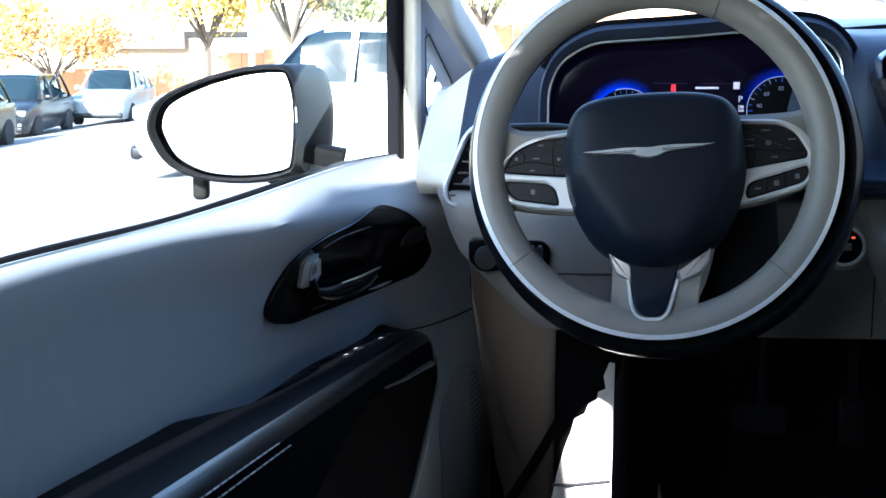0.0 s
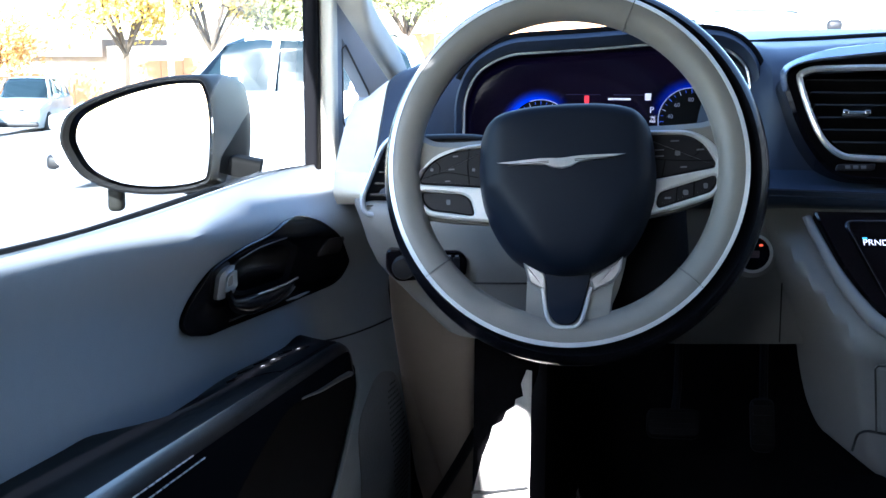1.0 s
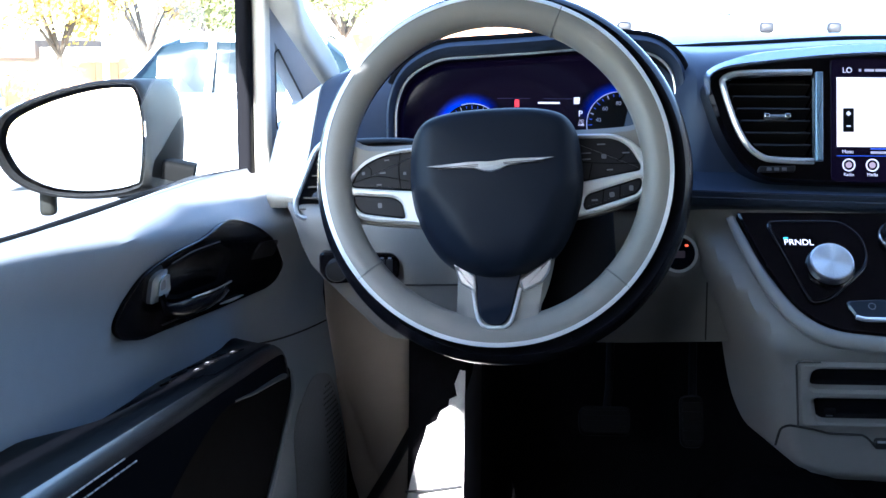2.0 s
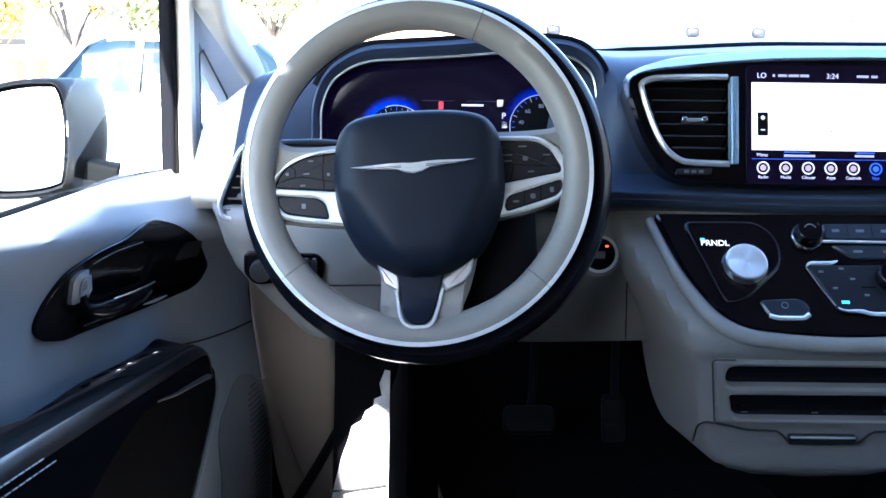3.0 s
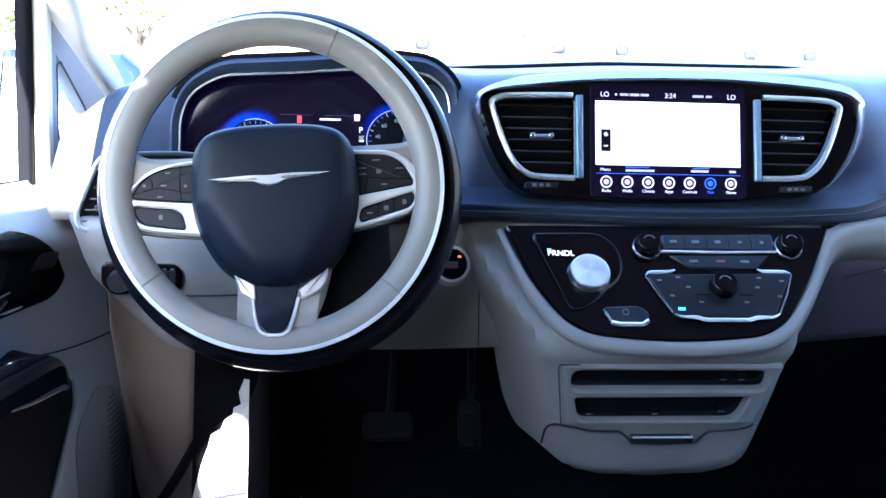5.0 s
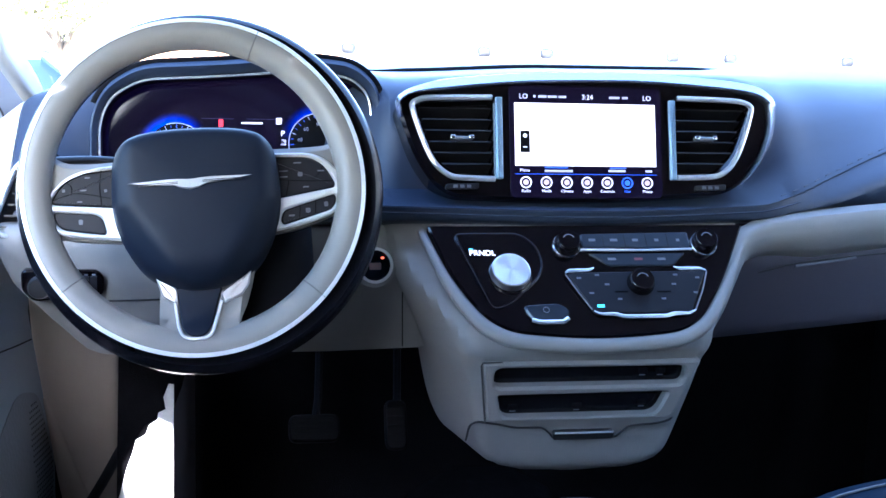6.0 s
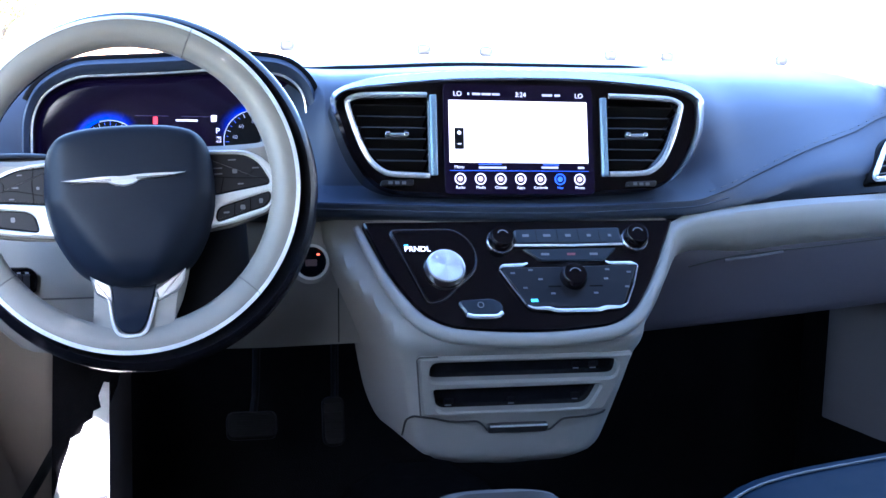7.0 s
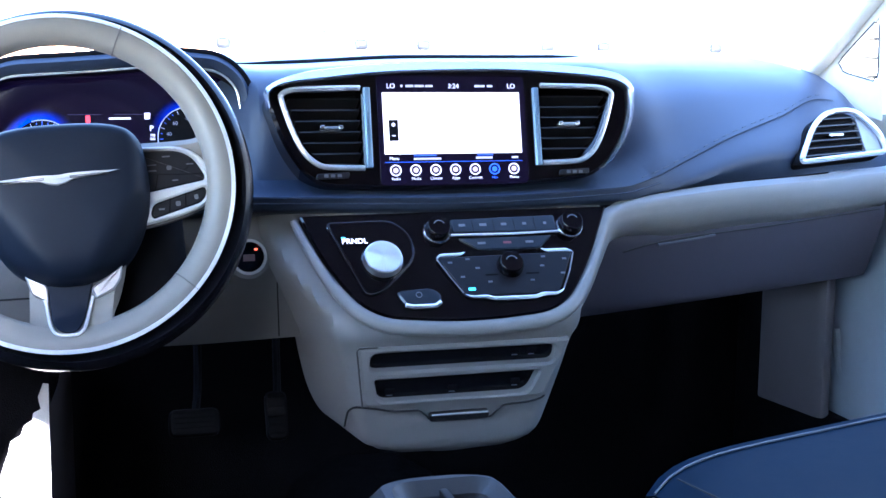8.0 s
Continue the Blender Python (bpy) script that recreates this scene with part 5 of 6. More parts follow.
def pod_point(y, k, lift=0.0):
    """A point of the switch pod's top, k from the door wall (0) to the ridge (1)."""
    r = ridge(y)
    wz = spline((0.78, 0.80, 0.83, 1.0, 1.04, 1.07, 1.10), (0.895, 0.918, 0.929, 0.926, 0.927, 0.933, 0.926), y)
    wall = door_x(y, 0.935) + 0.003
    return Vector((wall + (r.x - 0.014 - wall) * k, y, wz + (r.z + 0.001 - wz) * (1 - (1 - k) ** 1.6) + lift))


rows = []
for i in range(36):
    y = 0.785 + 0.312 * i / 35
    drop = 0.03 * max(0.0, 1 - i / 2.0) + 0.02 * max(0.0, (i - 33) / 2.0)
    rows.append([pod_point(y, 0) + Vector((-0.01, 0, -0.05))] + [pod_point(y, k / 8, -drop) for k in range(9)] + [pod_point(y, 1) + Vector((0.004, 0, -0.01))])
pod = part("switch_pod", loft(rows), mat("pod_black", (0.003, 0.003, 0.004), 0.4, vary=0.05, spec=0.04), door, "window switch pod on the armrest")
for y, k in ((0.835, 0.42), (0.872, 0.66), (0.885, 0.36), (0.92, 0.62), (0.935, 0.34), (0.985, 0.42), (0.995, 0.66)):
    o = pod_point(y, k, 0.0)
    turn = Matrix.Translation(o) @ Matrix.Rotation(-math.atan2(pod_point(y, k + 0.1).z - pod_point(y, k - 0.1).z, pod_point(y, k + 0.1).x - pod_point(y, k - 0.1).x), 4, "Y") @ Matrix.Rotation(radians(-7), 4, "X")
    key = part("window_switch", block(bmesh.new(), (-0.0055, -0.010, -0.006), (0.0055, 0.010, 0.0012), turn, 0.0006), MATTE, pod)
    # small pale block that paints a glint on the switch
    part("switch_glint", block(bmesh.new(), (-0.004, -0.0092, 0.0008), (0.000, -0.0078, 0.0017), turn, 0.0004), MARK, key)
part("door_seam", sweep(curve([on_door(1.09, 0.918, 0.0015), on_door(1.167, 0.909, 0.0015), on_door(1.25, 0.902, 0.0015), on_door(1.33, 0.896, 0.0015)], 24), oval(0.0011, 0.0011, 6)), SEAM, door)
# no hollow is built: black colour gives the pocket its darkness
pocket = part("door_pocket", door_patch(rounded([(0.30, 0.98), (0.60, 0.945), (0.95, 0.925), (1.09, 0.902), (1.150, 0.884), (1.182, 0.872), (1.176, 0.845), (1.128, 0.79), (1.06, 0.71), (0.98, 0.61), (0.30, 0.55)], 0.01, 5), 0.004, 0.004), MATTE, door, "flat black sheet for the door pocket's dark hollow")
part("pocket_edge", sweep(curve([on_door(1.186, 0.868, 0.002), on_door(1.180, 0.845, 0.004), on_door(1.133, 0.789, 0.005), on_door(1.064, 0.708, 0.005), on_door(0.985, 0.605, 0.004)], 30), oval(0.005, 0.004, 8), False, Vector((1, 0, 0))), GREY_DOOR, pocket)
GRILLE = mat("perforated_grille", (0.25, 0.25, 0.25), 0.6, bump=1.0, size=12, vary=0.3)
part("speaker_grille", door_patch(rounded([(1.17, 0.80), (1.25, 0.845), (1.325, 0.825), (1.328, 0.70), (1.318, 0.56), (1.24, 0.53), (1.18, 0.60), (1.155, 0.70)], 0.03, 6), 0.001, 0.002, 0.0), GRILLE, door, "perforated speaker grille")
HOLE = mat("grille_hole", (0.01, 0.01, 0.01), 0.8, vary=0.1, spec=0.1)
bm = bmesh.new()
for i in range(26):
    for j in range(44):
        y, z = 1.165 + 0.0062 * (i + 0.5 * (j % 2)), 0.56 + 0.0068 * j
        if ((y - 1.290) / 0.034) ** 2 + ((z - 0.725) / 0.10) ** 2 < 1:
            bm.faces.new([bm.verts.new(on_door(y + 0.0017 * math.cos(k), z + 0.0017 * math.sin(k), 0.0027)) for k in (0, 1.05, 2.1, 3.14, 4.19, 5.24)])
tagged(part("perforation", bm, HOLE, door, "dark speaker holes"), kind="stuff")
part("grille_edge", sweep(curve([(-0.659, 1.33, 0.816), (-0.646, 1.332, 0.765), (-0.630, 1.332, 0.70), (-0.613, 1.332, 0.637), (-0.60, 1.33, 0.50)], 24), oval(0.017, 0.006, 10), False, Vector((0, 1, 0)), [0.2 + 0.8 * min(1, i / 10) for i in range(24)]), TAN, door)


def bar(name, pts, half, material, parent, label=""):
    """A flat-sided bar through points, half = (half width across, half depth)."""
    a, b = half
    return part(name, sweep([Vector(p) for p in pts], rounded([(-a, -b), (a, -b), (a, b), (-a, b)], min(a, b) * 0.6, 3), False, Vector((0.05, 1, 0))), material, parent, label)


bar("window_channel", ((-0.757, 1.235, 1.09), (-0.757, 1.235, 1.30), (-0.745, 1.19, 1.42)), (0.0085, 0.012), MATTE, door, "black window channel")
bar("window_post", ((-0.7385, 1.25, 1.08), (-0.739, 1.25, 1.295), (-0.73, 1.20, 1.43)), (0.0095, 0.012), PALE, door, "pale window post")
pane = loft([[Vector((-0.82, -0.28, 1.12)), Vector((-0.76, -0.28, 1.46))], [Vector((-0.768, 1.235, 1.09)), Vector((-0.752, 1.19, 1.42))]])
part("side_pane", pane, SIDEGLASS, door, "clear side window", facing=(0, 0.2, 1.3)).visible_shadow = False
part("frame_top", sweep([Vector((-0.742, 1.19, 1.425)), Vector((-0.735, 0.9, 1.452)), Vector((-0.735, 0.4, 1.462)), Vector((-0.74, -0.28, 1.462))], rounded([(-0.02, -0.018), (0.02, -0.018), (0.02, 0.018), (-0.02, 0.018)], 0.01)), PALE, door)

# ---- door mirror outside ----
MM = plane_of((-0.963, 1.215, 1.142), 2, 8)
mirror = thing("side_mirror", "black-framed outside door mirror reflecting the bright sky", "side mirror", (-0.95, 1.25, 1.06))
mir_out = closed([(-0.100, 0.002), (-0.087, 0.030), (-0.045, 0.052), (0.01, 0.068), (0.055, 0.073), (0.078, 0.066), (0.088, 0.02), (0.084, -0.045), (0.070, -0.062), (0.02, -0.070), (-0.035, -0.066), (-0.075, -0.048), (-0.094, -0.022)], 78)
rows = []
for s, w in ((0.93, -0.002), (0.97, 0.004), (1.01, 0.0), (1.03, -0.012), (1.05, -0.06), (1.04, -0.11), (0.98, -0.14), (0.80, -0.165), (0.15, -0.17)):
    rows.append([MM @ Vector((u * s + (1 - s) * 0.03 - 0.2 * w, v * s + (1 - s) * 0.01, w)) for u, v in mir_out])
part("housing", loft(rows, True, False), mat("mirror_housing", (0.006, 0.0055, 0.005), 0.5, size=20, spec=0.12), mirror, "dark mirror housing")
part("mirror_glass", slab(bmesh.new(), [(u * 0.95 + 0.0045, v) for u, v in inset(mir_out, 0.008)], MM, -0.02, -0.003, 0.001), MIRROR, mirror, "bright mirror glass")
part("mirror_arm", sweep(curve([MM @ Vector(p) for p in ((0.045, -0.045, -0.07), (0.09, -0.054, -0.07), (0.132, -0.062, -0.07))], 14), rounded([(-0.03, -0.024), (0.03, -0.024), (0.03, 0.018), (-0.03, 0.018)], 0.008), False, Vector((0, 1, 0))), mat("mirror_arm_plastic", (0.004, 0.004, 0.004), 0.7, size=20, spec=0.1), mirror, "dark mirror arm")
part("mirror_base", block(bmesh.new(), (-0.055, -0.096, -0.06), (-0.036, -0.064, -0.035), MM, 0.006), mat("mirror_foot", (0.012, 0.012, 0.010), 0.7, spec=0.15), mirror)

# ---- pillars and quarter windows ----
for s in (-1, 1):
    pil = thing("trim_pillar", "pale windscreen pillar trim beside the dashboard", "pillar", (s * 0.70, 1.4, 1.2), kind="structure")
    dz = 0.0 if s < 0 else 0.045
    thin = 1.0 if s < 0 else 0.7
    path = curve([(s * 0.682, 1.50, 1.150 + dz), (s * 0.690, 1.42, 1.218 + dz), (s * 0.716, 1.30, 1.300 + dz), (s * 0.715, 1.10, 1.43 + dz), (s * 0.70, 0.95, 1.54 + dz * 0.5), (s * 0.68, 0.85, 1.60)], 40)
    if s > 0:
        path = curve([(0.668, 1.50, 1.165), (0.690, 1.40, 1.253), (0.715, 1.28, 1.362), (0.715, 1.10, 1.50), (0.70, 0.95, 1.58), (0.68, 0.85, 1.62)], 40)
    part("pillar_cover", sweep(path, rounded([(-0.022 * thin, -0.02 * thin), (0.022 * thin, -0.02 * thin), (0.022 * thin, 0.02 * thin), (-0.022 * thin, 0.02 * thin)], 0.012, 4)), PALE, pil, "pale moulded cover")
    q = [Vector(p) for p in ((s * 0.727, 1.275, 1.262 + dz), (s * 0.700, 1.335, 1.186 + dz), (s * 0.706, 1.335, 1.170 + dz), (s * 0.726, 1.275, 1.145 + dz))]
    o = [Vector(p) for p in ((s * 0.738, 1.244, 1.32 + dz), (s * 0.668, 1.36, 1.188 + dz), (s * 0.668, 1.36, 1.130 + dz), (s * 0.738, 1.244, 1.085 + dz))]
    if s > 0:
        q = [Vector(p) for p in ((0.722, 1.272, 1.336), (0.712, 1.358, 1.268), (0.714, 1.345, 1.252), (0.718, 1.262, 1.238))]
        o = [Vector(p) for p in ((0.722, 1.25, 1.38), (0.698, 1.39, 1.262), (0.69, 1.39, 1.215), (0.722, 1.25, 1.18))]
    bm = bmesh.new()
    a = [bm.verts.new(p) for p in o]
    b = [bm.verts.new(p) for p in q]
    c = [bm.verts.new(p + Vector((s * 0.02, 0.02, 0))) for p in q]
    for i in range(4):
        bm.faces.new((a[i], a[(i + 1) % 4], b[(i + 1) % 4], b[i]))
        bm.faces.new((b[i], b[(i + 1) % 4], c[(i + 1) % 4], c[i]))
    part("quarter_window_frame", bm, mat("blue_grey_cloth", (0.33, 0.34, 0.36), 0.8, bump=0.3) if s < 0 else PALE, pil, "grey frame round the quarter window")
    loop = []
    for a0, b0 in zip(q, q[1:] + q[:1]):
        loop += [a0.lerp(b0, k) for k in (0.12, 0.5, 0.88)]
    part("quarter_seal", sweep(loop, oval(0.0013, 0.0013, 6), True, Vector((s, 0.3, 0))), mat("worn_window_seal", (0.06, 0.055, 0.05), 0.7), pil, "dark seal round the quarter window")
    quarter = part("quarter_pane", loft([[c_ for c_ in (q[0] + Vector((s * 0.02, 0.02, 0)), q[1] + Vector((s * 0.02, 0.02, 0)))], [q[3] + Vector((s * 0.02, 0.02, 0)), q[2] + Vector((s * 0.02, 0.02, 0))]]), CLEAR, pil, "small clear quarter window", facing=(0, 0.2, 1.3))
    quarter.visible_shadow = False

# ---- passenger door ----
pdoor = thing("car_door", "closed passenger door with pale grey trim in shade", "car door", (0.80, 0.6, 0.45))
rows = []
for i in range(50):
    y = -0.30 + 1.64 * i / 49
    bz = spline(DY, BELT_Z, y) + 0.085 * min(1, max(0, (y + 0.3) / 1.2))
    line = [Vector((-spline(DY, BELT_X, y) + 0.03, y, bz - 0.03)), Vector((-spline(DY, BELT_X, y), y, bz))]
    for j in range(1, 30):
        z = bz - (bz - 0.48) * (j / 29) ** 1.3
        line.append(Vector((-door_x(y, z - 0.03) + 0.0, y, z)))
    rows.append(line)
part("trim_panel", loft(rows), GREY_DOOR, pdoor, "pale grey trim panel")
part("door_seam", sweep(curve([(0.694, 1.24, 1.035), (0.715, 1.12, 1.028), (0.765, 0.95, 1.02)], 20), oval(0.0012, 0.0012, 6)), SEAM, pdoor)
part("pocket_edge", sweep(curve([(0.672, 1.265, 0.86), (0.676, 1.25, 0.80), (0.682, 1.225, 0.763), (0.70, 1.19, 0.738), (0.715, 1.14, 0.73)], 24), oval(0.008, 0.006, 8)), GREY_DOOR, pdoor)
part("window_post", sweep([Vector((0.742, 1.24, 1.14)), Vector((0.742, 1.235, 1.34)), Vector((0.735, 1.19, 1.43))], oval(0.012, 0.016, 8), False, Vector((0, 1, 0))), PALE, pdoor)
ppane = part("side_pane", loft([[Vector((0.82, -0.28, 1.12)), Vector((0.76, -0.28, 1.46))], [Vector((0.768, 1.235, 1.15)), Vector((0.752, 1.19, 1.42))]]), SIDEGLASS, pdoor, "clear side window", facing=(0, 0.2, 1.3))
ppane.visible_shadow = False

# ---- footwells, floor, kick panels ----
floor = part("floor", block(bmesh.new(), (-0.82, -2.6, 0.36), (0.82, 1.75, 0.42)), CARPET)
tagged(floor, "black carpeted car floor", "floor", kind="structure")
# near-black block added over the pale door trim below the kick panel
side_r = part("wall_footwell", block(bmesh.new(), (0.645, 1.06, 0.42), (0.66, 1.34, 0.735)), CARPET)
tagged(side_r, "near-black block beside the passenger footwell", "lining", kind="structure")
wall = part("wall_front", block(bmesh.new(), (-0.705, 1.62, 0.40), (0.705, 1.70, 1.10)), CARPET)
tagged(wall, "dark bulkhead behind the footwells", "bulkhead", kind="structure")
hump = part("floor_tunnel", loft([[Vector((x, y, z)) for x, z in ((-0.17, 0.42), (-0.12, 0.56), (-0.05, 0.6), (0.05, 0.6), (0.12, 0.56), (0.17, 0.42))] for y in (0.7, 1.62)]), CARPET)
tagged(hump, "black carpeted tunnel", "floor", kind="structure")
kick_l = part("kick_panel", loft([curve([(-0.672 + dx, 1.345, z), (-0.64 + dx * 0.6, 1.350, z), (-0.60, 1.352, z), (-0.572, 1.356, z), (-0.566, 1.364, z), (-0.575, 1.38, z)], 24) for z, dx in ((0.42, 0.10), (0.60, 0.055), (0.65, 0.042), (0.70, 0.028), (0.76, 0.012), (0.82, 0.0), (0.96, -0.008))]), TAN)
tagged(kick_l, "beige kick panel beside the driver's footwell", "kick panel", kind="structure")
kick_r = part("kick_panel", loft([curve([(0.645, 1.23, low + k * (1.04 - low)), (0.624, 1.215, low + k * (1.04 - low)), (0.60, 1.262, low + 0.004 + k * (1.04 - low)), (0.582, 1.31, low + 0.008 + k * (1.04 - low)), (0.580, 1.325, low + 0.008 + k * (1.04 - low)), (0.60, 1.35, low + 0.008 + k * (1.04 - low))], 24) for low in (0.735,) for k in (0, 0.2, 0.5, 0.8, 1.0)]), SHADE_BEIGE)
tagged(kick_r, "beige kick panel, coloured darker for shade, beside the passenger footwell", "kick panel", kind="structure")
sill = part("door_sill", block(bmesh.new(), (-0.70, 0.4, 0.42), (-0.60, 1.30, 0.60), None, 0.012), DARK)
tagged(sill, "dark door sill plate", "sill", kind="structure")
rest = thing("foot_rest", "pale carpeted foot rest cut to the outline of a sun patch", "foot rest", (-0.52, 1.34, 0.45))
# the pad's ragged left edge draws where the sun patch ends
sun_patch_left = ((0.868, -0.4905), (0.852, -0.497), (0.838, -0.494), (0.834, -0.503), (0.826, -0.504), (0.820, -0.514), (0.809, -0.518), (0.803, -0.530), (0.79, -0.533), (0.768, -0.541), (0.737, -0.549), (0.70, -0.556), (0.50, -0.565))
pad_y = lambda z: spline((0.50, 0.66, 0.76, 0.84, 0.93), (1.10, 1.13, 1.155, 1.18, 1.21), z)
part("pad", loft([[Vector((left + (-0.484 - left) * k, pad_y(z) + 0.004 * (1 - k) ** 2, z)) for k in (0, 0.15, 0.5, 0.9, 1.0)] for z, left in sun_patch_left]), MATCARPET, rest)
# near-black sheet that stands for the shaded part of the rest
part("pad_shade", loft([[Vector((x, pad_y(z) + 0.012 + 0.10 * max(0.0, -0.50 - x), z)) for x in (-0.553, -0.53, -0.50, -0.484)] for z in (0.50, 0.66, 0.76, 0.84, 0.90)]), CARPET, rest)
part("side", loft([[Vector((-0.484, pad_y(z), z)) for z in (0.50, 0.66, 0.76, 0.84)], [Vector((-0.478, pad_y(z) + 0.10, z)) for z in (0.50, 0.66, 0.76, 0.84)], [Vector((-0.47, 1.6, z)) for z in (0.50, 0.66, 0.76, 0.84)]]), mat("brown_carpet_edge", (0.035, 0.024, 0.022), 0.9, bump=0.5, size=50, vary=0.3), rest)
part("pad_seam", sweep([Vector((-0.552, 1.128, 0.735)), Vector((-0.525, 1.142, 0.732)), Vector((-0.486, 1.143, 0.738))], oval(0.002, 0.0015, 6)), SEAM, rest)
strip = part("door_sill", sweep(curve([(-0.560, 1.325, 0.745), (-0.585, 1.29, 0.705), (-0.612, 1.25, 0.667), (-0.64, 1.20, 0.62)], 16), oval(0.004, 0.010, 8)), DARK)
tagged(strip, "dark sill strip below the kick panel", "sill", kind="structure")
for name, px, pz, pw, ph, label in (("brake_pedal", -0.297, 0.755, 0.036, 0.020, "black brake pedal on a steel arm"), ("accelerator_pedal", -0.180, 0.757, 0.016, 0.036, "slim black accelerator pedal above the carpet")):
    ped = thing(name, label, "pedal", (px, 1.35, 0.42))
    PM = plane_of((px, 1.36, pz), 25)
    part("pad", slab(bmesh.new(), box2(-pw, -ph, pw, ph, 0.012), PM, -0.012, 0.0, 0.003), PEDAL, ped)
    for i in range(5):
        part("rib", block(bmesh.new(), (-pw * 0.8, -ph * 0.75 + i * ph * 0.36, 0.0), (pw * 0.8, -ph * 0.75 + i * ph * 0.36 + 0.004, 0.002), PM), PEDAL, ped)
    part("arm", sweep(curve([PM @ Vector((0, 0, -0.012)), PM @ Vector((0.01, 0.06, -0.05)), Vector((px + 0.015, 1.50, 0.92)), Vector((px + 0.015, 1.63, 0.96))], 14), oval(0.008, 0.006, 8), False, Vector((1, 0, 0))), PEDAL, ped)

# ---- floor console with cup holders, passenger seat ----
tray = thing("cup_holder_tray", "grey-rimmed cup holder tray on the floor between the seats", "cup holder", (-0.12, 0.66, 0.42))
TM = Matrix.Translation((-0.122, 0.66, 0.0))
tray_out = rounded([(-0.066, 0.045), (-0.074, -0.28), (0.074, -0.28), (0.066, 0.045), (0.030, 0.062), (-0.030, 0.062)], 0.03, 6)
well = rounded([(-0.034, 0.030), (-0.040, -0.10), (0.046, -0.10), (0.044, 0.030)], 0.016, 5)
part("body", slab(bmesh.new(), tray_out, TM, 0.42, 0.880, 0.012, (well,)), mat("mid_grey_plastic", (0.042, 0.04, 0.04), 0.5, bump=0.2, size=60), tray, "mid grey moulded rim")
part("well", slab(bmesh.new(), inset(well, -0.001), TM, 0.78, 0.860, 0.002), GLOSS, tray, "dark glossy cup well")
part("divider", block(bmesh.new(), (0.0, -0.09, 0.80), (0.008, 0.028, 0.876), TM, 0.002), DARK, tray)
arm_r = thing("seat_armrest", "dark folded armrest beside the passenger seat", "armrest", (0.03, 0.62, 0.42))
part("pad", block(bmesh.new(), (-0.035, 0.28, 0.70), (0.085, 0.665, 0.835), None, 0.03), SEAT, arm_r)
part("post", block(bmesh.new(), (0.0, 0.3, 0.42), (0.05, 0.55, 0.72), None, 0.01), DARK, arm_r)
part("piping", sweep(curve([(-0.028, 0.60, 0.833), (-0.02, 0.655, 0.832), (0.03, 0.668, 0.832), (0.075, 0.655, 0.832)], 24), oval(0.0015, 0.0015, 6)), PIPING, arm_r)
seat = thing("passenger_seat", "dark blue leather passenger seat cushion with pale piping", "car seat", (0.40, 0.45, 0.42))
SM = Matrix.Translation((0.346, 0.45, 0.0)) @ Matrix.Rotation(radians(3), 4, "Z")
crows = []
for i in range(26):
    u = -0.265 + 0.53 * i / 25
    e = abs(u) / 0.265
    front = 0.272 - 0.045 * e**6
    z0 = 0.882 + 0.050 * (u + 0.265) / 0.53 - 0.012 * e**8
    crows.append([SM @ p for p in curve([(u, -0.30, z0 - 0.02), (u, 0.0, z0 - 0.012), (u, front - 0.06, z0 + 0.002), (u, front - 0.012, z0 - 0.004), (u, front, z0 - 0.028), (u, front - 0.01, z0 - 0.11), (u, front - 0.05, z0 - 0.16)], 30)])
part("cushion", loft(crows), SEAT, seat, "dark blue leather cushion")
part("side_bolster", loft([[SM @ Vector((-0.266, y, z)) for y in (-0.30, 0.0, 0.19, 0.215)] for z in (0.862, 0.80, 0.70)]), SEAT, seat)
pipe = [r[21] + Vector((0, 0.001, 0.0016)) for r in crows]
part("piping", sweep(pipe, oval(0.0012, 0.0012, 6)), PIPING, seat, "pale piping")
part("piping", sweep([SM @ Vector((-0.265, y, 0.866 - 0.02 * (0.25 - y))) for y in (0.205, 0.1, -0.1, -0.28)], oval(0.0012, 0.0012, 6)), PIPING, seat, "pale piping")
part("seam", sweep([SM @ Vector((u, v, 0.883 + 0.03 * (u + 0.265))) for u, v in ((-0.243, 0.20), (-0.235, 0.15), (-0.225, 0.08), (-0.22, -0.05))], oval(0.0009, 0.0009, 6)), SEAM, seat)
# out of view, added to block light from the passenger window
part("backrest", block(bmesh.new(), (0.12, -0.32, 0.86), (0.62, -0.14, 1.46), None, 0.05), SEAT, seat, "unseen dark leather backrest")
part("seat_base", block(bmesh.new(), (0.16, 0.15, 0.42), (0.62, 0.68, 0.72), None, 0.02), DARK, seat)

# out of view, added to block light that comes from the rear
own = thing("driver_seat", "unseen dark blue leather driver seat facing the steering wheel", "car seat", (-0.44, -0.2, 0.42))
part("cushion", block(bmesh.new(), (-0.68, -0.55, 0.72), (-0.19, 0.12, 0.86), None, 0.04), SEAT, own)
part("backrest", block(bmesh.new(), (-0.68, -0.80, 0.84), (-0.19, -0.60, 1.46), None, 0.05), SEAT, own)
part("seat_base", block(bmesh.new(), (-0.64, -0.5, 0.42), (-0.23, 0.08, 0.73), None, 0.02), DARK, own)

# ---- roof, body sides and glass ----
def roof_point(x, y):
    top = spline((-2.6, -0.8, 0.3, 0.66, 0.95), (1.68, 1.72, 1.69, 1.66, 1.61), y)
    return Vector((x, y, spline((0.0, 0.4, 0.70, 0.80), (top, top, top - 0.04, 1.50), abs(x))))


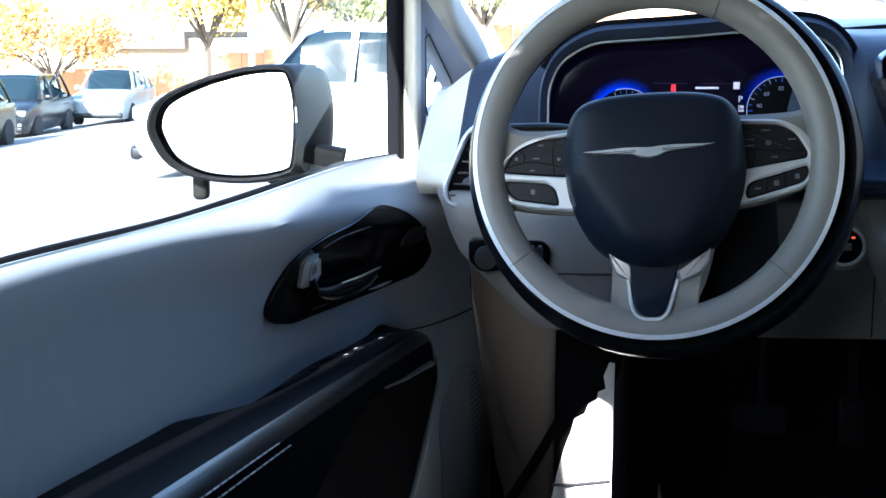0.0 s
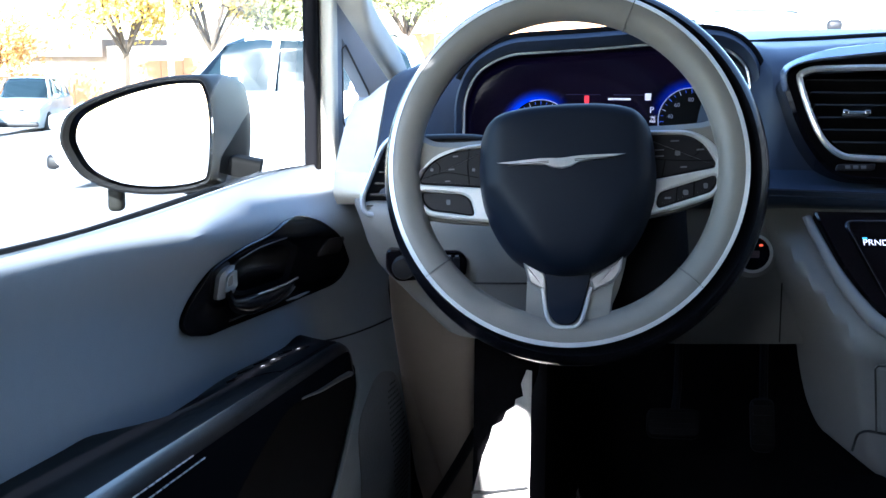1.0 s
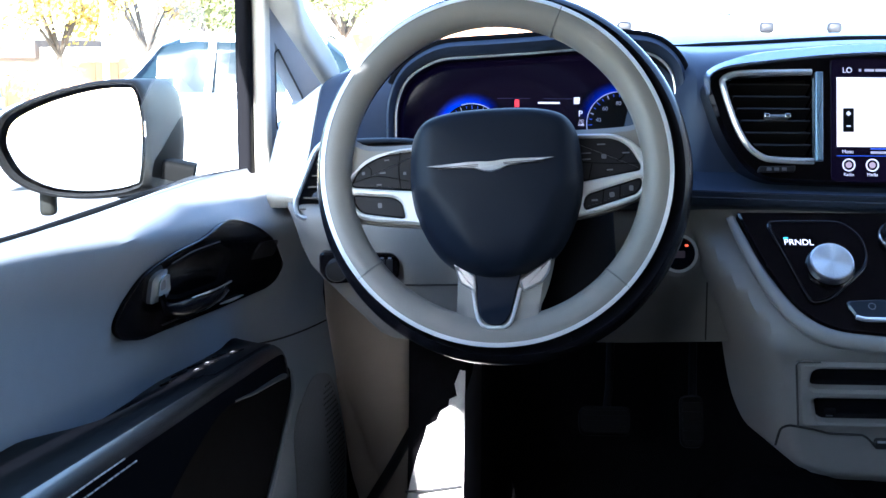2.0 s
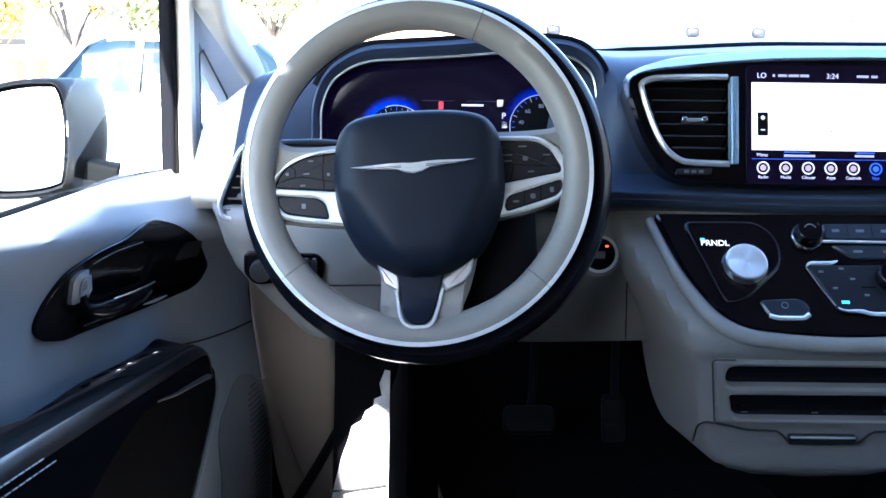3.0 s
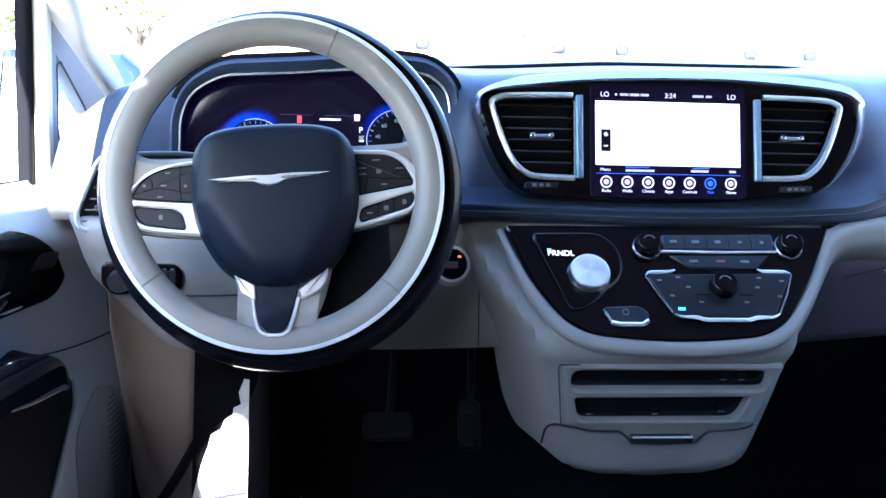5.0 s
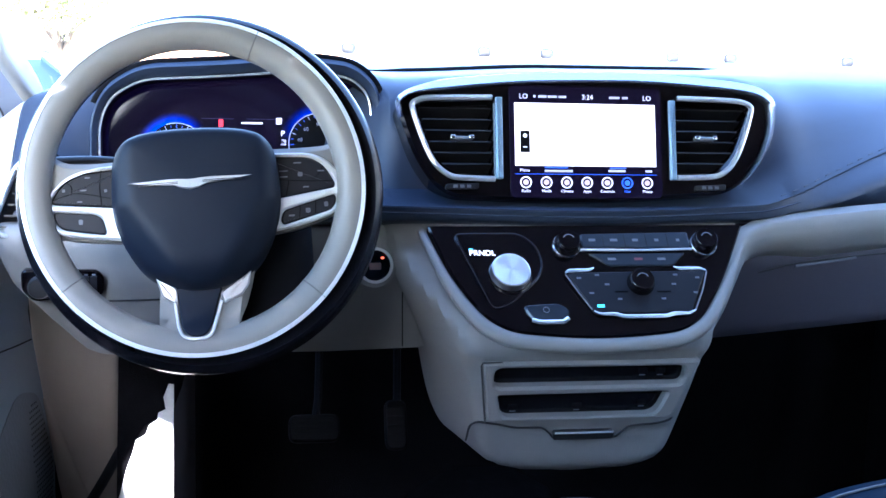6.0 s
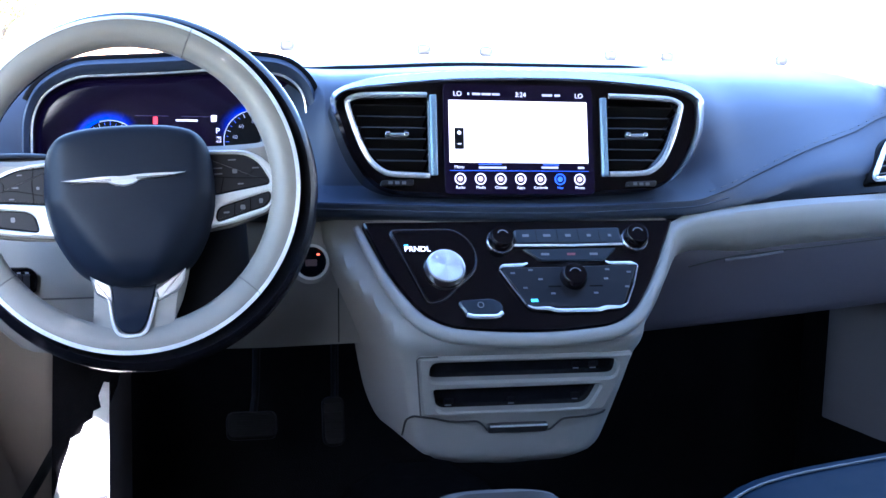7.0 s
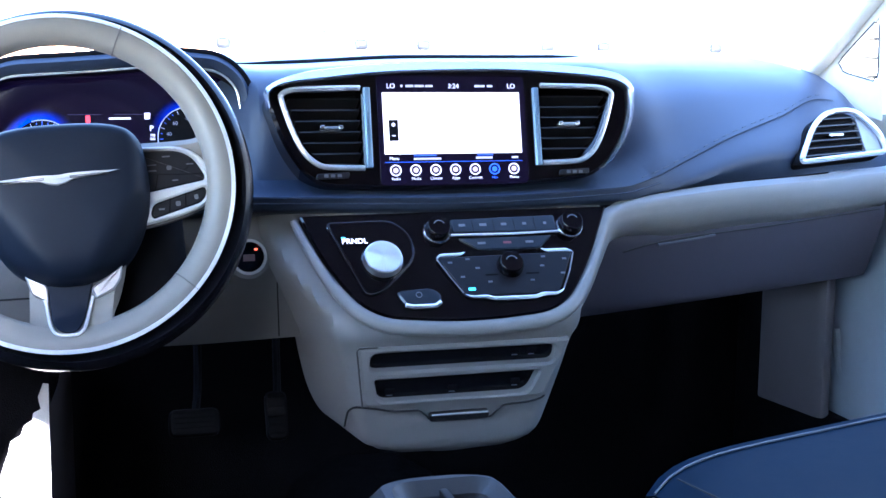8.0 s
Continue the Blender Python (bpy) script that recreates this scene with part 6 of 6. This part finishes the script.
def roof_sheet(bm, x0, x1, y0, y1):
    nx, ny = max(2, int((x1 - x0) / 0.05)), max(2, int((y1 - y0) / 0.2))
    grid = [[bm.verts.new(roof_point(x0 + (x1 - x0) * i / nx, y0 + (y1 - y0) * j / ny)) for j in range(ny + 1)] for i in range(nx + 1)]
    for i in range(nx):
        for j in range(ny):
            bm.faces.new((grid[i][j], grid[i + 1][j], grid[i + 1][j + 1], grid[i][j + 1]))


# the unseen roof has an added slot that lets sun onto the foot rest
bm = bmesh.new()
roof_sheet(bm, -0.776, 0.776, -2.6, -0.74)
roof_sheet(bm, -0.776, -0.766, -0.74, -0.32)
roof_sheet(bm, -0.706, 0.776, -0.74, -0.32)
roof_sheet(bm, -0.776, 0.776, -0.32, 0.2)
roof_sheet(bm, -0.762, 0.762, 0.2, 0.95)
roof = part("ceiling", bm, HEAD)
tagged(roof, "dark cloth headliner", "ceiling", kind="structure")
for s in (-1, 1):
    side = part("wall_side", loft([[Vector((s * 0.83, y, z)) for z in (0.36, 1.10)] for y in (-2.6, -0.3)]), DARK)
    tagged(side, "car body side behind the front doors", "body side", kind="structure")
    for y0, y1 in ((-0.38, -0.28), (-1.55, -1.42), (-2.6, -2.45)):
        post = part("trim_post", block(bmesh.new(), (s * 0.78 - 0.03, y0, 1.08), (s * 0.78 + 0.03, y1, 1.56), None, 0.01), PALE)
        tagged(post, "pale pillar trim between side windows", "pillar", kind="structure")
    # unseen rails, their widths set by where the sun may fall
    for mid, half, y0, y1 in ((0.763, 0.012, -2.6, 0.22), (0.752, 0.010, 0.222, 0.92)):
        rail = part("trim_rail", block(bmesh.new(), (s * mid - half, y0, 1.44), (s * mid + half, y1, 1.56), None, 0.006), PALE)
        tagged(rail, "pale roof rail trim", "rail", kind="structure")
    # unseen stepped blocks added to keep sun off the lower door
    for x0, x1, y1 in ((0.776, 0.812, 0.92), (0.813, 0.836, 0.40), (0.8365, 0.849, 0.33)):
        gutter = part("trim_sun_block", block(bmesh.new(), (min(s * x0, s * x1), -2.6, 1.44), (max(s * x0, s * x1), y1, 1.53), None, 0.004), DARK)
        tagged(gutter, "unseen dark block above the side windows that cuts the sun", "gutter", kind="structure")
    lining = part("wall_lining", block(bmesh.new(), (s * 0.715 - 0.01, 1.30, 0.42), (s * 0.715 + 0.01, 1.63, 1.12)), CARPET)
    tagged(lining, "black carpet lining beside the footwell", "lining", kind="structure")
    sk = part("wall_skin", loft([[Vector((s * 0.86, y, z)) for z in (0.3, 1.0, 1.06)] for y in (-0.3, 1.25, 1.75)]), DARK)
    tagged(sk, "outer skin of the front door", "body side", kind="structure")
# unseen rear glass, made this dark to hold back light from behind
TINT = glass("privacy_glass", (0.03, 0.033, 0.035))
for s in (-1, 1):
    for y0, y1 in ((-1.42, -0.38), (-2.45, -1.55)):
        tinted = part("window_rear_side", loft([[Vector((s * 0.80, y, z)) for z in (1.08, 1.47)] for y in (y0, y1)]), TINT, facing=(0, 0.2, 1.3))
        tagged(tinted, "dark tinted rear side window", "window", kind="structure")
tinted = part("window_back", loft([[Vector((x, -2.62, z)) for z in (1.10, 1.70)] for x in (-0.83, 0.83)]), TINT, facing=(0, 0.2, 1.3))
tagged(tinted, "dark tinted rear window", "window", kind="structure")
back = part("wall_back", block(bmesh.new(), (-0.83, -2.66, 0.36), (0.83, -2.6, 1.12)), DARK)
tagged(back, "rear wall of the cabin", "wall", kind="structure")
shield = part("window_windscreen", loft([curve([(x, y - 0.10 * (x / 0.7) ** 2, z) for x in (-0.72, -0.5, -0.25, 0, 0.25, 0.5, 0.72)], 20) for y, z in ((1.80, 1.28), (1.38, 1.46), (0.93, 1.62))]), CLEAR, facing=(0, 0.2, 1.3))
tagged(shield, "clear windscreen above the dashboard", "windscreen", kind="structure")
shield.visible_shadow = False
cowl = part("trim_cowl", loft([[Vector((-0.72, 1.62, 1.20)), Vector((-0.3, 1.80, 1.262)), Vector((0.3, 1.80, 1.272)), Vector((0.72, 1.62, 1.262))], [Vector((-0.78, 1.9, 1.10)), Vector((-0.3, 2.05, 1.12)), Vector((0.3, 2.05, 1.12)), Vector((0.78, 1.9, 1.12))]]), DARK)
tagged(cowl, "dark cowl below the windscreen", "cowl", kind="structure")
bonnet = part("wall_bonnet", loft([[Vector((x, y, z - 0.10 * (x / 0.8) ** 2)) for x in (-0.80, -0.4, 0, 0.4, 0.80)] for y, z in ((1.9, 1.12), (2.3, 1.04), (2.7, 0.92), (2.85, 0.7))]), mat("car_paint_silver", (0.6, 0.6, 0.62), 0.25, 0.3, coat=0.8, size=8))
tagged(bonnet, "silver bonnet of the car", "bonnet", kind="structure")
WIPER = mat("faded_wiper_rubber", (0.05, 0.05, 0.055), 0.7)
wiper = thing("windscreen_wiper", "dark wiper arm resting on the windscreen", "wiper", (0.45, 1.74, 1.29))
part("arm", sweep(curve([(0.425, 1.72, 1.279), (0.50, 1.72, 1.284), (0.56, 1.72, 1.285), (0.63, 1.715, 1.281)], 20), oval(0.0014, 0.0016, 8)), WIPER, wiper)
part("blade", sweep(curve([(0.585, 1.718, 1.2895), (0.64, 1.712, 1.284), (0.70, 1.70, 1.279)], 20), oval(0.0010, 0.0012, 6)), WIPER, wiper)

edge = part("trim_seal", sweep(curve([(0.640, 1.50, 1.285), (0.662, 1.50, 1.305), (0.686, 1.50, 1.329), (0.7068, 1.50, 1.3505)], 24), oval(0.0016, 0.0016, 8), False, Vector((0, 0, 1)), [0.3 + 0.7 * math.sin(math.pi * i / 23) for i in range(24)]), mat("worn_seal", (0.03, 0.03, 0.035), 0.7))
tagged(edge, "black windscreen edge seal", "seal", kind="structure")

# ---- outside: car park ----
ASPHALT = mat("worn_asphalt", (0.22, 0.21, 0.20), 0.9, size=3, vary=0.25, bump=0.3)


def land(x, y):
    return -0.100 * max(0.0, -x - 1.5) * min(1.0, max(0.0, -x - 1.5) / 5) if x > -32 else -0.100 * 30.5


gx = sorted({-900, -400, -150, -80, -50, *range(-40, 61, 4), 90, 160, 400, 900})
gy = sorted({-900, -400, -150, -60, *range(-30, 91, 6), 130, 250, 500, 900})
ground = part("ground", loft([[Vector((x, y, land(x, y))) for y in gy] for x in gx]), ASPHALT)
tagged(ground, "sunlit worn asphalt car park", "ground", kind="structure")


def lines(x, y, n):
    for i in range(n):
        bm = bmesh.new()
        px = x + i * 2.8
        rows_ = [[Vector((px + dx, y + dy, land(px + dx, y + dy) + 0.006)) for dx in (-0.06, 0.06)] for dy in (-2.5, 0, 2.5)]
        ob = part("road_marking", loft(rows_), mat("line_paint", (0.7, 0.68, 0.6), 0.7))
        tagged(ob, "faded white parking line", "road marking", kind="structure")


lines(-28, 33.5, 9)


def vehicle(label, at, yaw, paint, length=4.7, width=1.88, height=1.72, pale=False, brow=0.05, drop=0.0):
    """A parked car: body shell from outline sections, glass, wheels, lamps, grille; its nose points along local +y before yaw."""
    car = thing("parked_car", label, "car", (0, 0, 0), "cars in the car park")
    L, W, H = length / 2, width / 2, height
    body = bmesh.new()
    # y, half width, bottom, shoulder height, top height
    secs = ((L, 0.80, 0.30, 0.62, 0.72), (L - 0.08, 0.90, 0.24, 0.78, 0.86), (L - 0.35, 0.97, 0.22, 0.92, 0.98), (L - 1.25, 1.0, 0.22, 1.0, 1.08), (L - 1.45, 1.0, 0.22, 1.02, 1.12), (-L + 0.5, 1.0, 0.22, 1.04, 1.13), (-L + 0.12, 0.95, 0.26, 1.0, 1.08), (-L, 0.85, 0.35, 0.9, 0.98))
    rws = []
    for y, w, lo, sh, tp in secs:
        w *= W
        rws.append(curve([(-w * 0.92, y, lo), (-w, y, (lo + sh) / 2), (-w * 0.98, y, sh), (-w * 0.82, y, tp), (0, y, tp + 0.03), (w * 0.82, y, tp), (w * 0.98, y, sh), (w, y, (lo + sh) / 2), (w * 0.92, y, lo)], 30))
    part("body", loft(rws, False, True), paint, car)
    # pale cars have the sky's reflection painted into their glass
    gl = mat("car_window_sky_pale", (0.45, 0.5, 0.52), 0.1, vary=0.0, stain=0.05, coat=0.3) if pale else mat("car_window", (0.012, 0.022, 0.028), 0.08, vary=0.0, stain=0.05, spec=0.22)
    cab = ((L - 1.35, 0.80, 1.10, 1.12), (L - 1.9, 0.76, 1.10, H - 0.12), (L - 2.15, 0.74, 1.1, H - 0.03), (0.0, 0.74, 1.1, H), (-L + 0.9, 0.73, 1.1, H - 0.04), (-L + 0.35, 0.76, 1.1, 1.2))
    rws = []
    for y, w, lo, tp in cab:
        w *= W
        rws.append(curve([(-w * 1.12, y, lo), (-w * 1.02, y, lo + (tp - lo) * 0.5), (-w * 0.9, y, tp - 0.03), (-w * 0.6, y, tp), (0, y, tp + 0.01), (w * 0.6, y, tp), (w * 0.9, y, tp - 0.03), (w * 1.02, y, lo + (tp - lo) * 0.5), (w * 1.12, y, lo)], 24))
    part("window", loft(rws, False, True), gl, car, "car glass, some with sky reflection painted in")
    rws = []
    for y, w, lo, tp in cab[2:5]:
        w *= W
        k = 0.93 + 0.36 * (brow - 0.05)
        rws.append(curve([(-w * k, y, tp - brow), (-w * 0.88, y, tp + 0.005), (-w * 0.5, y, tp + 0.022), (0, y, tp + 0.03), (w * 0.5, y, tp + 0.022), (w * 0.88, y, tp + 0.005), (w * k, y, tp - brow)], 20))
    part("roof", loft(rws), paint, car)
    for s in (-1, 1):
        for y0, y1 in ((L - 1.42, L - 2.0), (-0.15, -0.2), (-L + 1.3, -L + 1.15), (-L + 0.45, -L + 0.75)):
            part("pillar", sweep([Vector((s * W * 0.90, y0, 1.08)), Vector((s * W * 0.83, (y0 + y1) / 2, 1.36)), Vector((s * W * 0.70, y1, H - 0.03))], oval(0.045, 0.03, 8)), paint, car)
        mz = 0.36 if pale else 0.0
        part("door_mirror", block(bmesh.new(), (s * (W + 0.08) - 0.11, L - 1.75, 1.08 + mz), (s * (W + 0.08) + 0.11, L - 1.62, 1.24 + mz), None, 0.06), mat("grey_mirror_shell", (0.012, 0.012, 0.014), 0.5) if pale else paint, car)
        part("headlight", block(bmesh.new(), (s * W * 0.66 - 0.24, L - 0.30, 0.70), (s * W * 0.66 + 0.22, L - 0.03, 0.86), None, 0.04), mat("lamp_glass", (0.75, 0.78, 0.8), 0.1, 0.4), car, "clear headlight")
        part("fog_light", block(bmesh.new(), (s * W * 0.72 - 0.1, L - 0.1, 0.42), (s * W * 0.72 + 0.1, L + 0.01, 0.52), None, 0.02), MARK, car)
        for y in (L - 0.95, -L + 0.95):
            wm = Matrix.Translation((s * (W - 0.1), y, 0.35)) @ Matrix.Rotation(radians(90 * s), 4, "Y")
            wh = part("wheel", lathe([(0.24, -0.12), (0.34, -0.11), (0.355, -0.06), (0.355, 0.08), (0.335, 0.115), (0.24, 0.12)], wm, 28), mat("tyre", (0.02, 0.02, 0.02), 0.8), car, "black tyre with alloy rim")
            part("rim", lathe([(0.24, 0.05), (0.235, 0.118), (0.2, 0.10), (0.06, 0.115), (0.01, 0.118)], wm, 20), SATIN, wh)
    if pale:
        part("wiper_cowl", block(bmesh.new(), (-W * 0.34, L - 1.66, 1.33), (W * 0.34, L - 1.50, 1.40), None, 0.01), DARK, car)
    part("grille", block(bmesh.new(), (-W * 0.45, L - 0.12, 0.50), (W * 0.45, L - 0.005, 0.80), None, 0.03), MATTE, car, "dark grille")
    part("bumper", block(bmesh.new(), (-W * 0.86, L - 0.2, 0.26), (W * 0.86, L + 0.04, 0.42), None, 0.05), DARK, car)
    part("badge_plate", block(bmesh.new(), (-0.09, L - 0.02, 0.62), (0.09, L + 0.012, 0.70), None, 0.02), CHROME, car)
    x, y = at
    car.matrix_world = Matrix.Translation((x, y, land(x, y) - drop)) @ Matrix.Rotation(radians(yaw), 4, "Z")
    return car


PAINT_W = mat("white_car_paint", (0.75, 0.77, 0.78), 0.2, coat=0.8, size=5, vary=0.03)
PAINT_S = mat("silver_car_paint", (0.30, 0.34, 0.35), 0.3, 0.3, coat=0.3, size=5, vary=0.03)
PAINT_K = mat("black_car_paint", (0.012, 0.015, 0.018), 0.25, coat=0.15, size=5, vary=0.05)
PAINT_D = mat("dark_green_car_paint", (0.04, 0.045, 0.02), 0.25, coat=0.2, size=5, vary=0.05)
vehicle("silver sports utility vehicle parked nose out on asphalt", (-17.9, 38.5), 190, PAINT_S)
vehicle("black sports utility vehicle parked nose out on asphalt", (-18.6, 33.5), 190, PAINT_K, 4.9, 1.95, 1.78)
vehicle("dark sports utility vehicle parked on asphalt", (-16.6, 26.2), 190, PAINT_D, 4.9, 1.95, 1.8)
vehicle("white car parked beside the van", (-3.75, 13.4), 93, PAINT_W, 4.6, 1.85, 1.74, False, 0.10, 0.28)
for i, x in enumerate((1.3, 4.35, 7.4)):
    vehicle("white car parked in a row ahead of the van", (x + 1.0, 18.5 + 0.2 * i), 183, PAINT_W, 4.8, 1.9, 1.75, True)

WALLM = mat("orange_brown_fence", (0.55, 0.29, 0.14), 0.8, size=2, vary=0.3)
fence = thing("fence", "long orange-brown boarded fence behind the parked cars", "fence", (-30, 55, -3))
for i in range(46):
    x = -46 + i * 1.1
    y = 58 - 0.10 * (x + 46) * 0.4
    part("board", block(bmesh.new(), (x, y, land(x, y) - 0.5), (x + 1.06, y + 0.12, land(x, y) + 2.2 + 0.05 * ((i * 7) % 3)), None), WALLM, fence)
house = thing("low_building", "low pale building with a brown flat roof edge", "building", (-30, 70, -3))
part("wall", block(bmesh.new(), (-38, 68, -4), (-16, 80, 1.0)), mat("pale_stucco", (0.65, 0.52, 0.38), 0.9, size=2, vary=0.2), house)
part("roof", block(bmesh.new(), (-32.5, 67.4, 0.4), (-26.5, 80.5, 1.4)), mat("brown_roof", (0.12, 0.09, 0.07), 0.8, size=2), house)
pole = thing("lamp_post", "tall white lamp post in the car park", "lamp post", (-9.8, 28.3, -0.7))
part("post", sweep([Vector((-9.75, 28.3, land(-9.75, 28.3))), Vector((-9.8, 28.3, 9.0))], oval(0.075, 0.075, 12), False, Vector((0, 1, 0))), mat("white_post_paint", (0.8, 0.78, 0.72), 0.5, size=3), pole)
part("base", block(bmesh.new(), (-10.0, 28.05, land(-9.75, 28.3)), (-9.5, 28.55, land(-9.75, 28.3) + 0.5), None, 0.05), mat("concrete", (0.45, 0.43, 0.4), 0.9, size=4), pole)
BARK = mat("bark", (0.13, 0.10, 0.07), 0.9, size=5, vary=0.4)
LEAF = {}
for name, col in (("yellow", (0.75, 0.55, 0.12)), ("green", (0.30, 0.32, 0.12)), ("orange", (0.65, 0.38, 0.12))):
    LEAF[name] = mat("leaf_" + name, col, 0.6, size=2, vary=0.4)


def tree(label, x, y, h, spread, colour, seed, count=2600):
    rnd = random.Random(seed)
    z0 = land(x, y)
    t = thing("tree", label, "tree", (x, y, z0), "trees behind the car park")
    bm = bmesh.new()
    tips = []

    def limb(a, b, ra, rb):
        side = (b - a).normalized().orthogonal().normalized()
        up = (b - a).normalized().cross(side)
        r0 = [bm.verts.new(a + (side * math.cos(k) + up * math.sin(k)) * ra) for k in (0, 1.05, 2.1, 3.14, 4.19, 5.24)]
        r1 = [bm.verts.new(b + (side * math.cos(k) + up * math.sin(k)) * rb) for k in (0, 1.05, 2.1, 3.14, 4.19, 5.24)]
        for k in range(6):
            bm.faces.new((r0[k], r0[(k + 1) % 6], r1[(k + 1) % 6], r1[k]))

    base, fork = Vector((x, y, z0)), Vector((x + 0.1, y, z0 + h * 0.32))
    limb(base, fork, h * 0.028, h * 0.02)
    for i in range(9):
        a = 2 * math.pi * i / 9 + rnd.random()
        mid = fork + Vector((math.cos(a) * spread * 0.4, math.sin(a) * spread * 0.4, h * (0.15 + 0.25 * rnd.random())))
        limb(fork, mid, h * 0.013, h * 0.008)
        for j in range(4):
            b = a + rnd.uniform(-0.9, 0.9)
            end = mid + Vector((math.cos(b) * spread * rnd.uniform(0.2, 0.65), math.sin(b) * spread * rnd.uniform(0.2, 0.65), h * rnd.uniform(0.05, 0.32)))
            limb(mid, end, h * 0.007, h * 0.002)
            tips += [end, mid.lerp(end, 0.6)]
    part("trunk", bm, BARK, t)
    bm = bmesh.new()
    for i in range(int(count * 1.8)):
        c = rnd.choice(tips) + Vector([rnd.gauss(0, spread * 0.13) for _ in range(3)])
        n = Vector([rnd.gauss(0, 1) for _ in range(3)]).normalized()
        s = n.orthogonal().normalized() * rnd.uniform(0.06, 0.17)
        u = n.cross(s).normalized() * rnd.uniform(0.06, 0.17)
        bm.faces.new([bm.verts.new(c + d) for d in (s, u * 0.6 + s * 0.2, -s, -u * 0.6)])
    tagged(part("crown", bm, LEAF[colour], t, "loose autumn leaves"), kind="stuff")


tree("yellow autumn tree behind the parked cars", -18.5, 49.0, 7.5, 3.2, "yellow", 1, 4200)
tree("yellow autumn tree behind the parked cars", -15.2, 50.0, 7.0, 2.6, "yellow", 2, 3400)
tree("pale green autumn tree beside the lamp post", -12.5, 52.0, 6.0, 2.8, "green", 3, 2600)
tree("orange autumn tree beside the fence", -27.0, 52.0, 5.5, 3.2, "orange", 4, 2600)
tree("yellow autumn tree beside the fence", -31.5, 53.0, 6.0, 3.5, "yellow", 5, 2600)
tree("pale green autumn tree behind the fence", -7.5, 54.0, 6.5, 3.0, "green", 6, 2600)

# ---- outside: white boarded wall beside the passenger side ----
boards = thing("boarded_wall", "white wall of wide overlapping boards beside the van", "wall", (6.5, 6.6, 0))
for i in range(20):
    z = 0.12 * i
    part("board", block(bmesh.new(), (4.35, 6.55 - 0.012, z), (9.5, 6.60 + 0.02, z + 0.098), None, 0.01), mat("white_board_paint", (0.72, 0.70, 0.64), 0.6, size=4) if i == 0 else bpy.data.materials["white_board_paint"], boards)
# dark backing puts shade into the gaps between the boards
part("backing", block(bmesh.new(), (4.36, 6.61, 0), (9.49, 6.7, 2.4)), mat("board_shadow", (0.18, 0.17, 0.15), 0.8, size=4), boards)
# added out of view to hide the sky on the passenger side
part("light_block_wall", block(bmesh.new(), (4.40, -14.0, 0.0), (4.55, 6.50, 3.2)), mat("unseen_board", (0.52, 0.50, 0.46), 0.8, size=3, vary=0.25), boards, "unseen side wall added to cut light from the right")
